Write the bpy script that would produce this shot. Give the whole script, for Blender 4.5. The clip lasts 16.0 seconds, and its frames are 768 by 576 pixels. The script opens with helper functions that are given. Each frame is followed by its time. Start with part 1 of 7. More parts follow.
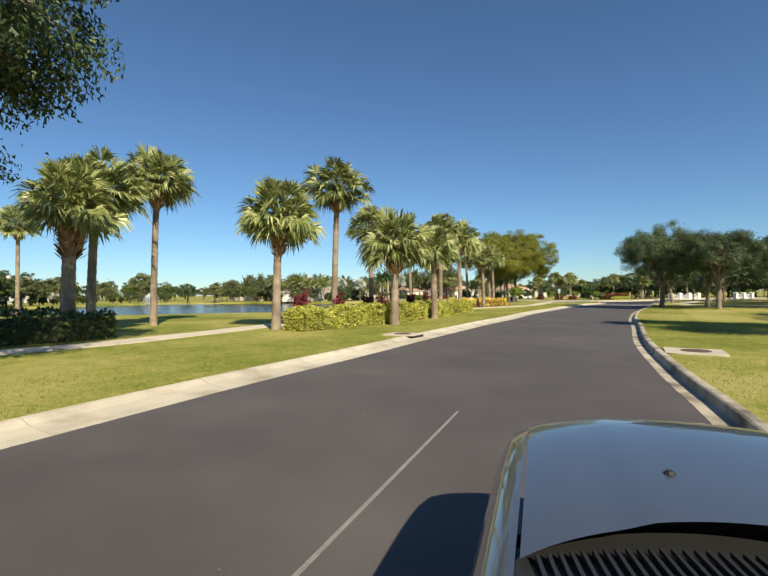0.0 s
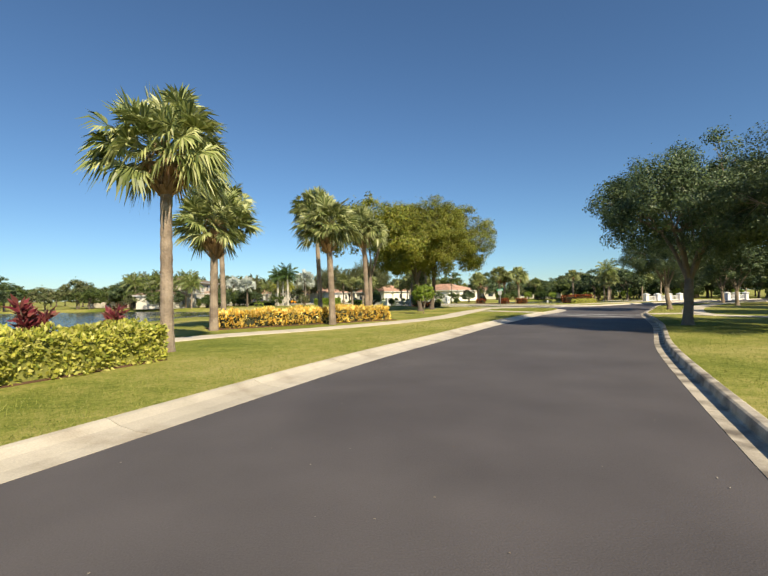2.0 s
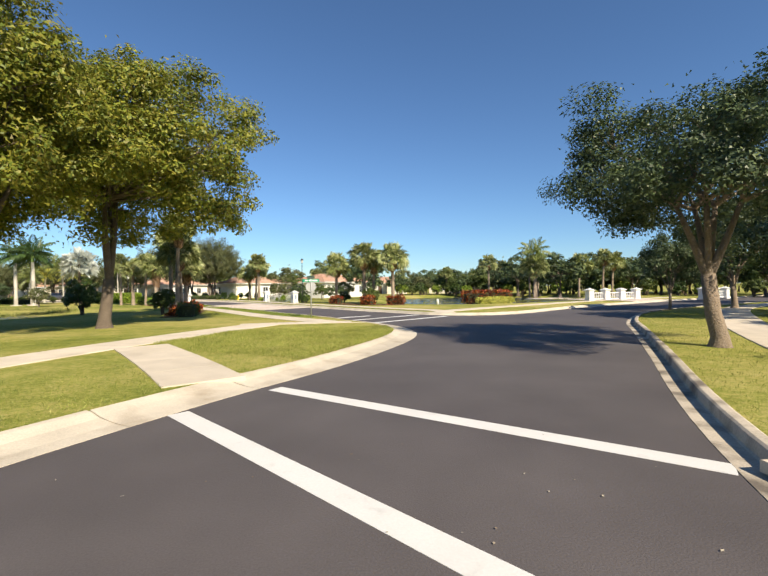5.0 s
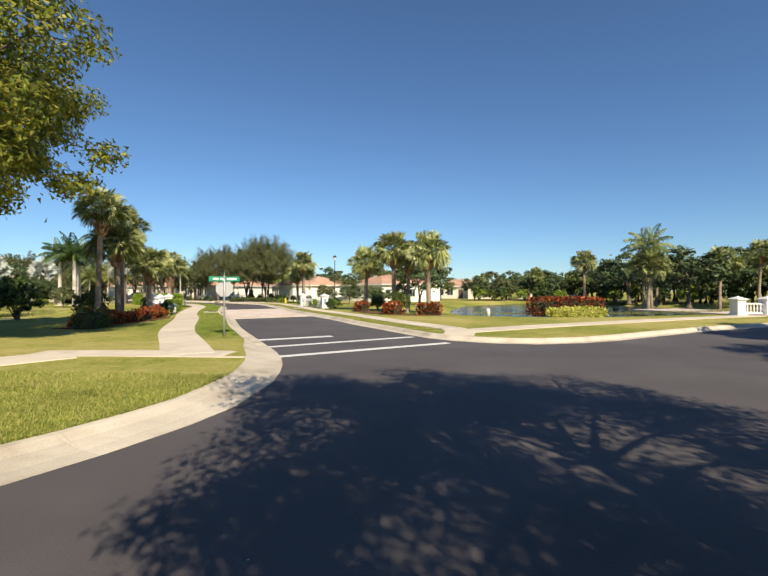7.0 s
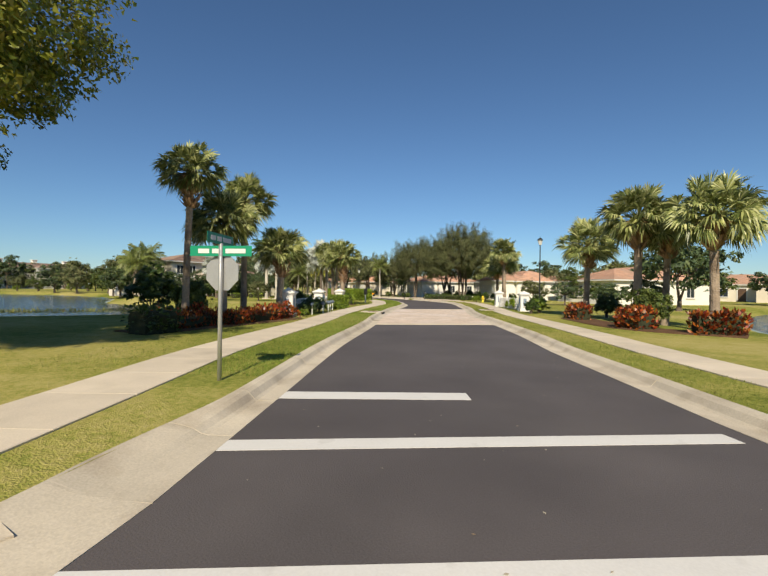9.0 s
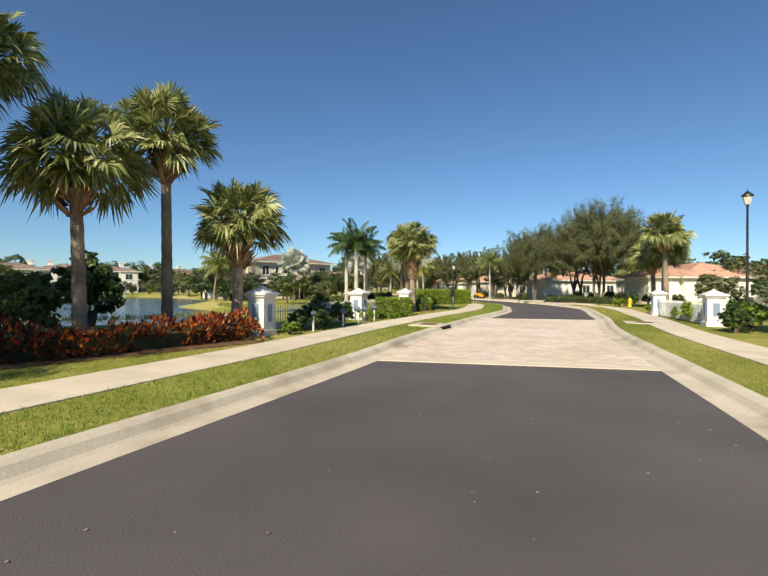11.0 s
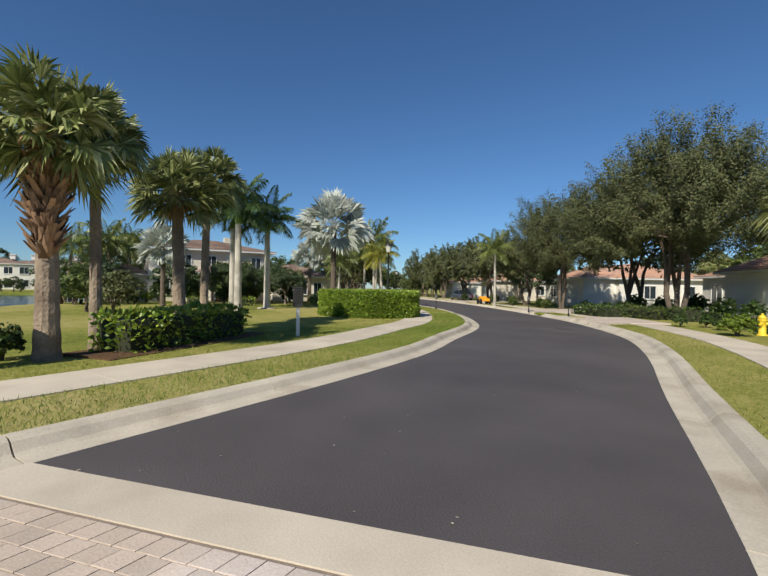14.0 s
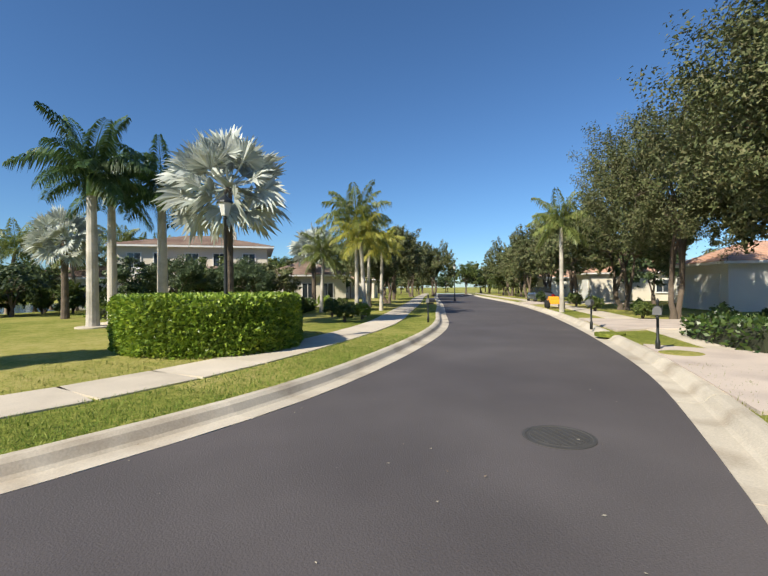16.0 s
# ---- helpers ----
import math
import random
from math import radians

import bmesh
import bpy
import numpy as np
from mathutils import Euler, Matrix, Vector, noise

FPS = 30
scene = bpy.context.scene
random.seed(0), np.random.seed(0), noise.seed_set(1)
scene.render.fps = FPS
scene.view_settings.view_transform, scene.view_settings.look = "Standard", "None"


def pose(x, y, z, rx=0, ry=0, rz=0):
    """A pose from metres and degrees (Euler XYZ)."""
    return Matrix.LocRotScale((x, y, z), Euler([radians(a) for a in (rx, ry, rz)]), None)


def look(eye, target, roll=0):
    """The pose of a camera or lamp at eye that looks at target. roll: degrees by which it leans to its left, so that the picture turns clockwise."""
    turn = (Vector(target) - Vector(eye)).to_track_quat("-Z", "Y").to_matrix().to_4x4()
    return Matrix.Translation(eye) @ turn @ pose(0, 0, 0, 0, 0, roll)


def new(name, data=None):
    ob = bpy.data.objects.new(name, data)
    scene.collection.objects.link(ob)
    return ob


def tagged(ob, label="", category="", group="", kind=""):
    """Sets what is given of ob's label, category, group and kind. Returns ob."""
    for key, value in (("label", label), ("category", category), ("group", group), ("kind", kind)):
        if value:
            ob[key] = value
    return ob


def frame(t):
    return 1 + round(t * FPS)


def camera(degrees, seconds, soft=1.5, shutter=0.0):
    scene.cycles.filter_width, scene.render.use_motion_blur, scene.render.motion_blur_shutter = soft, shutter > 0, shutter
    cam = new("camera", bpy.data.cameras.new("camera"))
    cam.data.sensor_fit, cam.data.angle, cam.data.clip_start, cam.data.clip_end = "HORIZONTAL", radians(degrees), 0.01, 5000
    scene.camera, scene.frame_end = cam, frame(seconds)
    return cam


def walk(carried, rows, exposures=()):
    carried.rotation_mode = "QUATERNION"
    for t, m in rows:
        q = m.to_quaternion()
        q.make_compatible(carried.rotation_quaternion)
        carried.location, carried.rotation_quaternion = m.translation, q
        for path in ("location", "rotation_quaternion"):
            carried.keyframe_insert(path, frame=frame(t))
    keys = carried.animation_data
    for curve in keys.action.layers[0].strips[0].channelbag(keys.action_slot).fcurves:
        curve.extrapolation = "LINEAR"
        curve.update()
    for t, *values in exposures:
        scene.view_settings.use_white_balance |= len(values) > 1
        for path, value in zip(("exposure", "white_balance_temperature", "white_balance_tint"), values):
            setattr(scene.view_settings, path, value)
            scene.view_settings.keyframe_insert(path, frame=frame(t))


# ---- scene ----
cam = camera(83.26, 16.0, soft=1.5)
PATH = [
    (0.0, pose(8.629, 3.959, 1.800, 90.79, 0.57, 6.12)),
    (0.5, pose(11.526, 10.901, 1.800, 91.05, 0.97, 6.11)),
    (1.0, pose(13.598, 17.251, 1.800, 90.96, 1.16, 4.79)),
    (1.5, pose(15.855, 23.998, 1.800, 91.08, 0.74, 3.06)),
    (2.0, pose(18.692, 31.103, 1.800, 91.00, 0.99, 1.34)),
    (2.5, pose(21.550, 37.380, 1.800, 90.65, 0.81, 0.26)),
    (3.0, pose(24.046, 42.712, 1.800, 90.37, 0.65, -1.63)),
    (3.5, pose(26.524, 47.348, 1.800, 90.27, 0.32, -2.83)),
    (4.0, pose(28.615, 51.924, 1.800, 90.05, -0.16, -4.51)),
    (4.5, pose(30.817, 56.378, 1.800, 90.13, 0.54, -6.26)),
    (5.0, pose(33.276, 60.163, 1.800, 89.90, 0.70, -6.59)),
    (5.2, pose(34.074, 61.404, 1.800, 90.00, 0.30, -6.59)),
    (5.7, pose(36.291, 64.507, 1.800, 90.07, 0.27, -5.44)),
    (6.2, pose(38.130, 66.939, 1.800, 90.23, 0.20, -1.93)),
    (6.7, pose(39.354, 69.158, 1.800, 90.40, 0.12, 3.34)),
    (7.3, pose(39.677, 72.176, 1.800, 90.50, 0.08, 11.12)),
    (7.5, pose(39.614, 73.299, 1.798, 90.70, 0.27, 13.94)),
    (8.0, pose(39.179, 76.206, 1.773, 90.18, -0.06, 20.75)),
    (8.5, pose(38.726, 78.847, 1.729, 89.77, -0.64, 28.07)),
    (8.7, pose(38.539, 79.785, 1.708, 89.87, -0.71, 31.09)),
    (9.2, pose(38.007, 82.180, 1.653, 89.92, -0.68, 38.01)),
    (9.7, pose(37.280, 84.426, 1.601, 89.96, -0.63, 43.83)),
    (10.3, pose(36.054, 87.291, 1.554, 90.01, -0.56, 48.97)),
    (10.8, pose(34.655, 90.125, 1.540, 90.03, -0.53, 51.44)),
    (11.0, pose(34.030, 91.338, 1.540, 90.06, -0.22, 52.08)),
    (11.5, pose(32.423, 94.509, 1.540, 90.07, -0.15, 53.60)),
    (12.0, pose(30.839, 97.546, 1.540, 90.03, -0.48, 54.97)),
    (12.5, pose(28.857, 100.585, 1.540, 89.99, -0.24, 54.91)),
    (13.0, pose(27.489, 103.398, 1.540, 90.04, -0.55, 55.01)),
    (13.5, pose(25.805, 106.732, 1.540, 90.00, -0.59, 56.21)),
    (14.0, pose(24.405, 110.033, 1.540, 90.07, -0.81, 58.52)),
    (14.5, pose(23.134, 113.514, 1.550, 89.98, -0.86, 61.80)),
    (15.0, pose(21.509, 116.809, 1.560, 90.01, -0.59, 65.69)),
    (15.5, pose(19.248, 119.580, 1.570, 90.04, -0.18, 69.03)),
    (16.0, pose(17.154, 122.398, 1.580, 89.98, 0.55, 73.94)),
]
walk(cam, PATH, [(0, 0.5, 7250, 4), (1, 0.48, 7550, 8), (2, 0.53, 7350, 5), (2.5, 0.57, 7300, 5), (3.5, 0.66, 7150, 6), (4, 0.74, 7600, 8), (4.5, 0.88, 7250, 8), (5.2, 0.62, 7100, 9), (7.3, 0.52, 7200, 8), (8.0, 0.4, 7350, 7), (8.7, 0.22, 7300, 7), (10.8, 0.5, 7200, 6), (11.5, 0.4, 7100, 6), (12, 0.1, 6550, 6), (12.5, -0.16, 6350, 7), (13.5, -0.12, 6250, 7), (14.5, 0.4, 6550, 6), (15.5, 0.68, 6550, 6), (16, 0.55, 6500, 6)])

# ---- world and sun ----
SUN_AZ, SUN_EL = 151.0, 38.0
world = bpy.data.worlds.new("world")
scene.world = world
world.use_nodes = True
wn = world.node_tree
wn.nodes.clear()
sky = wn.nodes.new("ShaderNodeTexSky")
sky.sky_type, sky.sun_disc = "NISHITA", False
sky.sun_elevation, sky.sun_rotation = radians(SUN_EL), radians(SUN_AZ)
sky.air_density, sky.dust_density, sky.ozone_density, sky.altitude = 1.0, 0.2, 6.0, 300.0
wbg, wout = wn.nodes.new("ShaderNodeBackground"), wn.nodes.new("ShaderNodeOutputWorld")
wbg.inputs["Strength"].default_value = 0.08
tint = wn.nodes.new("ShaderNodeMix")
tint.data_type, tint.blend_type = "RGBA", "MULTIPLY"
tint.inputs["Factor"].default_value = 1.0
tint.inputs["B"].default_value = (0.82, 0.985, 1.13, 1)
wn.links.new(sky.outputs[0], tint.inputs["A"])
wn.links.new(tint.outputs["Result"], wbg.inputs["Color"])
wn.links.new(wbg.outputs[0], wout.inputs["Surface"])
sun_data = bpy.data.lights.new("sun", "SUN")
sun_data.energy, sun_data.angle, sun_data.color = 5.0, radians(0.53), (1.0, 0.91, 0.77)
sun = new("sun", sun_data)
sa, se = radians(SUN_AZ), radians(SUN_EL)
sun.matrix_world = look((0, 0, 60), (-math.sin(sa) * math.cos(se) * 50, -math.cos(sa) * math.cos(se) * 50, 60 - math.sin(se) * 50))

# ---- materials ----


def mat(name, base, rough=0.7, var=0.15, scale=3.0, fine=60.0, bump=0.15, metal=0.0, spec=0.5, island=0.0, obj_random=0.0,
        second=None, second_scale=0.6, second_lo=0.45, second_hi=0.6, translucent=0.0, coat=0.0, distance=0.02):
    """A surface with large and fine variation of its base colour, fine relief, and an optional second tone in patches."""
    m = bpy.data.materials.new(name)
    m.use_nodes = True
    nt = m.node_tree
    nt.nodes.clear()
    N, L = nt.nodes.new, nt.links.new
    out, bsdf, geo = N("ShaderNodeOutputMaterial"), N("ShaderNodeBsdfPrincipled"), N("ShaderNodeNewGeometry")
    tc = N("ShaderNodeTexCoord")
    n1, n2 = N("ShaderNodeTexNoise"), N("ShaderNodeTexNoise")
    n1.inputs["Scale"].default_value, n1.inputs["Detail"].default_value = scale, 4
    n2.inputs["Scale"].default_value, n2.inputs["Detail"].default_value = fine, 3
    where = geo.outputs["Position"]
    L(where, n1.inputs["Vector"]), L(where, n2.inputs["Vector"])
    col = N("ShaderNodeRGB")
    col.outputs[0].default_value = (*base, 1)
    cur = col.outputs[0]
    if second:
        n3, ramp, mix = N("ShaderNodeTexNoise"), N("ShaderNodeMapRange"), N("ShaderNodeMix")
        n3.inputs["Scale"].default_value, n3.inputs["Detail"].default_value = second_scale, 5
        L(where, n3.inputs["Vector"])
        ramp.inputs["From Min"].default_value, ramp.inputs["From Max"].default_value = second_lo, second_hi
        L(n3.outputs["Fac"], ramp.inputs["Value"])
        mix.data_type = "RGBA"
        L(ramp.outputs[0], mix.inputs["Factor"]), L(cur, mix.inputs["A"])
        mix.inputs["B"].default_value = (*second, 1)
        cur = mix.outputs["Result"]
    # brightness factor from the noises and the random numbers
    add, sub = N("ShaderNodeMath"), N("ShaderNodeMath")
    add.operation, sub.operation = "ADD", "SUBTRACT"
    L(n1.outputs["Fac"], add.inputs[0]), L(n2.outputs["Fac"], add.inputs[1])
    L(add.outputs[0], sub.inputs[0])
    sub.inputs[1].default_value = 1.0
    fac = N("ShaderNodeMath")
    fac.operation = "MULTIPLY_ADD"
    L(sub.outputs[0], fac.inputs[0])
    fac.inputs[1].default_value, fac.inputs[2].default_value = var * 2.4, 1.0
    val = fac.outputs[0]
    for amount, kind in ((island, "island"), (obj_random, "object")):
        if amount:
            k = N("ShaderNodeMath")
            k.operation = "MULTIPLY_ADD"
            src = geo.outputs["Random Per Island"] if kind == "island" else N("ShaderNodeObjectInfo").outputs["Random"]
            L(src, k.inputs[0])
            k.inputs[1].default_value, k.inputs[2].default_value = amount * 2, 1 - amount
            mul = N("ShaderNodeMath")
            mul.operation = "MULTIPLY"
            L(val, mul.inputs[0]), L(k.outputs[0], mul.inputs[1])
            val = mul.outputs[0]
    hsv = N("ShaderNodeHueSaturation")
    L(cur, hsv.inputs["Color"]), L(val, hsv.inputs["Value"])
    L(hsv.outputs[0], bsdf.inputs["Base Color"])
    bsdf.inputs["Roughness"].default_value, bsdf.inputs["Metallic"].default_value = rough, metal
    bsdf.inputs["Specular IOR Level"].default_value, bsdf.inputs["Coat Weight"].default_value = spec, coat
    if bump:
        bp = N("ShaderNodeBump")
        bp.inputs["Strength"].default_value, bp.inputs["Distance"].default_value = bump, distance
        L(n2.outputs["Fac"], bp.inputs["Height"]), L(bp.outputs[0], bsdf.inputs["Normal"])
    surf = bsdf.outputs[0]
    if translucent:
        tr, ms = N("ShaderNodeBsdfTranslucent"), N("ShaderNodeMixShader")
        L(hsv.outputs[0], tr.inputs["Color"])
        ms.inputs[0].default_value = translucent
        L(surf, ms.inputs[1]), L(tr.outputs[0], ms.inputs[2])
        surf = ms.outputs[0]
    L(surf, out.inputs["Surface"])
    return m


def leafmat(name, colours, rough=0.5, translucent=0.3, spec=0.35):
    """Leaves whose colour is drawn per leaf from a ramp of colours."""
    m = bpy.data.materials.new(name)
    m.use_nodes = True
    nt = m.node_tree
    nt.nodes.clear()
    N, L = nt.nodes.new, nt.links.new
    out, bsdf, geo, ramp = N("ShaderNodeOutputMaterial"), N("ShaderNodeBsdfPrincipled"), N("ShaderNodeNewGeometry"), N("ShaderNodeValToRGB")
    el = ramp.color_ramp.elements
    while len(el) < len(colours):
        el.new(0.5)
    for i, c in enumerate(colours):
        el[i].position, el[i].color = i / max(1, len(colours) - 1), (*c, 1)
    n = N("ShaderNodeTexNoise")
    n.inputs["Scale"].default_value, n.inputs["Detail"].default_value = 0.9, 2
    L(geo.outputs["Position"], n.inputs["Vector"])
    mm = N("ShaderNodeMath")
    mm.operation = "MULTIPLY_ADD"
    L(n.outputs["Fac"], mm.inputs[0])
    mm.inputs[1].default_value = 1.1
    hsv, oi, ov = N("ShaderNodeHueSaturation"), N("ShaderNodeObjectInfo"), N("ShaderNodeMath")
    ov.operation = "MULTIPLY_ADD"
    L(oi.outputs["Random"], ov.inputs[0])
    ov.inputs[1].default_value, ov.inputs[2].default_value = 0.25, 0.3
    L(ov.outputs[0], mm.inputs[2])
    L(geo.outputs["Random Per Island"], ramp.inputs["Fac"])
    L(ramp.outputs[0], hsv.inputs["Color"]), L(mm.outputs[0], hsv.inputs["Value"])
    L(hsv.outputs[0], bsdf.inputs["Base Color"])
    bsdf.inputs["Roughness"].default_value, bsdf.inputs["Specular IOR Level"].default_value = rough, spec
    tr, ms = N("ShaderNodeBsdfTranslucent"), N("ShaderNodeMixShader")
    L(hsv.outputs[0], tr.inputs["Color"])
    ms.inputs[0].default_value = translucent
    L(bsdf.outputs[0], ms.inputs[1]), L(tr.outputs[0], ms.inputs[2])
    L(ms.outputs[0], out.inputs["Surface"])
    return m


def lawn():
    """Mown lawn: dry straw patches, mottling by the metre, tufts by the hand's width and fine blades."""
    m = bpy.data.materials.new("lawn")
    m.use_nodes = True
    nt = m.node_tree
    nt.nodes.clear()
    N, L = nt.nodes.new, nt.links.new
    out, bsdf, geo = N("ShaderNodeOutputMaterial"), N("ShaderNodeBsdfPrincipled"), N("ShaderNodeNewGeometry")
    tot = None
    tuft = None
    for scale, detail, gain in ((0.13, 3, 1.15), (1.7, 3, 0.45), (9.0, 4, 0.6), (42.0, 4, 0.75)):
        n, k = N("ShaderNodeTexNoise"), N("ShaderNodeMath")
        n.inputs["Scale"].default_value, n.inputs["Detail"].default_value = scale, detail
        L(geo.outputs["Position"], n.inputs["Vector"])
        k.operation = "MULTIPLY_ADD"
        L(n.outputs["Fac"], k.inputs[0])
        k.inputs[1].default_value = gain
        if tot:
            L(tot, k.inputs[2])
        else:
            k.inputs[2].default_value = -0.93
        tot, tuft = k.outputs[0], n.outputs["Fac"] if scale < 10 or tuft is None else tuft
        fine = n.outputs["Fac"]
    ramp = N("ShaderNodeValToRGB")
    el = ramp.color_ramp.elements
    stops = ((0.12, (0.075, 0.095, 0.016)), (0.38, (0.165, 0.195, 0.034)), (0.53, (0.265, 0.265, 0.062)), (0.68, (0.36, 0.32, 0.1)), (0.9, (0.44, 0.37, 0.16)))
    while len(el) < len(stops):
        el.new(0.5)
    for e, (p, c) in zip(el, stops):
        e.position, e.color = p, (*c, 1)
    L(tot, ramp.inputs["Fac"])
    L(ramp.outputs[0], bsdf.inputs["Base Color"])
    bsdf.inputs["Roughness"].default_value, bsdf.inputs["Specular IOR Level"].default_value = 0.95, 0.1
    add, bp = N("ShaderNodeMath"), N("ShaderNodeBump")
    add.operation = "ADD"
    L(fine, add.inputs[0]), L(tuft, add.inputs[1])
    bp.inputs["Strength"].default_value, bp.inputs["Distance"].default_value = 0.6, 0.05
    L(add.outputs[0], bp.inputs["Height"]), L(bp.outputs[0], bsdf.inputs["Normal"])
    L(bsdf.outputs[0], out.inputs["Surface"])
    return m


M = {}
M["asphalt"] = mat("asphalt", (0.074, 0.064, 0.065), 0.78, 0.26, 0.7, 60, 0.5, second=(0.1, 0.088, 0.087), second_scale=0.22, second_lo=0.4, second_hi=0.75, distance=0.008)
M["concrete"] = mat("concrete", (0.52, 0.46, 0.37), 0.85, 0.2, 1.3, 45, 0.3, obj_random=0.08, second=(0.33, 0.27, 0.2), second_scale=1.1, second_lo=0.5, second_hi=0.74, distance=0.008)
M["gutter"] = mat("weathered concrete", (0.46, 0.4, 0.32), 0.88, 0.25, 1.5, 40, 0.4, obj_random=0.1, second=(0.15, 0.125, 0.1), second_scale=1.6, second_lo=0.44, second_hi=0.66, distance=0.01)
M["walk"] = mat("pale concrete", (0.57, 0.495, 0.395), 0.88, 0.15, 1.6, 60, 0.2, obj_random=0.07, second=(0.43, 0.37, 0.29), second_scale=0.7, second_lo=0.55, second_hi=0.8, distance=0.006)
M["grass"] = lawn()
M["soil"] = mat("mulch soil", (0.13, 0.075, 0.045), 0.95, 0.35, 2.5, 50, 0.8, spec=0.1, distance=0.03)
M["paint"] = mat("road paint", (0.64, 0.63, 0.61), 0.6, 0.08, 1.2, 45, 0.15, second=(0.5, 0.49, 0.47), second_scale=3.5, second_lo=0.62, second_hi=0.8, distance=0.004)
M["paver"] = mat("paver brick", (0.56, 0.455, 0.37), 0.88, 0.2, 1.4, 60, 0.4, obj_random=0.1, second=(0.6, 0.515, 0.46), second_scale=0.5, distance=0.006)
M["paverstuff"] = mat("paver bricks", (0.56, 0.455, 0.37), 0.88, 0.2, 1.4, 60, 0.4, island=0.1, second=(0.6, 0.515, 0.46), second_scale=0.5, distance=0.006)
M["sand"] = mat("joint sand", (0.25, 0.2, 0.16), 0.95, 0.3, 4, 80, 0.3)
M["water"] = mat("pond water", (0.03, 0.05, 0.065), 0.12, 0.1, 0.3, 2.2, 0.75, spec=0.7, distance=0.12)
M["iron"] = mat("rusty cast iron", (0.13, 0.075, 0.055), 0.75, 0.25, 5, 60, 0.4, metal=0.3)
M["steel"] = mat("galvanised steel", (0.5, 0.5, 0.49), 0.45, 0.1, 3, 40, 0.08, metal=0.7)
M["black"] = mat("black painted metal", (0.02, 0.022, 0.02), 0.4, 0.15, 3, 40, 0.08)
M["dark"] = mat("near-black surface", (0.012, 0.012, 0.012), 0.9, 0.1, 3, 30, 0.0)
M["green_sign"] = mat("green sign sheet", (0.0, 0.24, 0.13), 0.4, 0.06, 2, 30, 0.0)
M["white"] = mat("white paint", (0.7, 0.69, 0.67), 0.6, 0.06, 1.2, 40, 0.12, second=(0.66, 0.65, 0.62), second_scale=1.4, second_lo=0.6, second_hi=0.85, distance=0.005)
M["stucco"] = mat("cream stucco", (0.66, 0.6, 0.5), 0.9, 0.08, 0.7, 45, 0.35, second=(0.58, 0.52, 0.43), second_scale=0.4, second_lo=0.5, second_hi=0.8, distance=0.01)
M["stucco2"] = mat("pale stucco", (0.76, 0.73, 0.67), 0.9, 0.07, 0.7, 45, 0.35, second=(0.68, 0.65, 0.58), second_scale=0.4, second_lo=0.5, second_hi=0.8, distance=0.01)
M["tile"] = mat("barrel roof tile", (0.5, 0.3, 0.21), 0.85, 0.2, 1.5, 12, 0.5, island=0.16, second=(0.42, 0.27, 0.2), second_scale=0.6, distance=0.03)
M["glass"] = mat("window glass", (0.03, 0.04, 0.05), 0.05, 0.05, 1, 5, 0.0, spec=0.8)
M["bark"] = mat("grey bark", (0.22, 0.17, 0.125), 0.95, 0.3, 3, 24, 0.9, distance=0.04)
M["darkbark"] = mat("dark bark", (0.13, 0.1, 0.075), 0.95, 0.3, 3, 24, 0.9, distance=0.04)
M["palmbark"] = mat("palm bark", (0.3, 0.235, 0.175), 0.95, 0.28, 2.2, 16, 0.9, second=(0.2, 0.15, 0.11), second_scale=1.5, distance=0.04)
M["boot"] = mat("dead palm boots", (0.33, 0.2, 0.12), 0.95, 0.25, 4, 20, 0.5, island=0.45)
M["royalbark"] = mat("royal palm trunk", (0.5, 0.46, 0.4), 0.85, 0.14, 2, 14, 0.35, second=(0.36, 0.33, 0.28), second_scale=1.2)
M["shaft"] = mat("green crownshaft", (0.2, 0.3, 0.07), 0.5, 0.1, 3, 30, 0.05)
# sabal ramp goes from shadow to highlight tones, light put into leaf colour
M["fan"] = leafmat("sabal leaf", [(0.075, 0.105, 0.03), (0.18, 0.215, 0.065), (0.32, 0.345, 0.125), (0.52, 0.52, 0.26)], 0.42, 0.22, 0.45)
M["fan_dead"] = leafmat("dry palm leaf", [(0.24, 0.15, 0.07), (0.33, 0.24, 0.12)], 0.8, 0.2)
M["silver"] = leafmat("silver palm leaf", [(0.36, 0.4, 0.36), (0.5, 0.53, 0.48), (0.62, 0.64, 0.58)], 0.5, 0.2, 0.4)
M["pinnate"] = leafmat("feather palm leaf", [(0.035, 0.075, 0.022), (0.065, 0.12, 0.032), (0.1, 0.16, 0.045)], 0.38, 0.22, 0.5)
M["pinnate_light"] = leafmat("light feather palm leaf", [(0.1, 0.14, 0.035), (0.17, 0.21, 0.055), (0.27, 0.28, 0.085)], 0.42, 0.28, 0.45)
M["pinnate_yellow"] = leafmat("yellow feather palm leaf", [(0.3, 0.3, 0.05), (0.45, 0.4, 0.07), (0.2, 0.26, 0.05)], 0.45, 0.3, 0.4)
M["oak"] = leafmat("dark oak leaf", [(0.04, 0.066, 0.032), (0.075, 0.112, 0.048), (0.13, 0.17, 0.06)], 0.5, 0.18, 0.35)
M["tan"] = leafmat("yellow green leaf", [(0.1, 0.145, 0.024), (0.2, 0.235, 0.032), (0.32, 0.31, 0.045), (0.19, 0.16, 0.03)], 0.5, 0.32, 0.35)
M["olive"] = leafmat("olive leaf", [(0.06, 0.078, 0.03), (0.112, 0.134, 0.053), (0.19, 0.203, 0.093), (0.157, 0.142, 0.073)], 0.6, 0.18, 0.2)
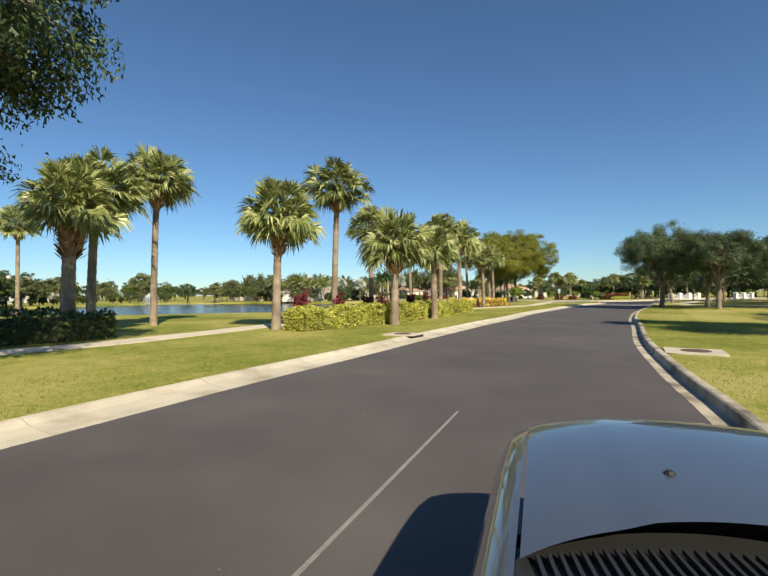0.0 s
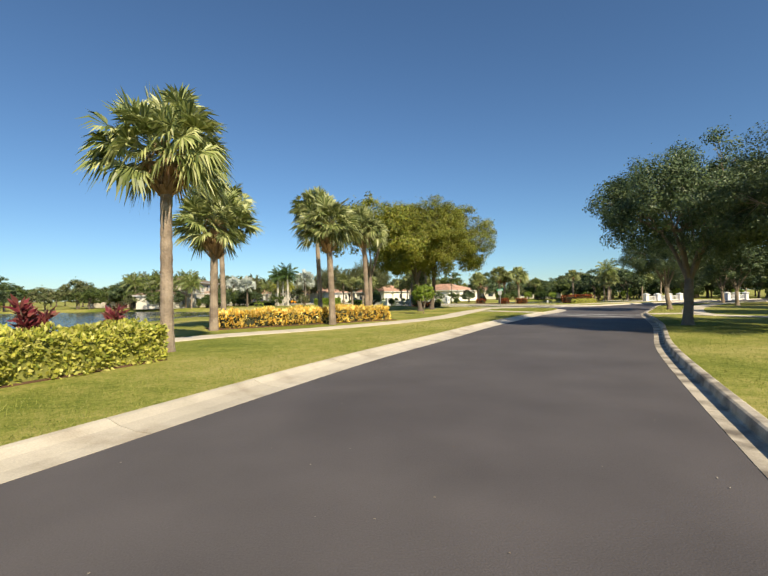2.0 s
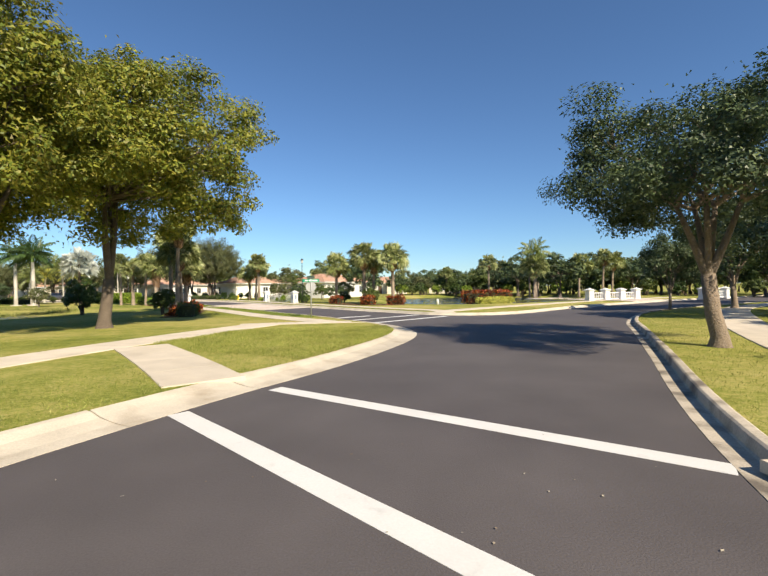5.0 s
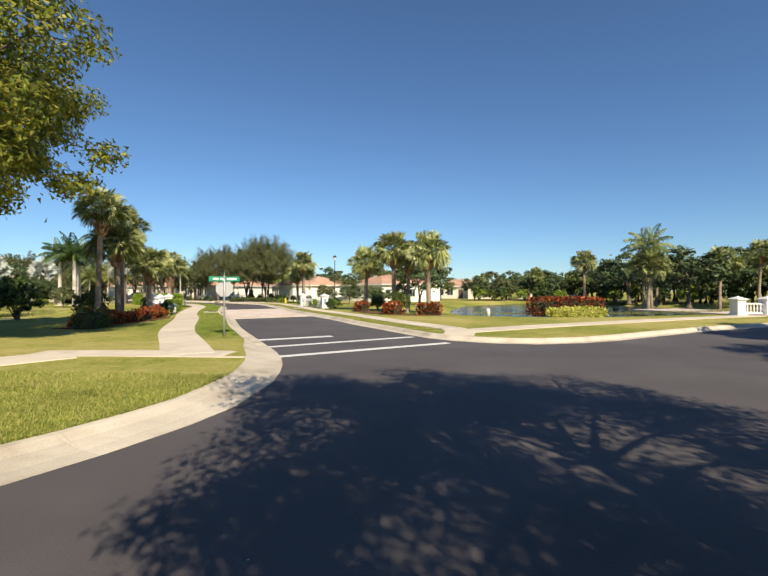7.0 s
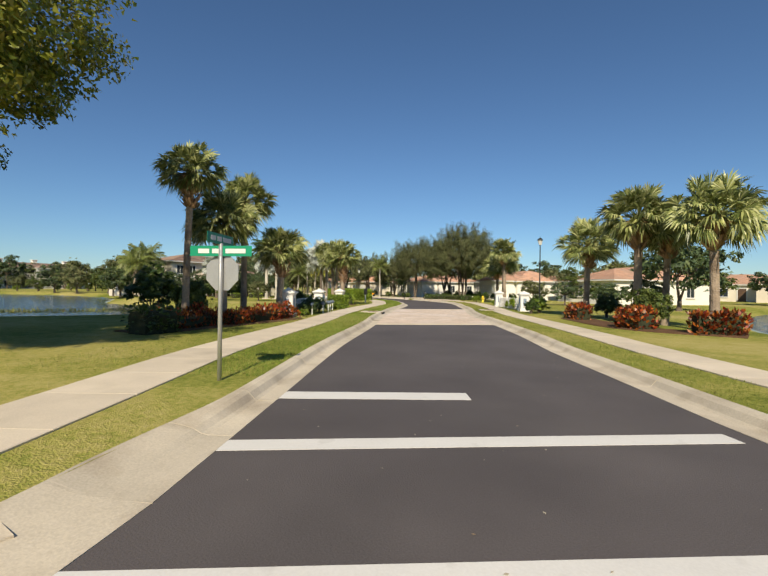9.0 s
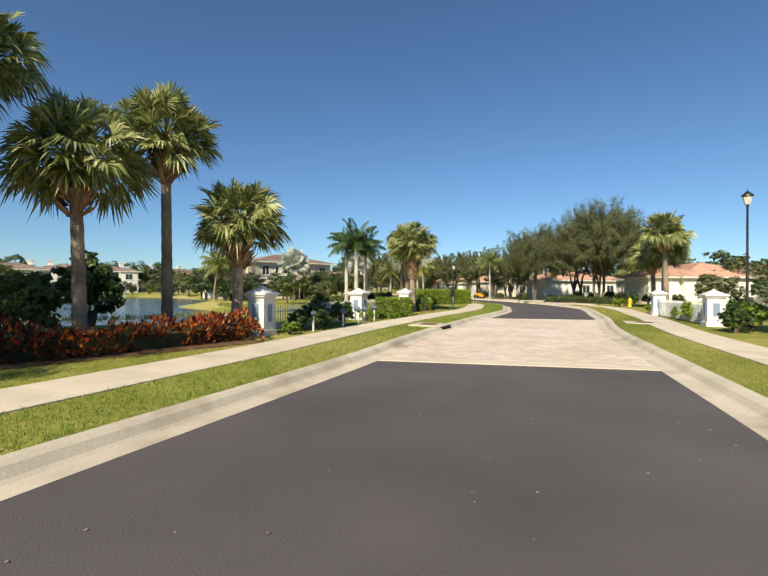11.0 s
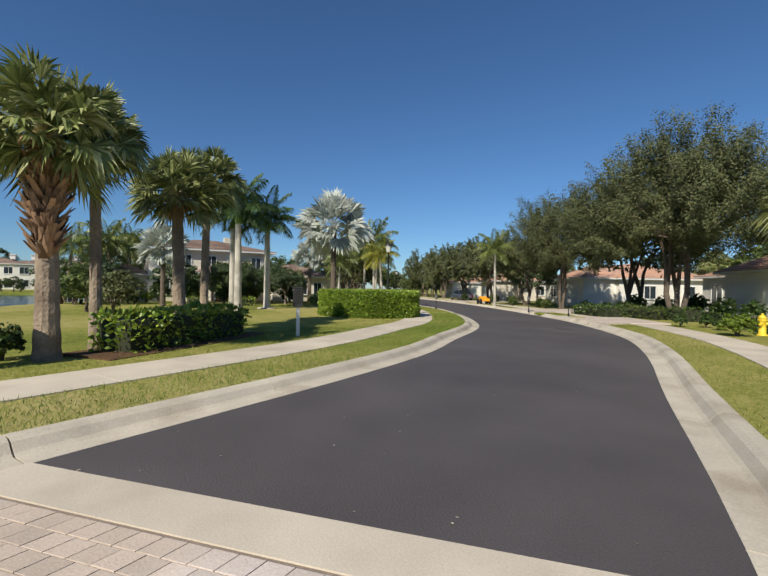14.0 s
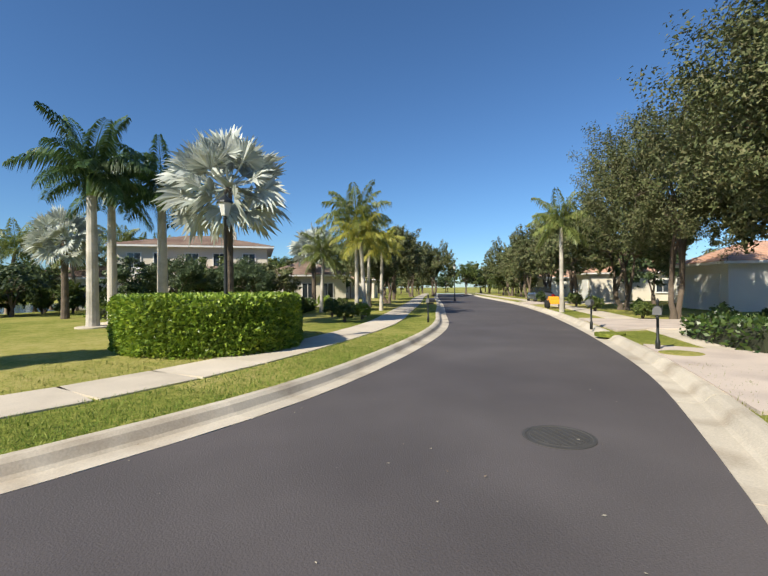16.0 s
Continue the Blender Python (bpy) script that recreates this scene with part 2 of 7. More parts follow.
M["mixed"] = leafmat("garden leaf", [(0.045, 0.075, 0.02), (0.09, 0.125, 0.03), (0.16, 0.19, 0.045)], 0.5, 0.25, 0.35)
M["hedge"] = leafmat("hedge leaf", [(0.1, 0.17, 0.02), (0.2, 0.29, 0.035), (0.33, 0.4, 0.05)], 0.4, 0.25, 0.45)
M["darkhedge"] = leafmat("dark hedge leaf", [(0.025, 0.055, 0.014), (0.05, 0.09, 0.02), (0.1, 0.14, 0.03)], 0.4, 0.2, 0.45)
M["gold"] = leafmat("golden variegated leaf", [(0.2, 0.25, 0.045), (0.42, 0.43, 0.07), (0.58, 0.55, 0.11), (0.7, 0.66, 0.22)], 0.5, 0.25, 0.3)
M["greencore"] = mat("twigs with inner green leaves", (0.1, 0.15, 0.03), 0.95, 0.4, 6, 30, 0.5)
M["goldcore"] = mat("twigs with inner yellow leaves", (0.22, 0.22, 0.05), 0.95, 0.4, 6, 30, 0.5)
M["amber"] = leafmat("amber croton leaf", [(0.66, 0.42, 0.06), (0.82, 0.6, 0.14), (0.85, 0.7, 0.25), (0.6, 0.3, 0.05)], 0.45, 0.25, 0.35)
M["croton"] = leafmat("red croton leaf", [(0.03, 0.028, 0.012), (0.11, 0.02, 0.012), (0.3, 0.04, 0.015), (0.52, 0.15, 0.025), (0.05, 0.07, 0.02)], 0.4, 0.2, 0.45)
M["ti"] = leafmat("crimson leaf", [(0.07, 0.012, 0.02), (0.2, 0.03, 0.045), (0.3, 0.08, 0.085), (0.12, 0.07, 0.04)], 0.5, 0.25, 0.35)
M["reed"] = leafmat("shore grass", [(0.14, 0.18, 0.04), (0.26, 0.27, 0.07), (0.35, 0.31, 0.12)], 0.7, 0.3, 0.2)
M["stripblade"] = leafmat("watered lawn blade", [(0.07, 0.13, 0.018), (0.13, 0.215, 0.03), (0.21, 0.28, 0.05), (0.33, 0.34, 0.1)], 0.7, 0.25, 0.2)
M["grassblade"] = leafmat("lawn blade", [(0.11, 0.145, 0.025), (0.2, 0.235, 0.045), (0.3, 0.31, 0.08), (0.4, 0.37, 0.13)], 0.7, 0.25, 0.2)
# near-black hedge core: the shade between leaves is put into its colour
M["core"] = mat("dark twigs standing for shade", (0.03, 0.035, 0.015), 0.95, 0.3, 4, 30, 0.5)

# ---- helpers for building ----


def mesh_of(name, verts, faces, material=None, smooth=False):
    me = bpy.data.meshes.new(name)
    me.from_pydata([tuple(v) for v in verts], [], [tuple(f) for f in faces])
    if material:
        me.materials.append(material)
    if smooth:
        me.polygons.foreach_set("use_smooth", [True] * len(me.polygons))
    me.update()
    return me


def part(name, bm, material, parent=None, label="", smooth=False):
    """Links a bmesh as one mesh object under a thing or a part."""
    me = bpy.data.meshes.new(name)
    bm.normal_update()
    bm.to_mesh(me)
    bm.free()
    me.materials.append(material)
    if smooth:
        me.polygons.foreach_set("use_smooth", [True] * len(me.polygons))
    ob = new(name, me)
    if parent:
        ob.parent = parent
    if label:
        ob["label"] = label
    return ob


def linked(name, me, parent=None, m=None, label=""):
    ob = new(name, me)
    if parent:
        ob.parent = parent
    if m is not None:
        ob.matrix_basis = m
    if label:
        ob["label"] = label
    return ob


def box(bm, cx, cy, cz, sx, sy, sz, bevel=0.0, rz=0.0):
    """A bevelled box by centre and size."""
    r = bmesh.ops.create_cube(bm, size=1.0)
    vs = r["verts"]
    for v in vs:
        v.co = Vector((v.co.x * sx, v.co.y * sy, v.co.z * sz))
    if bevel:
        es = {e for v in vs for e in v.link_edges}
        r = bmesh.ops.bevel(bm, geom=list(es), offset=bevel, segments=2, affect="EDGES", profile=0.7)
        vs = list({v for f in r["faces"] for v in f.verts} | {v for v in vs if v.is_valid})
    mx = Matrix.Translation((cx, cy, cz)) @ Matrix.Rotation(rz, 4, "Z")
    bmesh.ops.transform(bm, matrix=mx, verts=vs)
    return bm


def lathe(bm, profile, segs=16, at=(0, 0, 0)):
    """A turned shape from (radius, height) pairs."""
    rings = []
    for r, z in profile:
        rings.append([bm.verts.new((at[0] + r * math.cos(2 * math.pi * i / segs), at[1] + r * math.sin(2 * math.pi * i / segs), at[2] + z)) for i in range(segs)])
    for a, b in zip(rings, rings[1:]):
        for i in range(segs):
            bm.faces.new((a[i], a[(i + 1) % segs], b[(i + 1) % segs], b[i]))
    bm.faces.new(list(reversed(rings[0])))
    bm.faces.new(rings[-1])
    return bm


def tube(verts, faces, pts, radii, segs=8):
    """Adds a tapered tube along points to lists of vertices and faces."""
    base = len(verts)
    for k, (p, r) in enumerate(zip(pts, radii)):
        p = Vector(p)
        d = (Vector(pts[min(k + 1, len(pts) - 1)]) - Vector(pts[max(k - 1, 0)])).normalized()
        u = d.cross(Vector((0.31, 0.95, 0.05))).normalized()
        w = d.cross(u)
        for i in range(segs):
            a = 2 * math.pi * i / segs
            verts.append(p + (u * math.cos(a) + w * math.sin(a)) * r)
    for k in range(len(pts) - 1):
        for i in range(segs):
            j = (i + 1) % segs
            faces.append((base + k * segs + i, base + k * segs + j, base + (k + 1) * segs + j, base + (k + 1) * segs + i))
    top = base + (len(pts) - 1) * segs
    faces.append(tuple(top + i for i in range(segs)))


def smooth_line(pts, step=1.0):
    """A Catmull-Rom line through the points, with a point about every step."""
    p = [Vector((x, y)) for x, y in pts]
    p = [p[0] * 2 - p[1]] + p + [p[-1] * 2 - p[-2]]
    out = []
    for i in range(1, len(p) - 2):
        a, b, c, d = p[i - 1:i + 3]
        n = max(1, int((c - b).length / step))
        for k in range(n):
            t = k / n
            out.append(0.5 * ((2 * b) + (c - a) * t + (2 * a - 5 * b + 4 * c - d) * t * t + (3 * b - a - 3 * c + d) * t ** 3))
    out.append(p[-2].copy())
    return out


def offset_line(line, d):
    """The line moved to its left by d."""
    out = []
    for i, p in enumerate(line):
        t = (line[min(i + 1, len(line) - 1)] - line[max(i - 1, 0)]).normalized()
        out.append(p + Vector((-t.y, t.x)) * d)
    return out


def along(line):
    s = [0.0]
    for a, b in zip(line, line[1:]):
        s.append(s[-1] + (b - a).length)
    return s


def at_length(line, s, x):
    for i in range(len(line) - 1):
        if s[i + 1] >= x:
            t = (x - s[i]) / max(1e-6, s[i + 1] - s[i])
            return line[i].lerp(line[i + 1], t)
    return line[-1].copy()


def cut_line(line, a, b, step=1.0):
    """The piece of a line between two lengths."""
    s = along(line)
    n = max(1, int((b - a) / step))
    return [at_length(line, s, a + (b - a) * k / n) for k in range(n + 1)]


def extrude_profile(line, profile):
    """Vertices and faces of a solid strip: profile is a closed ring of (offset to the left, height)."""
    verts, faces, n = [], [], len(profile)
    cols = [offset_line(line, d) for d, z in profile]
    for i in range(len(line)):
        for k, (d, z) in enumerate(profile):
            verts.append((cols[k][i].x, cols[k][i].y, z))
    for i in range(len(line) - 1):
        for k in range(n):
            q = (k + 1) % n
            faces.append((i * n + k, (i + 1) * n + k, (i + 1) * n + q, i * n + q))
    faces.append(tuple(range(n)))
    faces.append(tuple(reversed([(len(line) - 1) * n + k for k in range(n)])))
    return verts, faces


def pieces(parent, name, line, length, gap, profile, material, start=0.0, stop=None):
    """Cuts a strip into pieces with joints, each an object under its parent."""
    s = along(line)[-1] if stop is None else stop
    n = max(1, int((s - start) / length))
    step = (s - start) / n
    for k in range(n):
        seg = cut_line(line, start + k * step + gap / 2, start + (k + 1) * step - gap / 2, 0.8)
        v, f = extrude_profile(seg, profile)
        linked(name, mesh_of(name, v, f, material), parent)


def inside(p, poly):
    c, n = False, len(poly)
    for i in range(n):
        a, b = poly[i], poly[(i + 1) % n]
        if (a[1] > p[1]) != (b[1] > p[1]) and p[0] < (b[0] - a[0]) * (p[1] - a[1]) / (b[1] - a[1]) + a[0]:
            c = not c
    return c


GROUND = 0.12

# ---- plan: edges of the carriageway ----
LEFT = smooth_line([(-8, -25), (-3, -10), (1.2, 2), (3.4, 8.2), (5.0, 12.5), (6.7, 16.5), (8.7, 21.5), (10.3, 25.3), (12.2, 29.8), (14.2, 34), (17.8, 42.5), (21, 48.8),
                    (24.1, 55), (28.2, 62.2), (31.1, 67.0), (33.3, 70), (34.9, 72.7), (36.0, 75), (36.5, 77), (36.4, 78.8), (35.8, 81), (34.9, 82.9), (34.1, 84.2),
                    (32.8, 86.3), (30.4, 90.2), (28.8, 93.1), (26.7, 96.9), (24.1, 101.1), (20.9, 107), (19.7, 109.4), (18.0, 113), (16.2, 116.3), (14.2, 118.9),
                    (12, 121.9), (9.6, 124.2), (5.1, 127.4), (0.5, 130), (-6, 132.8), (-20, 138.8), (-45, 149), (-80, 164)])
RIGHT_SIDE = smooth_line([(-78, 170), (-43, 155), (-18, 144.8), (-5, 138.6), (-0.6, 136.2), (3.6, 133.8), (7.5, 131.4), (10.7, 129.3), (13.2, 127.3), (16.4, 124.3), (18.9, 120.8),
                          (21.1, 117), (23.6, 112.8), (26.7, 106.9), (30.8, 100.5), (33.3, 96.6), (35.2, 93.3), (37.1, 90.4), (38.5, 88.2), (39.3, 87.1), (40.3, 86.3), (41.5, 85.8),
                          (42.9, 85.7), (44.5, 86.2), (46.3, 87.3), (48.4, 89), (53.5, 92.8), (60.6, 97), (70, 102), (85, 109), (120, 125)])
RIGHT_MAIN = smooth_line([(123, 118), (88, 102.4), (73, 95.4), (63, 90.8), (56, 87.2), (50.9, 83.6), (47.1, 79.3), (44.6, 75.5), (41.2, 70.3), (37.6, 64.8), (34.7, 59.1), (31.9, 53.6),
                          (29.6, 49.6), (26.3, 43.8), (21.6, 34), (18.7, 27), (15.6, 19.7), (13.4, 13.5), (12.4, 10.3), (9.5, 2), (5, -10), (0, -25)])
LAKE_A = smooth_line([(8, 86), (11.2, 90.5), (12.2, 94.5), (11, 98.5), (8.2, 100.6), (3.5, 101.6), (-3, 101.9), (-12, 101.5), (-22, 106.0), (-34, 110), (-58, 106), (-66, 84), (-62, 60), (-45, 46),
                      (-27, 42), (-16, 45), (-8, 47.5), (-3.5, 51.5), (-1.8, 58), (-3, 67), (-1, 76), (3.5, 82), (8, 86)], 1.5)[:-1]
LAKE_B = smooth_line([(42.5, 103.8), (46.5, 101.8), (54, 104.5), (66, 112), (70, 124), (64, 138), (52, 142), (44.5, 134), (41.6, 122), (41, 112), (42.5, 103.8)], 1.5)[:-1]

from mathutils.geometry import delaunay_2d_cdt

CURB_W = {"left": 0.62, "side": 0.62, "main": 0.62}


def cdt_mesh(name, loops, points, keep, height, material):
    """A sheet triangulated between closed loops, kept where keep(x, y) holds."""
    vs, es = [], []
    for loop in loops:
        b = len(vs)
        vs += [Vector((p[0], p[1])) for p in loop]
        es += [(b + i, b + (i + 1) % len(loop)) for i in range(len(loop))]
    vs += [Vector(p) for p in points]
    ov, oe, of, _, _, _ = delaunay_2d_cdt(vs, es, [], 0, 1e-4)
    faces = [f for f in of if keep(sum(ov[i].x for i in f) / len(f), sum(ov[i].y for i in f) / len(f))]
    used = sorted({i for f in faces for i in f})
    idx = {k: n for n, k in enumerate(used)}
    verts = [(ov[i].x, ov[i].y, height(ov[i].x, ov[i].y)) for i in used]
    return mesh_of(name, verts, [[idx[i] for i in f] for f in faces], material)


road_loop = [tuple(p) for p in LEFT] + [tuple(p) for p in RIGHT_SIDE] + [tuple(p) for p in RIGHT_MAIN]
wide, slim = offset_line(LEFT, 0.88), offset_line(LEFT, 0.57)
turn_s = along(LEFT)
turn_at = min(zip(LEFT, turn_s), key=lambda q: (q[0] - Vector((35.1, 82.6))).length)[1]
outer_loop = [tuple(a.lerp(b, max(0.0, min(1.0, (k - turn_at) / 3.0)))) for a, b, k in zip(wide, slim, turn_s)] + [tuple(p) for p in offset_line(RIGHT_SIDE, 0.57)] + [tuple(p) for p in offset_line(RIGHT_MAIN, 0.45)]
edge_set = {(round(x, 2), round(y, 2)) for x, y in outer_loop}
BANK = 2.6
bank_a, bank_b = offset_line(LAKE_A, BANK), offset_line(LAKE_B, BANK)
if not inside(tuple(LAKE_A[5]), [tuple(p) for p in bank_a]):
    bank_a = offset_line(LAKE_A, -BANK)
if not inside(tuple(LAKE_B[5]), [tuple(p) for p in bank_b]):
    bank_b = offset_line(LAKE_B, -BANK)
shore_set = {(round(p.x, 2), round(p.y, 2)) for p in LAKE_A + LAKE_B}
la, lb = [tuple(p) for p in LAKE_A], [tuple(p) for p in LAKE_B]
WATER = -0.35


def ground_height(x, y):
    if (round(x, 2), round(y, 2)) in shore_set:
        return WATER - 0.08
    if (round(x, 2), round(y, 2)) in edge_set:
        return GROUND - 0.004
    return GROUND + 0.014 * noise.noise((x * 0.13, y * 0.13, 0))


rnd = random.Random(4)
extra = []
for gx in range(-100, 130, 6):
    for gy in range(-40, 190, 6):
        p = (gx + rnd.uniform(-1.5, 1.5), gy + rnd.uniform(-1.5, 1.5))
        if not inside(p, [tuple(q) for q in bank_a]) and not inside(p, [tuple(q) for q in bank_b]) and not inside(p, outer_loop):
            extra.append(p)
edge = [(-2500, -2500), (2500, -2500), (2500, 2500), (-2500, 2500)]
ground_me = cdt_mesh("ground", [edge, outer_loop, la, lb, [tuple(p) for p in bank_a], [tuple(p) for p in bank_b]], extra,
                     lambda x, y: not inside((x, y), outer_loop) and not inside((x, y), la) and not inside((x, y), lb), ground_height, M["grass"])
ground = tagged(linked("ground", ground_me), "mown green lawn with dry yellowish patches", "lawn", kind="structure")
road_me = cdt_mesh("road", [road_loop], [], lambda x, y: inside((x, y), road_loop), lambda x, y: 0.0, M["asphalt"])
road = tagged(linked("road", road_me), "dark grey asphalt road with faint tyre marks", "road", kind="structure")
for nm, loop in (("pond", la), ("pond", lb)):
    wme = cdt_mesh("water", [[tuple(p) for p in offset_line([Vector(q) for q in loop], 0)]], [], lambda x, y, loop=loop: inside((x, y), loop), lambda x, y: WATER, M["water"])
    tagged(linked("water", wme), "still dark pond water reflecting the sky", "pond", kind="structure")

# kerbs: a gutter pan and a raised edge in cast lengths; rings run from the asphalt outwards (to the left)
ROLLED = [(0.0, -0.1), (0.0, 0.006), (0.27, 0.004), (0.32, 0.03), (0.39, 0.115), (0.46, 0.148), (0.55, 0.15), (0.6, 0.14), (0.6, -0.1)]
LOW = [(0.0, -0.1), (0.0, 0.006), (0.3, 0.01), (0.62, 0.05), (0.82, 0.115), (0.92, 0.125), (0.92, -0.1)]
HIGH = [(0.0, -0.1), (0.0, 0.006), (0.28, 0.0), (0.3, 0.02), (0.32, 0.15), (0.35, 0.168), (0.45, 0.172), (0.48, 0.16), (0.48, -0.1)]
DROP = [(0.0, -0.1), (0.0, 0.006), (0.3, 0.012), (0.42, 0.022), (0.52, 0.035), (0.66, 0.06), (0.8, 0.1), (0.9, 0.122), (0.9, -0.1)]
kerb_left = tagged(new("curb"), "pale cast concrete gutter and curb along the road", "curb", kind="structure")
kerb_right = tagged(new("curb"), "pale cast concrete gutter and curb along the road", "curb", kind="structure")
kerb_main = tagged(new("curb"), "weathered concrete gutter with a raised curb", "curb", kind="structure")


def nearest_length(line, p):
    s = along(line)
    return min(zip(line, s), key=lambda q: (q[0] - Vector(p)).length)[1]


sl = [nearest_length(LEFT, p) for p in ((30.2, 66.0), (31.7, 68.0), (36.3, 79.2), (35.1, 82.6))]
pieces(kerb_left, "curb_stone", LEFT, 3.0, 0.015, LOW, M["concrete"], 0, sl[0])
pieces(kerb_left, "curb_stone", LEFT, 1.2, 0.015, DROP, M["concrete"], sl[0], sl[1])
pieces(kerb_left, "curb_stone", LEFT, 3.0, 0.015, LOW, M["concrete"], sl[1], sl[2])
pieces(kerb_left, "curb_stone", LEFT, 1.5, 0.015, DROP, M["concrete"], sl[2], sl[3])
# the dropped profile passes into the rolled one over three metres
for k in range(2):
    seg = cut_line(LEFT, sl[3] + k * 1.5 + 0.007, sl[3] + k * 1.5 + 1.493, 0.15)
    v, f = extrude_profile(seg, DROP)
    w, f = extrude_profile(seg, ROLLED)
    span, n = len(seg) - 1, len(DROP)
    mix = []
    for i in range(len(v)):
        u = (k + (i // n) / span) / 2
        u = u * u * (3 - 2 * u)
        mix.append(Vector(v[i]).lerp(Vector(w[i]), u))
    linked("curb_stone", mesh_of("curb_stone", mix, f, M["concrete"]), kerb_left)
pieces(kerb_left, "curb_stone", LEFT, 3.0, 0.015, ROLLED, M["concrete"], sl[3] + 3.0)
pieces(kerb_right, "curb_stone", RIGHT_SIDE, 3.0, 0.015, ROLLED, M["concrete"])
pieces(kerb_main, "curb_stone", RIGHT_MAIN, 3.0, 0.015, HIGH, M["gutter"])

# footpaths: cast slabs
SLAB = lambda w: [(-w / 2, 0.02), (-w / 2, GROUND + 0.022), (-w / 2 + 0.015, GROUND + 0.03), (w / 2 - 0.015, GROUND + 0.03), (w / 2, GROUND + 0.022), (w / 2, 0.02)]


PATHS = []


def footpath(pts, w, label="pale concrete footpath cast in slabs", slab=1.5, ramp=(), low=0.0, drop=False):
    """Slabs along a line; ramp: points at the kerb towards which the slabs sink."""
    f = tagged(new("pavement"), label, "footpath", kind="structure")
    PATHS.append((np.array([tuple(p) for p in smooth_line(pts, 0.4)]), w / 2 + 0.03))
    pieces(f, "slab", smooth_line(pts, 0.6), slab, 0.014, SLAB(w), M["walk"])
    for ob in f.children:
        for vert in ob.data.vertices:
            for e in ramp:
                k = max(0.0, 1 - (vert.co.xy - Vector(e)).length / 1.6)
                vert.co.z -= 0.018 * k if vert.co.z > 0.05 else 0.0
            if drop and vert.co.z > 0.05:
                # the slab sinks with the dropped curb
                d = min((vert.co.xy - p).length for p in LEFT)
                for (d0, z0), (d1, z1) in zip(DROP[1:-2], DROP[2:-1]):
                    if d0 <= d <= d1:
                        vert.co.z = min(vert.co.z, z0 + (z1 - z0) * (d - d0) / (d1 - d0) + 0.009)
            vert.co.z -= low
    return f


footpath([(-14, 8), (-4.5, 15.8), (-1.6, 22), (0, 27.5), (3.2, 36), (7, 44.3), (10.5, 49.8), (14.5, 53.2), (19.4, 58.6), (22.4, 63.5), (24.5, 69), (26.4, 73.8), (28.4, 78), (30.0, 80.8)], 1.6, low=0.004)
footpath([(28.9, 80.9), (31.0, 81.3), (34.75, 81.55)], 1.15, slab=0.75, low=0.014, drop=True)
s0 = nearest_length(LEFT, (31.6, 88.2))
side_path = offset_line(cut_line(LEFT, s0, along(LEFT)[-1], 1.5), 2.75)
footpath([(33.1, 81.3), (31.3, 83.9)] + [tuple(p) for p in side_path[::2]], 1.35, low=0.004)
footpath([(27.6, 73.7), (29.4, 70.9), (30.95, 68.3)], 1.45, ramp=[(30.8, 68.5)])
footpath([(70, 91.5), (60, 86), (51, 77.2), (46.4, 71.7), (42.6, 66.3), (40.4, 62.6), (39.9, 59.8), (41.8, 56.7), (47.5, 52.6), (60, 47)], 1.5)
footpath([(37.2, 63.1), (39.0, 63.0), (40.4, 62.7)], 1.4, ramp=[(37.2, 63.1)])
s1 = nearest_length(RIGHT_SIDE, (37.6, 89.7))
far_path = offset_line(cut_line(RIGHT_SIDE, 0, s1, 1.5), 2.45)
footpath([tuple(p) for p in far_path[::2]] + [(40.5, 89.6), (40.4, 87.2)], 1.2, ramp=[(40.4, 87.0)])
footpath([(40.3, 88.5), (43.4, 91.0), (47.6, 94.0), (59, 101.5), (75, 109.5)], 1.3, low=0.004)

# painted lines on the asphalt
lines = tagged(new("road_marking"), "worn white painted crosswalk and stop lines", "road marking", kind="structure")


def painted(a, b, w):
    v, f = extrude_profile([Vector(a), Vector(b)], [(-w / 2, 0.001), (-w / 2, 0.005), (w / 2, 0.005), (w / 2, 0.001)])
    linked("painted_line", mesh_of("painted_line", v, f, M["paint"]), lines)


painted((32.2, 68.1), (37.1, 63.9), 0.3)
painted((31.0, 66.75), (35.2, 61.6), 0.3)
painted((35.1, 81.85), (40.0, 85.75), 0.32)
painted((34.2, 83.9), (38.65, 87.55), 0.3)
painted((33.05, 85.7), (35.45, 87.45), 0.42)
seam = tagged(new("road_marking"), "faint pale seam line in the asphalt", "road seam", kind="structure")
v, f = extrude_profile([Vector((7.5, 5.9)), Vector((9.03, 10.65))], [(-0.02, 0.001), (-0.02, 0.004), (0.02, 0.004), (0.02, 0.001)])
linked("seam_line", mesh_of("seam_line", v, f, mat("pale seam", (0.22, 0.21, 0.2), 0.8, 0.3, 8, 60, 0.2)), seam)

# ---- vegetation ----


def quad_mesh(name, quads, material):
    """A mesh of loose polygons from an array of (n, corners, 3)."""
    q = np.asarray(quads, dtype=np.float32)
    n, k = len(q), q.shape[1]
    me = bpy.data.meshes.new(name)
    me.vertices.add(n * k)
    me.vertices.foreach_set("co", q.ravel())
    me.loops.add(n * k)
    me.loops.foreach_set("vertex_index", np.arange(n * k, dtype=np.int32))
    me.polygons.add(n)
    me.polygons.foreach_set("loop_start", np.arange(0, n * k, k, dtype=np.int32))
    me.materials.append(material)
    me.update(calc_edges=True)
    me.validate()
    return me


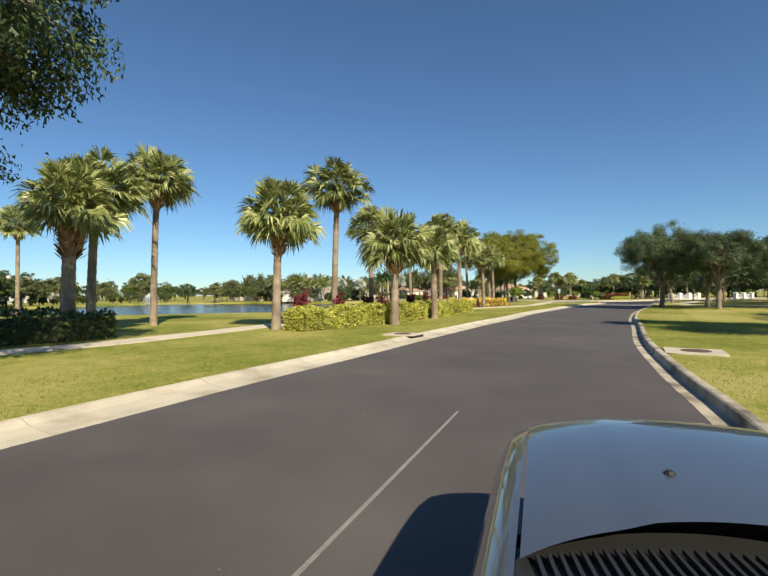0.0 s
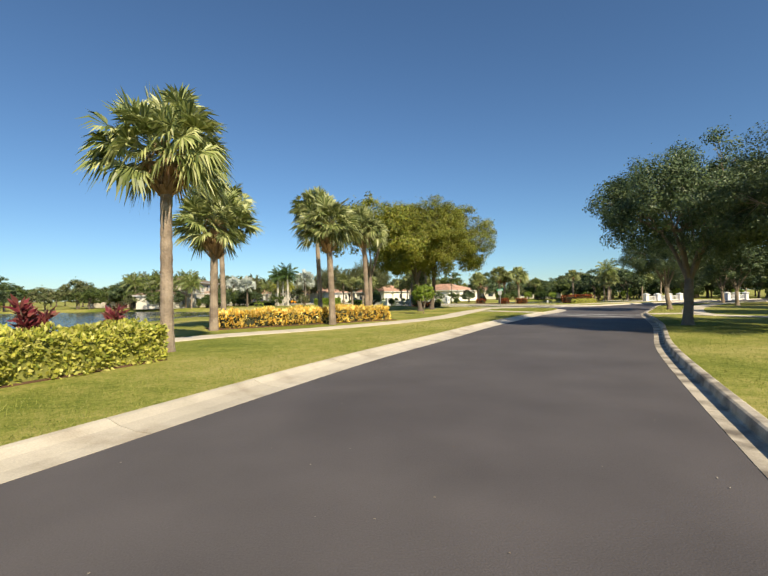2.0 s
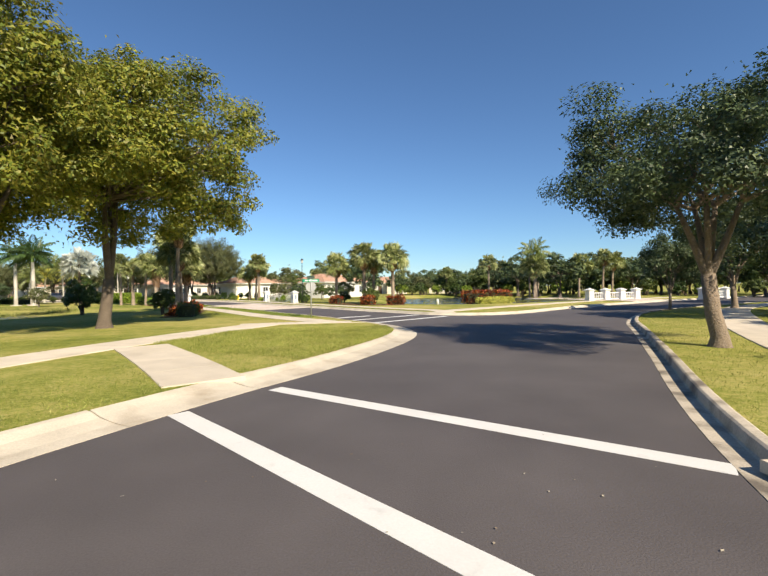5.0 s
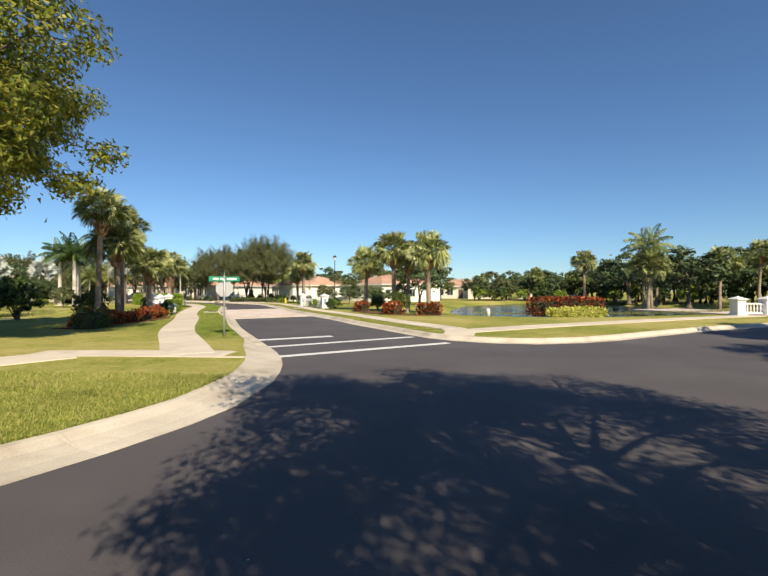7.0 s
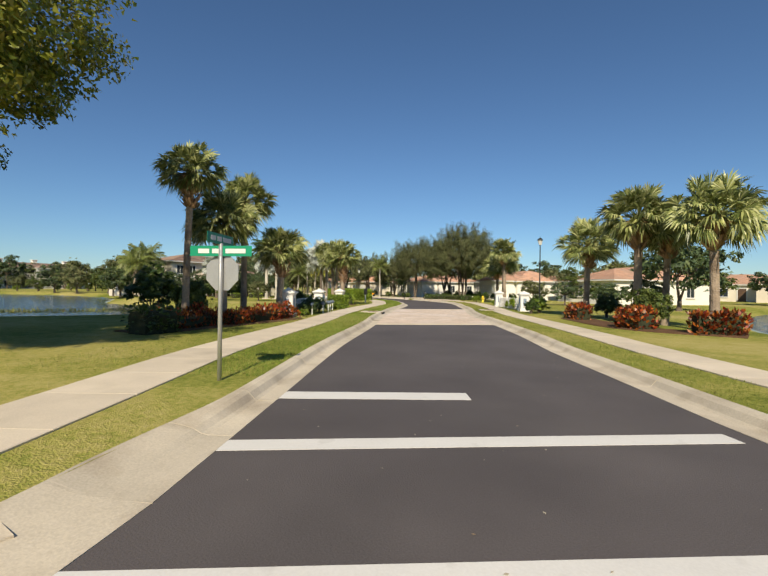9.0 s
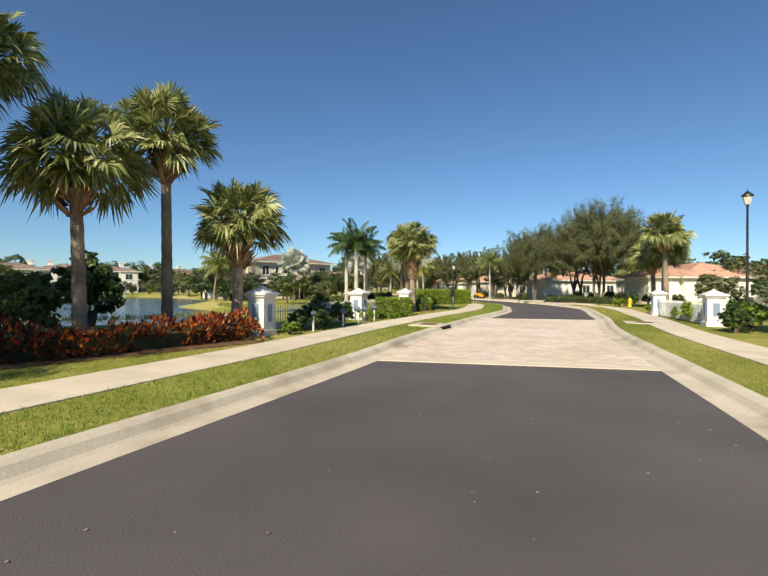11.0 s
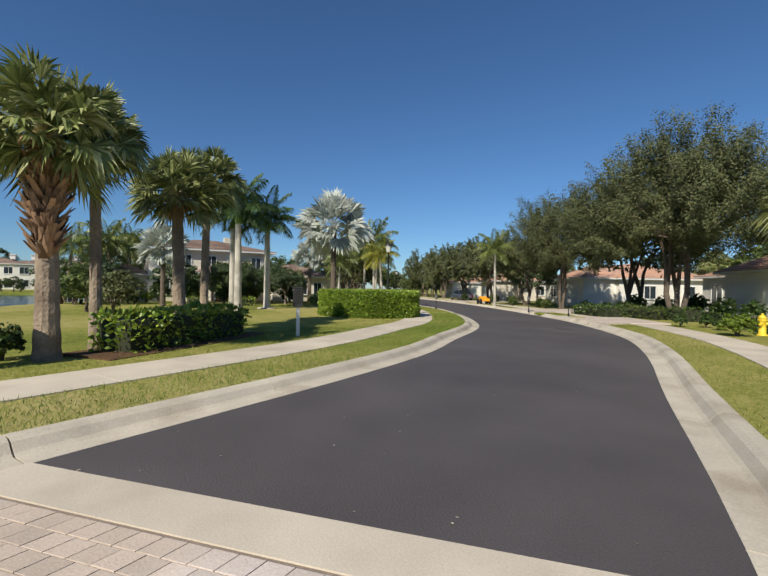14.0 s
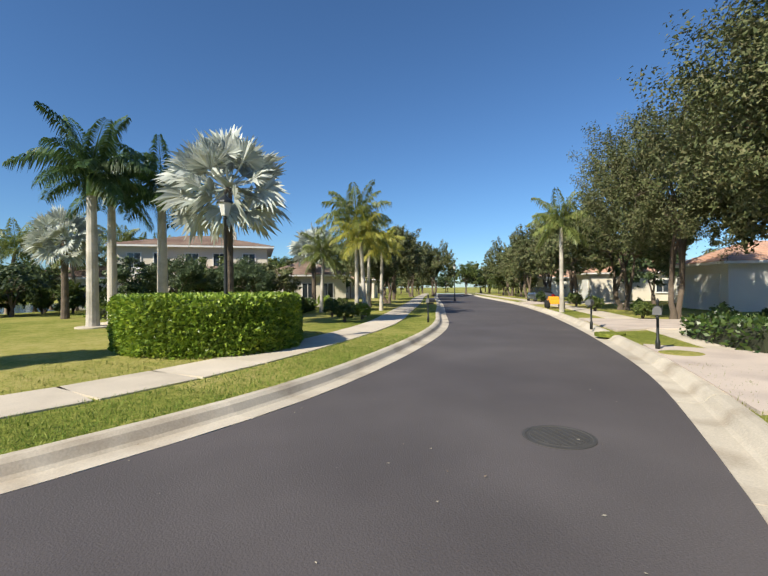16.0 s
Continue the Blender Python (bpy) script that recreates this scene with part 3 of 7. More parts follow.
def leaf_quads(rs, centres, size, flat=0.0, aspect=0.5, out=None):
    """Rhombic leaves at the centres, turned at random; out: directions that they lean to."""
    n = len(centres)
    d = rs.normal(size=(n, 3))
    if out is not None:
        d = d * 0.75 + out
    d[:, 2] -= flat
    d /= np.linalg.norm(d, axis=1, keepdims=True)
    s = np.cross(d, rs.normal(size=(n, 3)))
    s /= np.linalg.norm(s, axis=1, keepdims=True)
    ln = (size * rs.uniform(0.7, 1.3, n))[:, None]
    mid = centres + d * ln * 0.5
    return np.stack([centres, mid + s * ln * aspect * 0.5, centres + d * ln, mid - s * ln * aspect * 0.5], 1)


def leaf_tris(rs, centres, size, normals, spread=0.55, aspect=0.55):
    """Small pointed leaves at the centres whose faces lean towards the normals."""
    n = len(centres)
    nn = normals + rs.normal(size=(n, 3)) * spread
    nn /= np.linalg.norm(nn, axis=1, keepdims=True)
    d = np.cross(nn, rs.normal(size=(n, 3)))
    d /= np.linalg.norm(d, axis=1, keepdims=True)
    w = np.cross(nn, d)
    ln = (size * rs.uniform(0.7, 1.35, n))[:, None]
    return np.stack([centres - w * ln * aspect * 0.5 - d * ln * 0.4, centres + w * ln * aspect * 0.5 - d * ln * 0.4, centres + d * ln * 0.6], 1)


def unit(v):
    return v / np.linalg.norm(v, axis=-1, keepdims=True)


def broadleaf_meshes(seed, radius, height, trunk_h, trunk_r, lobes, leaves, size, leaf, bark, multi=1, lobe_r=0.34, low=-0.45, sub=10, reach=(0.0, 0.0),
                     upswept=0.0, open_=0.0, clump=0.4, fork=1.0, limbs=5, lean=0.12):
    """Trunk-and-limb mesh and crown mesh of a broad tree. The crown is made of lobes, each lobe of leaf clumps on twigs, with sky between them."""
    rs, rr = np.random.RandomState(seed), random.Random(seed)
    zc, rz, rx = (trunk_h + height) / 2, max(0.2, (height - trunk_h) / 2 - radius * lobe_r * 0.95), radius * (1 - lobe_r * 0.85)
    cs, rad, outs = [], [], []
    for i in range(lobes):
        z = low + (0.98 - low) * (i + 0.5) / lobes + rr.uniform(-0.06, 0.06)
        z = max(-0.95, min(0.99, z))
        az = i * 2.39996 + rr.uniform(-0.35, 0.35) + seed
        h = math.sqrt(1 - z * z)
        o = np.array([math.cos(az) * h, math.sin(az) * h, z])
        k = rr.uniform(0.7, 1.06) if rr.random() > open_ else rr.uniform(0.5, 0.7)
        up = max(0.0, (z - low) / (1 - low))
        cs.append([o[0] * rx * k + reach[0] * (1 - up * 0.5) * max(0, o[0] * np.sign(reach[0] or 1) + 0.4), o[1] * rx * k + reach[1] * max(0, o[1] * np.sign(reach[1] or 1) + 0.4), max(trunk_h * 1.2, zc + z * rz * k)])
        rad.append(radius * lobe_r * rr.uniform(0.68, 1.25))
        outs.append(o)
    cs, rad, outs = np.array(cs), np.array(rad), np.array(outs)
    # leaf clumps on the outer side of every lobe
    sd = unit(rs.normal(size=(lobes, sub, 3)) + outs[:, None, :] * 0.75 + np.array([0, 0, 0.2]))
    cc = cs[:, None, :] + sd * (rad[:, None, None] * rs.uniform(0.5, 1.05, (lobes, sub, 1)))
    cr = rad[:, None] * clump * rs.uniform(0.6, 1.3, (lobes, sub))
    share = (cr ** 2) / (cr ** 2).sum()
    count = np.maximum(4, (share * leaves).astype(int))
    which = np.repeat(np.arange(lobes * sub), count.ravel())
    n = len(which)
    base, size_c, way = cc.reshape(-1, 3)[which], cr.ravel()[which][:, None], sd.reshape(-1, 3)[which]
    d = unit(rs.normal(size=(n, 3)))
    pos = base + d * size_c * rs.uniform(0.1, 1.0, (n, 1)) ** 0.55 * np.array([1, 1, 0.72])
    if upswept:
        axis = unit(way + np.array([0, 0, 0.9]) + rs.normal(size=(lobes * sub, 3))[which] * 0.3)
        pos = base + axis * size_c * rs.uniform(-1.3, 1.7, (n, 1)) * upswept + d * size_c * 0.42 * rs.rand(n, 1) ** 0.5
    normals = d * 0.7 + way * 0.55 + np.array([0, 0, 0.55])
    # thinner leaves inside the lobes
    ni = leaves // 7
    wi = rs.randint(0, lobes, ni)
    inner = cs[wi] * np.array([0.85, 0.85, 1]) + rs.normal(size=(ni, 3)) * rad[wi][:, None] * 0.4
    pos, normals = np.concatenate([pos, inner]), np.concatenate([normals, rs.normal(size=(ni, 3))])
    crown = quad_mesh("crown", leaf_tris(rs, pos, size, normals), leaf)
    # wood: trunks, main limbs, branches to the lobes, twigs to the clumps
    verts, faces, roots = [], [], []
    big = leaves > 20000
    for m in range(multi):
        a = 6.28 * m / multi + rr.uniform(-0.4, 0.4)
        off = 0.0 if multi == 1 else trunk_r * 1.1
        ln = rr.uniform(0.3, 1.0) * (lean if multi == 1 else 0.3)
        top = Vector((math.cos(a) * (off + ln * trunk_h), math.sin(a) * (off + ln * trunk_h), trunk_h * fork * rr.uniform(0.85, 1.05)))
        foot = Vector((math.cos(a) * off, math.sin(a) * off, -0.15))
        mid = foot.lerp(top, 0.5) + Vector((rr.uniform(-0.06, 0.06), rr.uniform(-0.06, 0.06), 0))
        tube(verts, faces, [foot, foot + Vector((0, 0, 0.22)), foot + Vector((0, 0, 0.5)), mid, top], [trunk_r * 1.7, trunk_r * 1.25, trunk_r, trunk_r * 0.9, trunk_r * 0.82], 12 if big else 6)
        roots.append(top)
    nl = max(limbs, multi * 2)
    for j in range(nl):
        mine = [i for i in range(lobes) if i % nl == j]
        if not mine:
            continue
        root = roots[j % multi]
        goal = Vector(np.mean(cs[mine], axis=0))
        elbow = root.lerp(goal, 0.5) + Vector((rr.uniform(-0.3, 0.3), rr.uniform(-0.3, 0.3), 0.12 * (goal - root).length))
        r0 = trunk_r * (0.46 if multi == 1 else 0.6)
        tube(verts, faces, [root - Vector((0, 0, 0.15)), root.lerp(elbow, 0.5) + Vector((rr.uniform(-0.1, 0.1), rr.uniform(-0.1, 0.1), 0.1)), elbow], [r0 * 1.25, r0 * 0.85, r0 * 0.62], 8 if big else 4)
        for i in mine:
            end = Vector(cs[i])
            md = elbow.lerp(end, 0.5) + Vector((rr.uniform(-0.25, 0.25), rr.uniform(-0.25, 0.25), rr.uniform(0, 0.3)))
            tube(verts, faces, [elbow, md, end], [r0 * 0.58, r0 * 0.38, r0 * 0.2], 6 if big else 3)
            for q in cc[i][:7 if big else 0]:
                q = Vector(q)
                tube(verts, faces, [end, end.lerp(q, 0.5) + Vector((0, 0, 0.08)), q], [r0 * 0.2, r0 * 0.12, r0 * 0.05], 3)
    wood = mesh_of("trunk", verts, faces, bark, smooth=True)
    return wood, crown


TREES = {
    "oak": broadleaf_meshes(11, 5.0, 9.0, 2.4, 0.26, 26, 70000, 0.12, M["oak"], M["bark"], sub=11),
    "oak_b": broadleaf_meshes(12, 5.0, 9.3, 2.6, 0.26, 26, 66000, 0.12, M["oak"], M["bark"], sub=11),
    "tan": broadleaf_meshes(13, 5.9, 12.0, 3.2, 0.23, 36, 86000, 0.15, M["tan"], M["darkbark"], lobe_r=0.32, low=-0.8, sub=12),
    "tan_b": broadleaf_meshes(14, 5.6, 12.0, 2.9, 0.25, 36, 86000, 0.15, M["tan"], M["darkbark"], lobe_r=0.32, low=-0.85, sub=12, reach=(1.3, 0.0), fork=0.75, limbs=4),
    "thin": broadleaf_meshes(15, 3.6, 8.6, 3.3, 0.16, 20, 17000, 0.15, M["tan"], M["bark"], sub=8, lobe_r=0.34, open_=0.3, clump=0.42, fork=0.8),
    "olive": broadleaf_meshes(16, 4.4, 9.0, 1.5, 0.14, 40, 160000, 0.088, M["olive"], M["darkbark"], multi=3, lobe_r=0.32, sub=16, upswept=0.8, clump=0.5, low=-0.6, fork=1.0),
    "olive_b": broadleaf_meshes(17, 4.2, 9.2, 1.6, 0.13, 36, 125000, 0.088, M["olive"], M["darkbark"], multi=2, lobe_r=0.32, sub=15, upswept=0.8, clump=0.5, low=-0.6),
    "oak_mid": broadleaf_meshes(25, 5.0, 9.2, 2.0, 0.26, 24, 15000, 0.25, M["oak"], M["bark"], sub=8),
    "olive_mid": broadleaf_meshes(26, 4.3, 9.0, 1.5, 0.2, 30, 17000, 0.26, M["olive"], M["darkbark"], multi=2, sub=9, upswept=0.9, low=-0.6),
    "far_a": broadleaf_meshes(18, 4.6, 8.0, 1.2, 0.25, 14, 2500, 0.5, M["mixed"], M["darkbark"], sub=6, low=-0.7, lobe_r=0.4, limbs=3),
    "far_b": broadleaf_meshes(19, 4.8, 8.4, 1.2, 0.25, 14, 2500, 0.5, M["oak"], M["darkbark"], sub=6, low=-0.7, lobe_r=0.4, limbs=3),
    "far_c": broadleaf_meshes(20, 4.2, 7.4, 1.0, 0.25, 14, 2500, 0.48, M["olive"], M["darkbark"], sub=6, low=-0.7, lobe_r=0.4, limbs=3),
    "small": broadleaf_meshes(21, 1.0, 2.9, 0.75, 0.04, 16, 5000, 0.13, M["hedge"], M["bark"], sub=6, low=-0.8, lobe_r=0.42),
    "bush": broadleaf_meshes(22, 0.8, 1.5, 0.1, 0.04, 16, 3600, 0.125, M["hedge"], M["darkbark"], multi=3, sub=6, low=-0.7, lobe_r=0.42),
    "dark_bush": broadleaf_meshes(23, 0.8, 1.5, 0.1, 0.04, 16, 3600, 0.125, M["darkhedge"], M["darkbark"], multi=3, sub=6, low=-0.7, lobe_r=0.42),
    "olive_bush": broadleaf_meshes(24, 0.8, 1.6, 0.15, 0.04, 16, 3200, 0.125, M["mixed"], M["darkbark"], multi=3, sub=6, low=-0.7, lobe_r=0.42),
}


def tree(kind, x, y, scale=1.0, turn=0.0, label="", category="tree", group="", tall=1.0, z=GROUND, name="tree"):
    t = tagged(new(name), label, category, group)
    t.matrix_basis = pose(x, y, z, 0, 0, turn) @ Matrix.Diagonal((scale, scale, scale * tall, 1))
    wood, crown = TREES[kind]
    linked("trunk", wood, t)
    linked("crown", crown, t)
    return t


def fan_crown(seed, leaves, blades, material, droop=0.35, low=-0.55, petiole=0.42, blade=0.62, width=0.05, spread=0.7):
    """A round head of costapalmate fan leaves, one metre in radius: the upper leaves stand, the lower ones hang."""
    rr = random.Random(seed)
    verts, faces = [], []
    for i in range(leaves):
        az = i * 2.39996 + rr.uniform(-0.3, 0.3)
        f = (i + 0.5) / leaves
        el = math.asin(max(-0.95, min(0.99, low + (0.99 - low) * f ** 0.85))) + rr.uniform(-0.14, 0.14)
        d = Vector((math.cos(az) * math.cos(el), math.sin(az) * math.cos(el), math.sin(el)))
        lp = petiole * rr.uniform(spread, 1.12)
        bend = droop * (1.0 - 0.75 * max(0.0, d.z)) * rr.uniform(0.6, 1.3)
        hub = d * lp - Vector((0, 0, 0.08 * (1 - abs(d.z))))
        fall = Vector((d.x + rr.uniform(-0.35, 0.35), d.y + rr.uniform(-0.35, 0.35), d.z - bend + rr.uniform(-0.2, 0.3))).normalized()
        up = Vector((0, 0, 1)) if abs(fall.z) < 0.95 else Vector((1, 0, 0))
        s = fall.cross(up).normalized()
        n = s.cross(fall).normalized()
        roll = rr.uniform(-1.1, 1.1)
        s, n = s * math.cos(roll) + n * math.sin(roll), n * math.cos(roll) - s * math.sin(roll)
        b = len(verts)
        w = 0.014
        verts.extend([s * w, s * -w, hub - s * w * 0.6, hub + s * w * 0.6])
        faces.append((b, b + 1, b + 2, b + 3))
        fold = rr.uniform(0.15, 0.5)
        for k in range(blades):
            th = (k / (blades - 1) - 0.5) * 2 * 1.9 + rr.uniform(-0.05, 0.05)
            dd = (fall * math.cos(th) + s * math.sin(th) + n * fold * abs(math.sin(th))).normalized()
            ln = blade * (0.7 + 0.3 * math.cos(th)) * rr.uniform(0.82, 1.1)
            side = n.cross(dd).normalized()
            root = hub - fall * 0.05 * math.cos(th)
            mid = root + dd * ln * 0.58
            tip = root + dd * ln * 0.95 - Vector((0, 0, 1)) * ln * bend * rr.uniform(0.5, 1.2)
            ww = width * rr.uniform(0.8, 1.25)
            twist = n * ww * rr.uniform(-0.3, 0.3)
            b = len(verts)
            verts.extend([root, mid + side * ww * 0.5 + twist, mid - side * ww * 0.5 - twist, tip])
            faces.append((b, b + 1, b + 3, b + 2))
    return mesh_of("crown", verts, faces, material)


def feather_crown(seed, fronds, pairs, material, length=1.0, droop=0.9, low=-0.25, leaf=0.3, width=0.028, hang=0.35):
    """A crown of arching feather fronds, about one metre in radius."""
    rr = random.Random(seed)
    verts, faces = [], []
    for i in range(fronds):
        az = i * 2.39996 + rr.uniform(-0.2, 0.2)
        f = (i + 0.5) / fronds
        el = low + (1.35 - low) * f ** 0.9 + rr.uniform(-0.1, 0.1)
        p, d = Vector((0, 0, 0)), Vector((math.cos(az) * math.cos(el), math.sin(az) * math.cos(el), math.sin(el)))
        ln = length * rr.uniform(0.9, 1.1)
        n = 10
        spine = [p.copy()]
        for k in range(n):
            d = (d - Vector((0, 0, 1)) * droop * (0.05 + 0.11 * k / n)).normalized()
            p = p + d * ln / n
            spine.append(p.copy())
        hd = Vector((-math.sin(az), math.cos(az), 0))
        b = len(verts)
        for k, q in enumerate(spine):
            w = 0.014 * (1 - k / (n + 2))
            verts.extend([q + hd * w, q - hd * w])
        for k in range(n):
            faces.append((b + 2 * k, b + 2 * k + 1, b + 2 * k + 3, b + 2 * k + 2))
        for k in range(pairs):
            u = 0.12 + 0.87 * k / pairs
            j = min(int(u * n), n - 1)
            q = spine[j].lerp(spine[j + 1], u * n - j)
            fw = (spine[j + 1] - spine[j]).normalized()
            lw = leaf * (math.sin(math.pi * min(1, 0.18 + 0.82 * u)) * 0.75 + 0.3)
            for sg in (-1, 1):
                lift = rr.uniform(-0.3, 0.35)
                dd = (hd * sg + fw * 0.55 + Vector((0, 0, lift))).normalized()
                tip = q + dd * lw - Vector((0, 0, 1)) * lw * hang * rr.uniform(0.5, 1.3)
                mid = q + dd * lw * 0.5 + Vector((0, 0, 0.01))
                b2 = len(verts)
                sw = fw * width * 0.5
                verts.extend([q, mid + sw, mid - sw, tip])
                faces.append((b2, b2 + 1, b2 + 3, b2 + 2))
    return mesh_of("crown", verts, faces, material)


FANS = [fan_crown(31 + k, 88, 24, M["fan"], droop=0.3 + 0.05 * k, low=-0.62, petiole=0.62, blade=0.42, width=0.036, spread=0.5) for k in range(4)]
SILVERS = [fan_crown(41 + k, 60, 22, M["silver"], droop=0.2, low=-0.75, petiole=0.56, blade=0.46, width=0.055) for k in range(2)]
DEADFAN = fan_crown(45, 14, 13, M["fan_dead"], droop=0.9, low=-0.98, petiole=0.3, blade=0.45)
FEATHERS = {"royal": feather_crown(51, 18, 52, M["pinnate"], droop=1.2, leaf=0.26, hang=0.7, width=0.025),
            "royal_b": feather_crown(52, 17, 52, M["pinnate"], droop=1.3, leaf=0.26, hang=0.7, width=0.025),
            "coco": feather_crown(53, 22, 34, M["pinnate_light"], droop=1.1, leaf=0.25, low=-0.5, hang=0.8),
            "yellow": feather_crown(54, 18, 34, M["pinnate_yellow"], droop=1.2, leaf=0.26, low=-0.4, hang=0.8)}


def palm_trunk(x, y, h, r, lean, seed, material, rough=0.05, bulge=0.0, taper=0.85):
    """A ringed palm trunk that ends at the foot of the crown."""
    rr = random.Random(seed)
    a = rr.uniform(0, 6.28)
    verts, faces, pts, rad = [], [], [], []
    n = max(10, int(h / 0.2))
    for k in range(n + 1):
        u = k / n
        off = lean * h * (u ** 1.6)
        pts.append((math.cos(a) * off, math.sin(a) * off, -0.2 + u * (h + 0.2)))
        flare = 0.35 * math.exp(-u * n * 0.35)
        rad.append(r * (1 - (1 - taper) * u + flare + bulge * math.sin(math.pi * u) + rough * (1 if k % 2 else -0.4)))
    tube(verts, faces, pts, rad, 12)
    return mesh_of("trunk", verts, faces, material, smooth=False), Vector(pts[-1])


def boots_mesh(seed, r, length):
    """The jacket of old leaf bases under a sabal crown."""
    rr = random.Random(seed)
    verts, faces = [], []
    for k in range(int(120 * length)):
        a, z = rr.uniform(0, 6.28), -rr.random() * length
        sw = r * (1.35 - 0.25 * abs(z / length * 2 - 0.4))
        b, d = Vector((math.cos(a) * sw * 0.75, math.sin(a) * sw * 0.75, z)), Vector((math.cos(a), math.sin(a), rr.uniform(0.7, 1.6))).normalized()
        s = Vector((-math.sin(a), math.cos(a), 0)) * r * 0.35
        ln = rr.uniform(0.18, 0.34) * max(0.7, r / 0.16)
        i = len(verts)
        verts.extend([b + s, b - s, b + d * ln - s * 0.5, b + d * ln + s * 0.5, b + d * ln * 0.4 + Vector((math.cos(a), math.sin(a), 0)) * 0.05])
        faces.extend([(i, i + 1, i + 4), (i + 1, i + 2, i + 4), (i + 2, i + 3, i + 4), (i + 3, i, i + 4)])
    return mesh_of("jacket", verts, faces, M["boot"])


palm_count = [0]


def sabal(x, y, h, r, trunk_r=0.16, lean=0.03, boots=0.8, label="", dead=True, group="cabbage palms"):
    """A cabbage palm: h is the height of the crown's middle, r the crown's radius."""
    palm_count[0] += 1
    k = palm_count[0]
    t = tagged(new("palm_tree"), label or "cabbage palm with a round crown of fan leaves", "palm tree", group)
    t.matrix_basis = pose(x, y, GROUND, 0, 0, 0)
    me, top = palm_trunk(0, 0, h - r * 0.36, trunk_r, lean, k, M["palmbark"])
    linked("trunk", me, t)
    if boots:
        linked("jacket", boots_mesh(k, trunk_r * (1.55 if boots < 1.25 else 1.15), max(0.75, boots)), t, Matrix.Translation(top - Vector((0, 0, 0.1 + 0.12 * r))), "brown jacket of old leaf stalks")
    rr = random.Random(k * 7)
    linked("crown", FANS[k % 4], t, Matrix.Translation(top + Vector((0, 0, r * 0.12))) @ pose(0, 0, 0, rr.uniform(-6, 6), rr.uniform(-6, 6), rr.uniform(0, 360)) @ Matrix.Diagonal((r, r, r * 0.95, 1)))
    if dead:
        linked("dry_leaves", DEADFAN, t, Matrix.Translation(top) @ pose(0, 0, 0, 0, 0, rr.uniform(0, 360)) @ Matrix.Diagonal((r * 0.6, r * 0.6, r * 0.6, 1)), "hanging dry leaves")
    return t


def feather_palm(kind, x, y, h, r, trunk_r, label, shaft=0.0, lean=0.02, bulge=0.0, group="", material="royalbark"):
    palm_count[0] += 1
    k = palm_count[0]
    t = tagged(new("palm_tree"), label, "palm tree", group)
    t.matrix_basis = pose(x, y, GROUND, 0, 0, 0)
    me, top = palm_trunk(0, 0, h - r * 0.15 - shaft, trunk_r, lean, k, M[material], rough=0.015, bulge=bulge, taper=0.8)
    linked("trunk", me, t)
    if shaft:
        bm = bmesh.new()
        lathe(bm, [(trunk_r * 0.82, -0.02), (trunk_r * 0.95, 0.12), (trunk_r * 0.8, shaft * 0.6), (trunk_r * 0.4, shaft)], 12, top)
        part("crownshaft", bm, M["shaft"], t, "smooth green crownshaft", smooth=True)
    linked("crown", FEATHERS[kind], t, Matrix.Translation(top + Vector((0, 0, shaft * 0.95))) @ pose(0, 0, 0, 0, 0, k * 67) @ Matrix.Diagonal((r, r, r, 1)))
    return t


def silver_palm(x, y, h, r, label):
    palm_count[0] += 1
    k = palm_count[0]
    t = tagged(new("palm_tree"), label, "palm tree", "silver palms")
    t.matrix_basis = pose(x, y, GROUND, 0, 0, 0)
    me, top = palm_trunk(0, 0, h - r * 0.1, 0.17, 0.0, k, M["darkbark"])
    linked("trunk", me, t)
    linked("crown", SILVERS[k % 2], t, Matrix.Translation(top) @ pose(0, 0, 0, 0, 0, k * 50) @ Matrix.Diagonal((r, r, r, 1)))
    return t


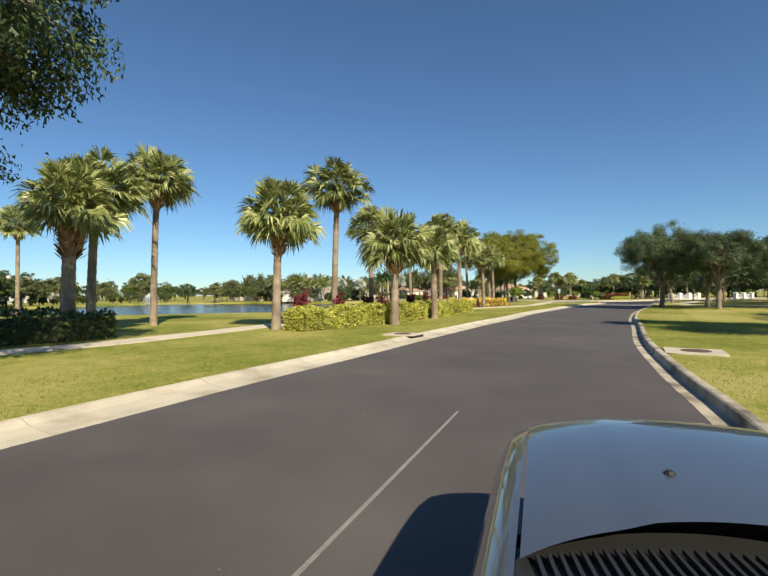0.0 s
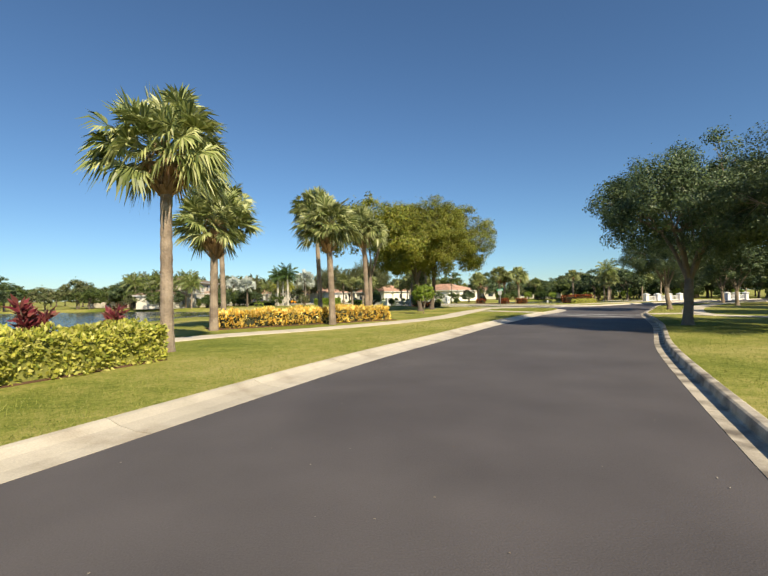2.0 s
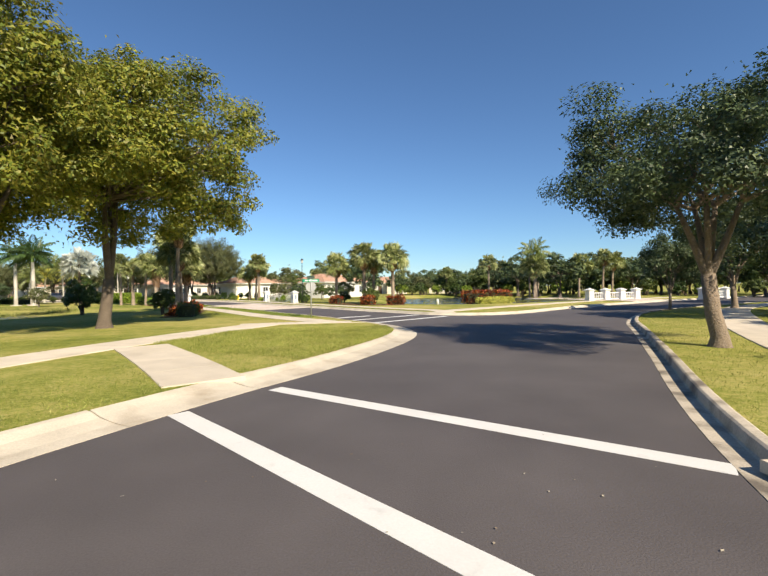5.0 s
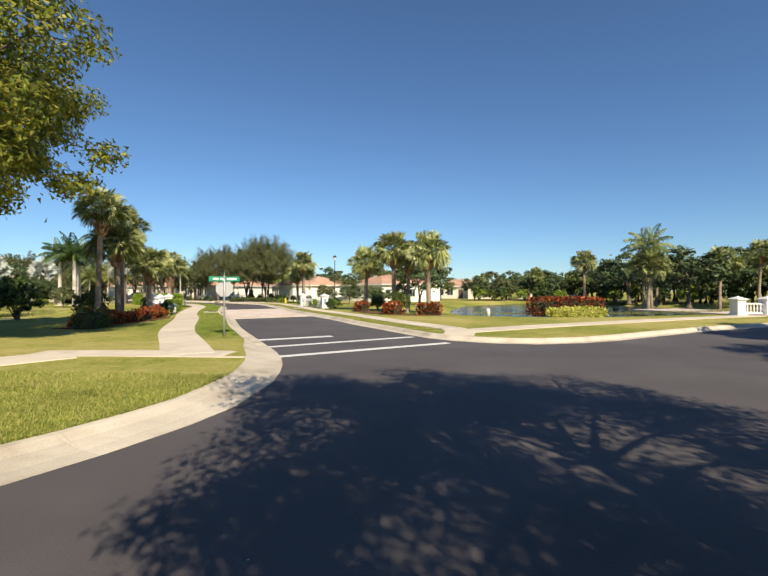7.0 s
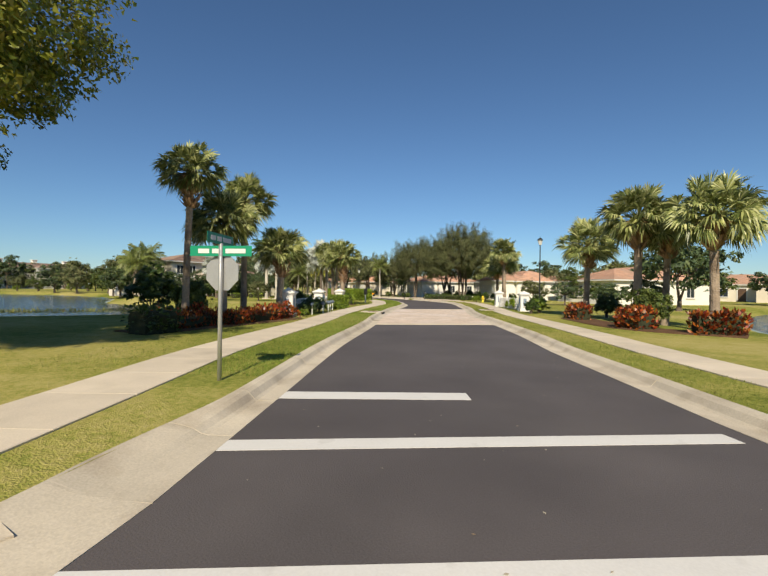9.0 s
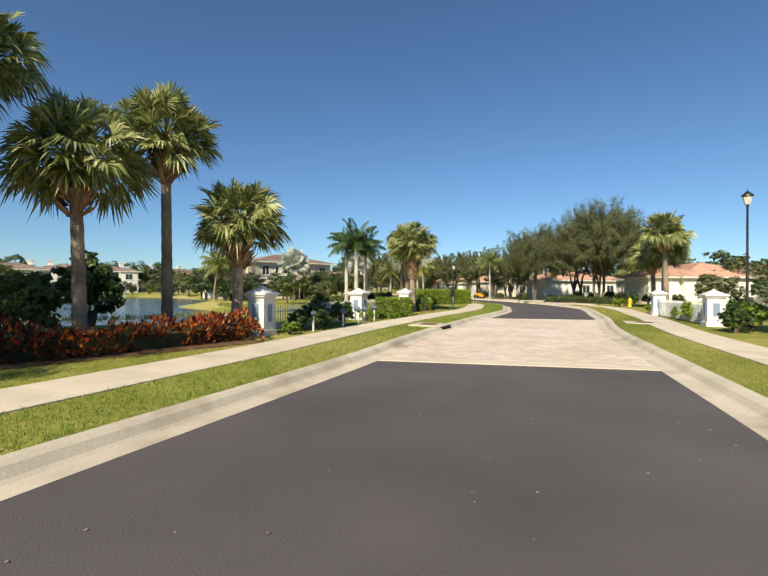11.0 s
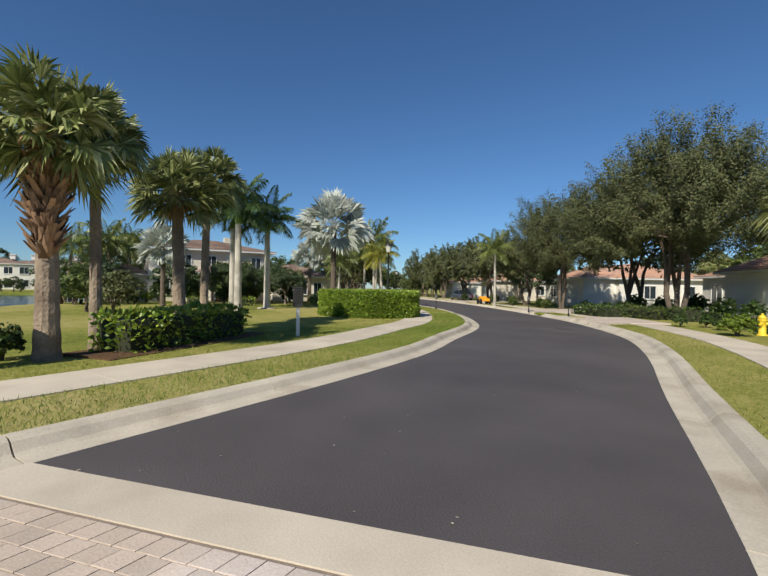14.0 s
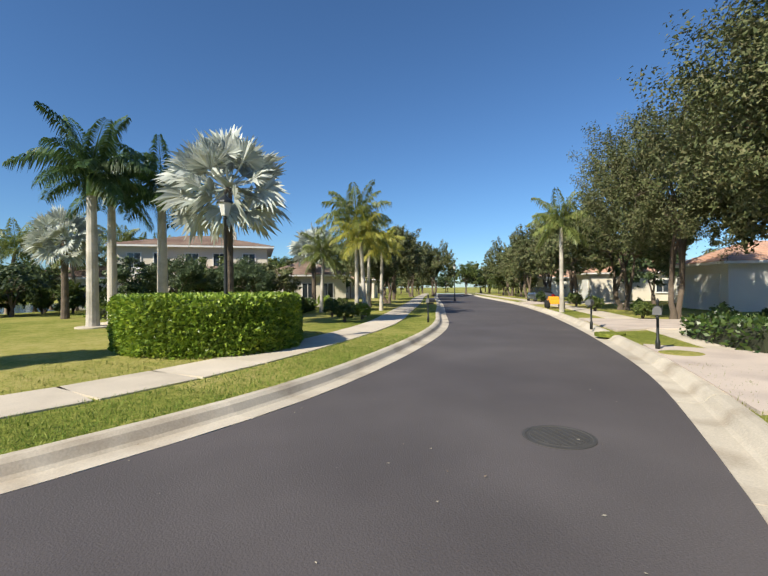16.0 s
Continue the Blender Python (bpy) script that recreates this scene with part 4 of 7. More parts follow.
def hedge(pts, w, h, leaf, size, density, label, category="hedge", name="hedge", closed_ellipse=None, upright=0.0, ragged=0.06, seed=1, group=""):
    """A clipped or loose hedge along a line: a solid core, coloured as inner shade unless gold, and a skin of separate
    leaves.
    """
    rs = np.random.RandomState(seed)
    t = tagged(new(name), label, category, group)
    cx, cy = sum(p[0] for p in pts) / len(pts), sum(p[1] for p in pts) / len(pts)
    t.matrix_basis = pose(cx, cy, GROUND)
    line = smooth_line([(x - cx, y - cy) for x, y in pts], 0.4)
    s = along(line)
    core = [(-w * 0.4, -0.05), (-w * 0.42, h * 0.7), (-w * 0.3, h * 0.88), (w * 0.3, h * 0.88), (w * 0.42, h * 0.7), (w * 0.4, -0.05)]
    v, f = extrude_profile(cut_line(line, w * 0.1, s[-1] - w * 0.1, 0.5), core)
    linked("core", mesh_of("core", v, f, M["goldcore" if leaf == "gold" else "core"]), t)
    n = int(density * s[-1] * (w + 2 * h))
    pos, out = np.zeros((n, 3)), np.zeros((n, 3))
    lim = w + 2 * h
    for i in range(n):
        if i % 12 == 0:
            # the two ends
            e = 0 if rs.rand() < 0.5 else 1
            u = s[-1] * e
            k = rs.uniform(-0.48, 0.48)
            p = line[0] if e == 0 else line[-1]
            q = line[1] if e == 0 else line[-2]
            d = (p - q).normalized()
            lat = Vector((-d.y, d.x))
            z = rs.uniform(0.03, h)
            pos[i] = (p.x + lat.x * k * w + d.x * 0.06, p.y + lat.y * k * w + d.y * 0.06, z)
            out[i] = (d.x, d.y, 0.2 + upright)
            continue
        u = rs.uniform(0, s[-1])
        p = at_length(line, s, u)
        q = at_length(line, s, min(u + 0.2, s[-1]))
        d = (q - p).normalized() if (q - p).length > 1e-5 else (line[-1] - line[-2]).normalized()
        lat = Vector((-d.y, d.x))
        a = rs.uniform(0, lim)
        if a < h:
            k, z, o = -0.5, a, (-1, 0.15)
        elif a < h + w:
            k, z, o = (a - h) / w - 0.5, h, (0, 1)
        else:
            k, z, o = 0.5, a - h - w, (1, 0.15)
        lump = ragged * (2.2 * noise.noise((u * 0.9 + seed * 9, k * 2, z * 1.4)) + noise.noise((u * 3.1, k * 5 + seed, z * 3.3)))
        rnd_in = -abs(rs.normal(0, 0.05))
        if z > h * 0.85 and abs(k) > 0.4:
            rnd_in -= 0.05
        e = k * w + o[0] * (lump + rnd_in)
        pos[i] = (p.x + lat.x * e, p.y + lat.y * e, max(0.02, z + o[1] * (lump + rnd_in)))
        out[i] = (lat.x * o[0], lat.y * o[0], o[1] + upright)
    linked("leaves", quad_mesh("leaves", leaf_quads(rs, pos, size, 0.0, 0.55, out * 1.1), M[leaf]), t)
    return t


def rosette(x, y, h, r, leaf, label, stems=4, seed=0, category="shrub", name="shrub", group=""):
    """A loose shrub of stems with strap leaves."""
    rs = np.random.RandomState(seed)
    t = tagged(new(name), label, category, group)
    t.matrix_basis = pose(x, y, GROUND)
    verts, faces, pos, out = [], [], [], []
    for k in range(stems):
        a, ln = rs.uniform(0, 6.28), rs.uniform(0.1, 0.9) * r
        tip = Vector((math.cos(a) * ln, math.sin(a) * ln, h * rs.uniform(0.65, 0.95)))
        tube(verts, faces, [(0, 0, -0.05), tip * 0.5, tip], [0.025, 0.02, 0.012], 5)
        for j in range(90):
            u = rs.uniform(0.25, 1.0)
            pos.append(tip * u)
            b = rs.uniform(0, 6.28)
            out.append((math.cos(b), math.sin(b), rs.uniform(0.3, 1.3)))
    linked("branchwork", mesh_of("branchwork", verts, faces, M["darkbark"]), t)
    linked("leaves", quad_mesh("leaves", leaf_quads(rs, np.array(pos), 0.3 * h / 1.5, 0.0, 0.3, np.array(out) * 2.2), M[leaf]), t)
    return t


# cabbage palms along the boulevard
for x, y, h, r, tr, boots in ((1.2, 24.2, 6.1, 2.5, 0.2, 1.3), (3.3, 27.6, 8.1, 2.2, 0.17, 0.5), (6.7, 27.4, 5.0, 2.4, 0.21, 1.1), (4.8, 31.8, 6.4, 1.9, 0.17, 0.9),
                              (8.9, 33.1, 5.2, 2.2, 0.2, 0.7), (9.4, 37.2, 6.9, 1.7, 0.16, 0.5), (11.4, 44.8, 7.1, 2.55, 0.2, 0.5), (9.2, 53.6, 6.3, 2.6, 0.21, 1.2), (6, 63, 9.2, 2.8, 0.19, 0.6),
                              (15.0, 56.8, 6.5, 2.4, 0.19, 1.0), (16.8, 61.2, 6.8, 2.0, 0.17, 0.6), (13.5, 61.4, 8.2, 2.0, 0.16, 0.5), (-6.9, 21, 6.3, 2.5, 0.28, 1.8), (-7.7, 23.2, 7.4, 2.7, 0.2, 0.6),
                              (-7.1, 27.1, 8.8, 2.4, 0.18, 0.9), (-24, 35, 8.0, 1.9, 0.15, 0.4)):
    sabal(x, y, h, r, tr, 0.035, boots, "cabbage palm with fan leaves beside the boulevard")
for x, y, h, r in ((24.9, 21.6, 7.4, 1.9),):
    sabal(x, y, h, r, 0.17, 0.03, 0.6, "tall cabbage palm on the lawn across the road")
# cabbage palms at the side street
for x, y, h, r, tr, boots in ((23.0, 90.0, 6.1, 1.45, 0.13, 0.9), (22.6, 91.9, 4.6, 1.7, 0.14, 0.6), (21.2, 93.9, 5.8, 1.6, 0.14, 0.4), (21.7, 95.6, 3.7, 1.55, 0.15, 0.9),
                              (14.3, 108.9, 4.5, 1.75, 0.19, 1.7), (13.0, 109.6, 4.9, 1.4, 0.12, 0), (10.9, 111.5, 4.4, 1.55, 0.17, 0), (9.2, 112.4, 5.2, 1.5, 0.13, 0),
                              (36.3, 103.7, 5.2, 1.95, 0.18, 0.8), (39.0, 102, 4.95, 1.95, 0.17, 0.8), (33.5, 107.3, 4.5, 1.9, 0.16, 0.5),
                              (22.3, 125.6, 5.9, 2.0, 0.17, 0.9), (20.4, 128.6, 4.4, 2.0, 0.17, 0.8), (21.6, 127.0, 4.9, 1.8, 0.15, 0.6), (37.3, 104.6, 4.6, 1.6, 0.15, 0.5)):
    sabal(x, y, h, r, tr, 0.03, boots, "cabbage palm with brown leaf jackets beside the side street")
# palms of the corner garden
feather_palm("royal", -2.3, 116.1, 6.5, 2.7, 0.2, "royal palm with a pale smooth trunk on the lawn", 0.9, 0.01, 0.12, "royal palms")
feather_palm("royal_b", -4.3, 116.2, 6.3, 2.4, 0.18, "royal palm with a pale smooth trunk on the lawn", 0.8, 0.01, 0.12, "royal palms")
feather_palm("royal", -3.8, 118.3, 6.1, 2.4, 0.2, "royal palm with a pale smooth trunk on the lawn", 0.8, 0.01, 0.12, "royal palms")
silver_palm(0.0, 121.3, 5.5, 2.65, "silver fan palm with a large blue-grey crown")
silver_palm(-9.2, 112.6, 4.3, 2.0, "smaller silver fan palm behind the royal palms")
silver_palm(-17, 126.5, 5.0, 2.1, "smaller silver fan palm behind the royal palms")
for x, y, h, r, k in ((-9.2, 126, 3.9, 1.8, "coco"), (-5.5, 127.4, 5.6, 2.3, "coco"), (-10.6, 129.3, 4.9, 2.0, "coco"), (-4.6, 127.6, 4.4, 1.75, "yellow"), (-9.6, 129.9, 4.4, 1.7, "yellow")):
    feather_palm(k, x, y, h, r, 0.11, "feather palm with yellowing fronds" if k == "yellow" else "feather palm with arching green fronds", 0.3, 0.05, 0, "feather palms")
feather_palm("coco", -3.4, 138.7, 5.4, 2.1, 0.12, "feather palm with a pale slender trunk between street trees", 0.3, 0.02, 0, "feather palms")
for x, y, h, r in ((-17, 106.4, 4.6, 2.3), (-19.5, 109.5, 5.4, 2.6), (-21.5, 108.4, 4.8, 2.4), (-24.3, 111, 5.6, 2.6), (-27.0, 111.6, 5.0, 2.5), (-30.5, 112.8, 5.4, 2.5)):
    feather_palm("coco", x, y, h, r, 0.12, "coconut palm leaning over the pond bank", 0, 0.12, 0, "coconut palms", "palmbark")

# broad trees
LB = "dark-leaved oak with spreading limbs on the lawn"
LT = "yellow-green leaved shade tree with dark trunk and limbs"
LO = "fine-leaved olive-green street tree with several trunks"
tree("oak", 32.9, 52.4, 0.85, 20, LB, tall=1.14, group="oaks")
tree("oak_b", 43.4, 70.5, 0.8, 120, LB, tall=0.96, group="oaks")
for x, y, s, a, k in ((34.9, 46.6, 0.8, 40, "oak_b"), (36.4, 50.8, 0.8, 250, "oak_b"), (54.6, 77.2, 0.76, 200, "oak_mid"), (59.7, 86, 0.75, 80, "oak_mid"), (56, 67, 0.8, 10, "oak_mid"), (61, 76, 0.9, 300, "oak_mid"),
                      (67, 84, 0.9, 150, "oak_mid"), (74, 91, 0.9, 33, "oak_mid"), (50, 56, 1.0, 73, "oak_mid"), (58, 60, 1.0, 99, "oak_mid"), (66, 70, 1.0, 130, "oak_mid"), (45, 46, 1.0, 160, "oak_mid")):
    tree(k, x, y, s, a, LB, group="oaks")
tree("oak_mid", 55, 86, 0.42, 10, "young slender tree on the lawn by the road", tall=1.25)
tree("oak", -3.6, 10.2, 1.16, 75, LB, tall=1.22, group="oaks")
tree("oak_mid", 2.4, 4.6, 0.42, 10, LB, tall=1.2, group="oaks")
for x, y, s in ((30.6, 19.4, 0.62), (33.4, 24.4, 0.7), (35.8, 30.2, 0.62)):
    tree("oak_mid", x, y, s, x * 40, LB, group="oaks")
tree("oak_b", 26.6, 18.6, 0.85, 70, LB, group="oaks")
tree("oak_mid", -0.5, 0.5, 0.75, 140, LB, group="oaks")
tree("thin", 16.7, 65.2, 1.15, 60, "sparse thin-limbed tree on the lawn")
tree("small", 21.3, 69.6, 1.0, 0, "young bright green lollipop tree on the lawn")
tree("tan", 21.4, 76.4, 1.04, 200, LT, tall=0.94, group="shade trees")
tree("tan_b", 23.0, 80.9, 1.08, 350, LT, tall=0.95, group="shade trees")
for x, y, s, a, k, *tl in ((12.9, 135.2, 1.14, 0, "olive", 0.95), (3.0, 139.3, 0.95, 100, "olive_b", 1.02), (7.6, 141.0, 0.95, 230, "olive_mid"), (-4, 143.6, 0.8, 40, "olive_mid"), (-12, 146.5, 0.84, 170, "olive_mid"),
                      (-21, 151, 0.88, 290, "olive_mid"), (-31, 155.5, 0.9, 20, "olive_mid"), (-42, 160, 0.95, 60, "olive_mid"), (-14.5, 130.4, 0.6, 10, "olive_mid"), (-22, 134, 0.8, 80, "olive_mid"), (-33, 138, 0.9, 180, "olive_mid"), (-46, 145, 0.95, 30, "olive_mid"), (-54, 152, 1.0, 210, "olive_mid")):
    tree(k, x, y, s, a, LO, group="street trees", tall=tl[0] if tl else 1.0)
tree("far_b", 37.5, 122, 0.75, 0, "round dark tree beside the pond")

# hedges and beds
hedge([(2.35, 23.6), (3.7, 25.6), (5.4, 28.2), (7.7, 33.2), (9.3, 36.8), (10.7, 40.4), (11.7, 43.1)], 1.4, 0.95, "gold", 0.125, 420, "golden variegated hedge clipped low along the road", seed=2, ragged=0.14)
hedge([(9.0, 54.7), (13.4, 57.8), (17.9, 60.9)], 1.3, 0.85, "amber", 0.21, 150, "amber and orange croton hedge between palms", seed=3, upright=0.8, ragged=0.12)
hedge([(-15, 9.5), (-9.5, 14.2), (-4.6, 20.4)], 1.7, 1.05, "darkhedge", 0.16, 110, "dark green hedge in the shade beside the footpath", seed=4, ragged=0.1)
hedge([(23.6, 88.4), (23.15, 91.5), (22.75, 93.6), (21.95, 95.6)], 1.1, 0.52, "croton", 0.13, 330, "red and orange croton bed under palms", seed=5, upright=1.0, ragged=0.24)
hedge([(14.0, 109.9), (12.6, 111.5), (11.2, 112.9)], 1.0, 0.8, "hedge", 0.13, 200, "dark green clipped hedge around palm trunks", seed=6, ragged=0.09)
hedge([(36.0, 101.6), (36.9, 100.9)], 0.9, 0.75, "croton", 0.17, 230, "red and orange croton clump by the footpath", seed=7, upright=1.0, ragged=0.12)
hedge([(38.3, 100.5), (39.7, 100.9)], 0.9, 0.75, "croton", 0.17, 230, "red and orange croton clump by the footpath", seed=8, upright=1.0, ragged=0.12)
hedge([(33.9, 104.8), (33.1, 106.0)], 0.8, 0.7, "croton", 0.17, 230, "red and orange croton clump by the footpath", seed=9, upright=1.0, ragged=0.12)
hedge([(46.9, 100.0), (48.5, 99.9), (50.2, 100.4)], 1.3, 0.5, "gold", 0.13, 220, "golden bed beside the pond", seed=10, ragged=0.1)
hedge([(46.0, 101.8), (48, 101.6), (50.6, 102.2)], 1.5, 1.1, "croton", 0.18, 150, "dark red bed beside the pond", seed=11, ragged=0.1)
hedge([(24.1, 88.9), (24.3, 87.6)], 1.0, 0.8, "darkhedge", 0.14, 120, "dark green clump at the end of the croton bed", seed=12, ragged=0.12)


def oval_hedge(cx, cy, rx, ry, h, turn, label, seed):
    """A clipped hedge, oval in plan, with upright sides."""
    rs = np.random.RandomState(seed)
    t = tagged(new("hedge"), label, "hedge")
    t.matrix_basis = pose(cx, cy, GROUND, 0, 0, turn)
    bm = bmesh.new()
    lathe(bm, [(0.9, -0.05), (0.95, h * 0.5), (0.93, h * 0.9), (0.85, h * 0.95)], 28)
    bmesh.ops.scale(bm, vec=(rx, ry, 1), verts=bm.verts)
    part("core", bm, M["greencore"], t)
    n = int(2200 * (rx * ry + (rx + ry) * h))
    a = rs.uniform(0, 2 * np.pi, n)
    top = rs.rand(n) < 0.3
    k = np.where(top, np.sqrt(rs.rand(n)) * 0.99, 1.0)
    z = np.where(top, h, rs.uniform(0.02, h, n))
    wob = np.array([(0.035 if rx > 1 else 0.09) * noise.noise((math.cos(q) * 4, math.sin(q) * 4, w * 3)) for q, w in zip(a, z)])
    k = k + np.where(top, 0, wob - np.abs(rs.normal(0, 0.012, n)))
    edge_ = (~top) & (z > h * 0.92)
    k = np.where(edge_, k - 0.015, k)
    pos = np.stack([np.cos(a) * rx * k, np.sin(a) * ry * k, z + np.where(top, wob * 1.2 - np.abs(rs.normal(0, 0.02, n)), 0)], 1)
    out = np.stack([np.where(top, 0, np.cos(a)), np.where(top, 0, np.sin(a)), np.where(top, 1.0, 0.15)], 1)
    linked("leaves", quad_mesh("leaves", leaf_quads(rs, pos, 0.1, 0, 0.6, out * 1.0), M["hedge"]), t)
    return t


for x, y, r, h, k in ((17.75, 104.25, 0.56, 0.92, 61), (16.75, 106.0, 0.5, 0.88, 62)):
    oval_hedge(x, y, r, r * 0.9, h, 30, "dense clipped leafy shrub beside the white fence", k)
oval_hedge(4.75, 121.1, 2.75, 2.2, 1.28, 25, "large clipped oval hedge with bright green leaves", 60)

for i, (x, y, h) in enumerate(((2.3, 24.9, 1.8), (3.75, 27.4, 1.75), (4.9, 30.4, 1.6), (5.4, 34.2, 1.6), (7.0, 38.3, 1.6), (8.3, 43.3, 1.75), (9.8, 44.6, 1.5))):
    rosette(x, y, h, 0.5, "ti", "crimson-leaved shrub behind the golden hedge", 5, i, group="crimson shrubs")
B1, B2, B3 = "bright green rounded shrub by the fence", "dark green clipped shrub by the fence", "loose green shrub in a planting bed"
for k, x, y, s, tall, lab in (("dark_bush", 20.9, 98.6, 0.72, 0.95, B2), ("dark_bush", 19.9, 100.3, 0.66, 0.95, B2), ("olive_bush", 18.3, 100.4, 0.65, 1.3, B3), ("dark_bush", 21.0, 97.9, 0.5, 0.95, B2), ("bush", 18.6, 102.4, 0.42, 0.8, B1),
                              ("bush", 18.1, 103.4, 0.4, 0.8, B3), ("dark_bush", 14.0, 108.2, 0.5, 0.9, B2), ("bush", 21.8, 97.2, 0.35, 0.8, B3),
                              ("bush", 20.0, 99.5, 0.35, 0.8, B3), ("olive_bush", 21.7, 91.0, 0.9, 1.3, B3), ("dark_bush", 15.8, 92.5, 1.5, 1.15, "round dark shrub on the pond bank"),
                              ("olive_bush", 36.9, 102.3, 1.0, 1.1, B3), ("dark_bush", 34.4, 108.3, 0.9, 1.0, B3), ("bush", 30.1, 110.4, 0.75, 0.9, B1), ("dark_bush", 29.9, 109.3, 0.7, 0.9, B3),
                              ("bush", 27.3, 114.0, 0.7, 0.9, B1), ("bush", 26.4, 115.4, 0.55, 0.8, B1), ("bush", 18.3, 127.55, 0.62, 0.85, "rounded yellow-green shrub near the hydrant"),
                              ("dark_bush", 29.0, 113.9, 0.8, 1.0, B2), ("bush", 23.6, 119.7, 0.5, 0.8, B1), ("dark_bush", 24.8, 120.4, 0.6, 0.9, B2)):
    tree(k, x, y, s, (x * 57) % 360, lab, "shrub", tall=tall, name="shrub")
G1 = "rounded shrub in a front garden bed"
for i, (x, y, s) in enumerate(((8.5, 136.2, 0.7), (10.2, 135.3, 0.8), (6.2, 137.6, 0.75), (13.6, 135.0, 0.6), (16.2, 130.6, 0.5), (2.4, 138.2, 0.7), (0.2, 140.3, 0.75), (-3, 140.6, 0.8), (15.5, 130.0, 0.5),
                               (-7.5, 124.4, 0.8), (-9.5, 124.8, 0.7), (-11.4, 126.5, 0.8), (-4.5, 125.9, 0.7), (-6.5, 126.7, 0.7), (-17, 118.5, 1.0), (-17.3, 115.6, 1.2), (-17.5, 121, 1.0), (-16.5, 112, 0.7), (-13, 111, 0.6),
                               (-1.2, 125.9, 0.6), (-2.6, 127.0, 0.6), (-15, 124.2, 0.8), (17.1, 129.6, 0.5), (-8, 143.5, 0.9), (-16, 146.5, 0.9))):
    tree(("dark_bush", "olive_bush", "bush")[i % 2 if y > 129 else i % 3], x, y, s * (0.75 if y > 129 else 0.9), i * 49, G1, "shrub", group="garden shrubs", name="shrub")
for i, (x, y) in enumerate(((-13.5, 106.5), (-14.8, 107.6), (-12.2, 107.4), (-21, 112.6), (-22.5, 113.5))):
    tree("dark_bush", x, y, 1.3, i * 70, "large-leaved dark tropical shrub on the bank", "shrub", tall=1.2, name="shrub")

# distant trees all round
rw = random.Random(77)
FARL = ("distant round-headed green tree beyond the lawns", "distant dark green broad-headed tree", "distant olive-green broad-headed tree")


def far_tree(x, y, s):
    k = rw.randrange(3)
    tree(("far_a", "far_b", "far_c")[k], x, y, s, rw.uniform(0, 360), FARL[k], group="distant trees", tall=rw.uniform(0.8, 1.1))


for i in range(30):
    yy = 10 + i * 4.9 + rw.uniform(-3, 3)
    far_tree(rw.uniform(-104, -84) - (22 if 72 < yy < 135 else 0), yy, rw.uniform(0.85, 1.2))
for i in range(26):
    far_tree(-75 + i * 7.5 + rw.uniform(-3, 3), 178 + rw.uniform(-8, 14), rw.uniform(0.8, 1.15))
for i in range(34):
    a = rw.uniform(0, 1)
    far_tree(66 + a * 48 + rw.uniform(-4, 4), 128 - a * 10 + rw.uniform(-8, 26), rw.uniform(0.7, 1.0))
for i in range(16):
    far_tree(rw.uniform(70, 105), rw.uniform(15, 84), rw.uniform(0.8, 1.1))
for i in range(11):
    far_tree(-58 + i * 3.2 + rw.uniform(-2, 2), 26 + rw.uniform(-8, 6) + i * 0.3, rw.uniform(0.6, 0.85))
for i in range(18):
    far_tree(-74 - (i % 3) * 5 + rw.uniform(-2, 2), 46 + i * 2.2 + rw.uniform(-1, 1), rw.uniform(0.75, 1.0))
for i in range(22):
    far_tree(rw.uniform(-50, -24), 112 + rw.uniform(0, 18), rw.uniform(0.5, 0.8))
for i in range(14):
    x, y = 56 + i * 3.1 + rw.uniform(-1, 1), 117 + rw.uniform(-3, 9) + i * 0.4
    sabal(x, y, rw.uniform(4.4, 6.2), rw.uniform(1.7, 2.2), 0.15, 0.05, 0.5, "distant cabbage palm in a grove", False, "distant palms")
for x, y in ((-28, 122), (-31, 117), (38, 150), (56, 146), (62, 148), (47, 150), (-45, 120), (-38, 124), (30, 148), (-15, 155), (6, 158)):
    sabal(x, y, rw.uniform(3.4, 4.8), rw.uniform(1.5, 1.9), 0.15, 0.05, 0.5, "distant cabbage palm in a grove", False, "distant palms")
feather_palm("coco", 60.5, 116, 6.4, 2.6, 0.14, "tall distant feather palm above a grove", 0, 0.05, 0, "feather palms", "palmbark")

# ---- drains and manholes ----


def inlet(x, y, turn, label="kerb inlet with a rusty round cover in a concrete slab", flip=1):
    """A gutter inlet: a slab with a round iron cover and a near-black block as the shaded slot at the gutter."""
    t = tagged(new("storm_drain"), label, "storm drain", "storm drains")
    t.matrix_basis = pose(x, y, 0, 0, 0, turn)
    bm = bmesh.new()
    box(bm, 0, 1.04, 0.1, 1.2, 1.12, 0.13, 0.02)
    box(bm, 0, 0.37, 0.15, 1.2, 0.3, 0.035, 0.008)
    part("slab", bm, M["concrete"], t)
    # no hole here: a solid block whose near-black colour gives the slot's shade
    bm = bmesh.new()
    box(bm, 0, 0.37, 0.066, 0.95, 0.26, 0.13, 0.004)
    part("opening", bm, M["dark"], t, "near-black block standing for the slot's shade")
    bm = bmesh.new()
    lathe(bm, [(0.36, 0.15), (0.36, 0.172), (0.33, 0.178), (0.31, 0.172), (0.02, 0.174)], 28, (0, 0.95, 0))
    part("cover", bm, M["iron"], t, "rusty round iron cover")
    return t


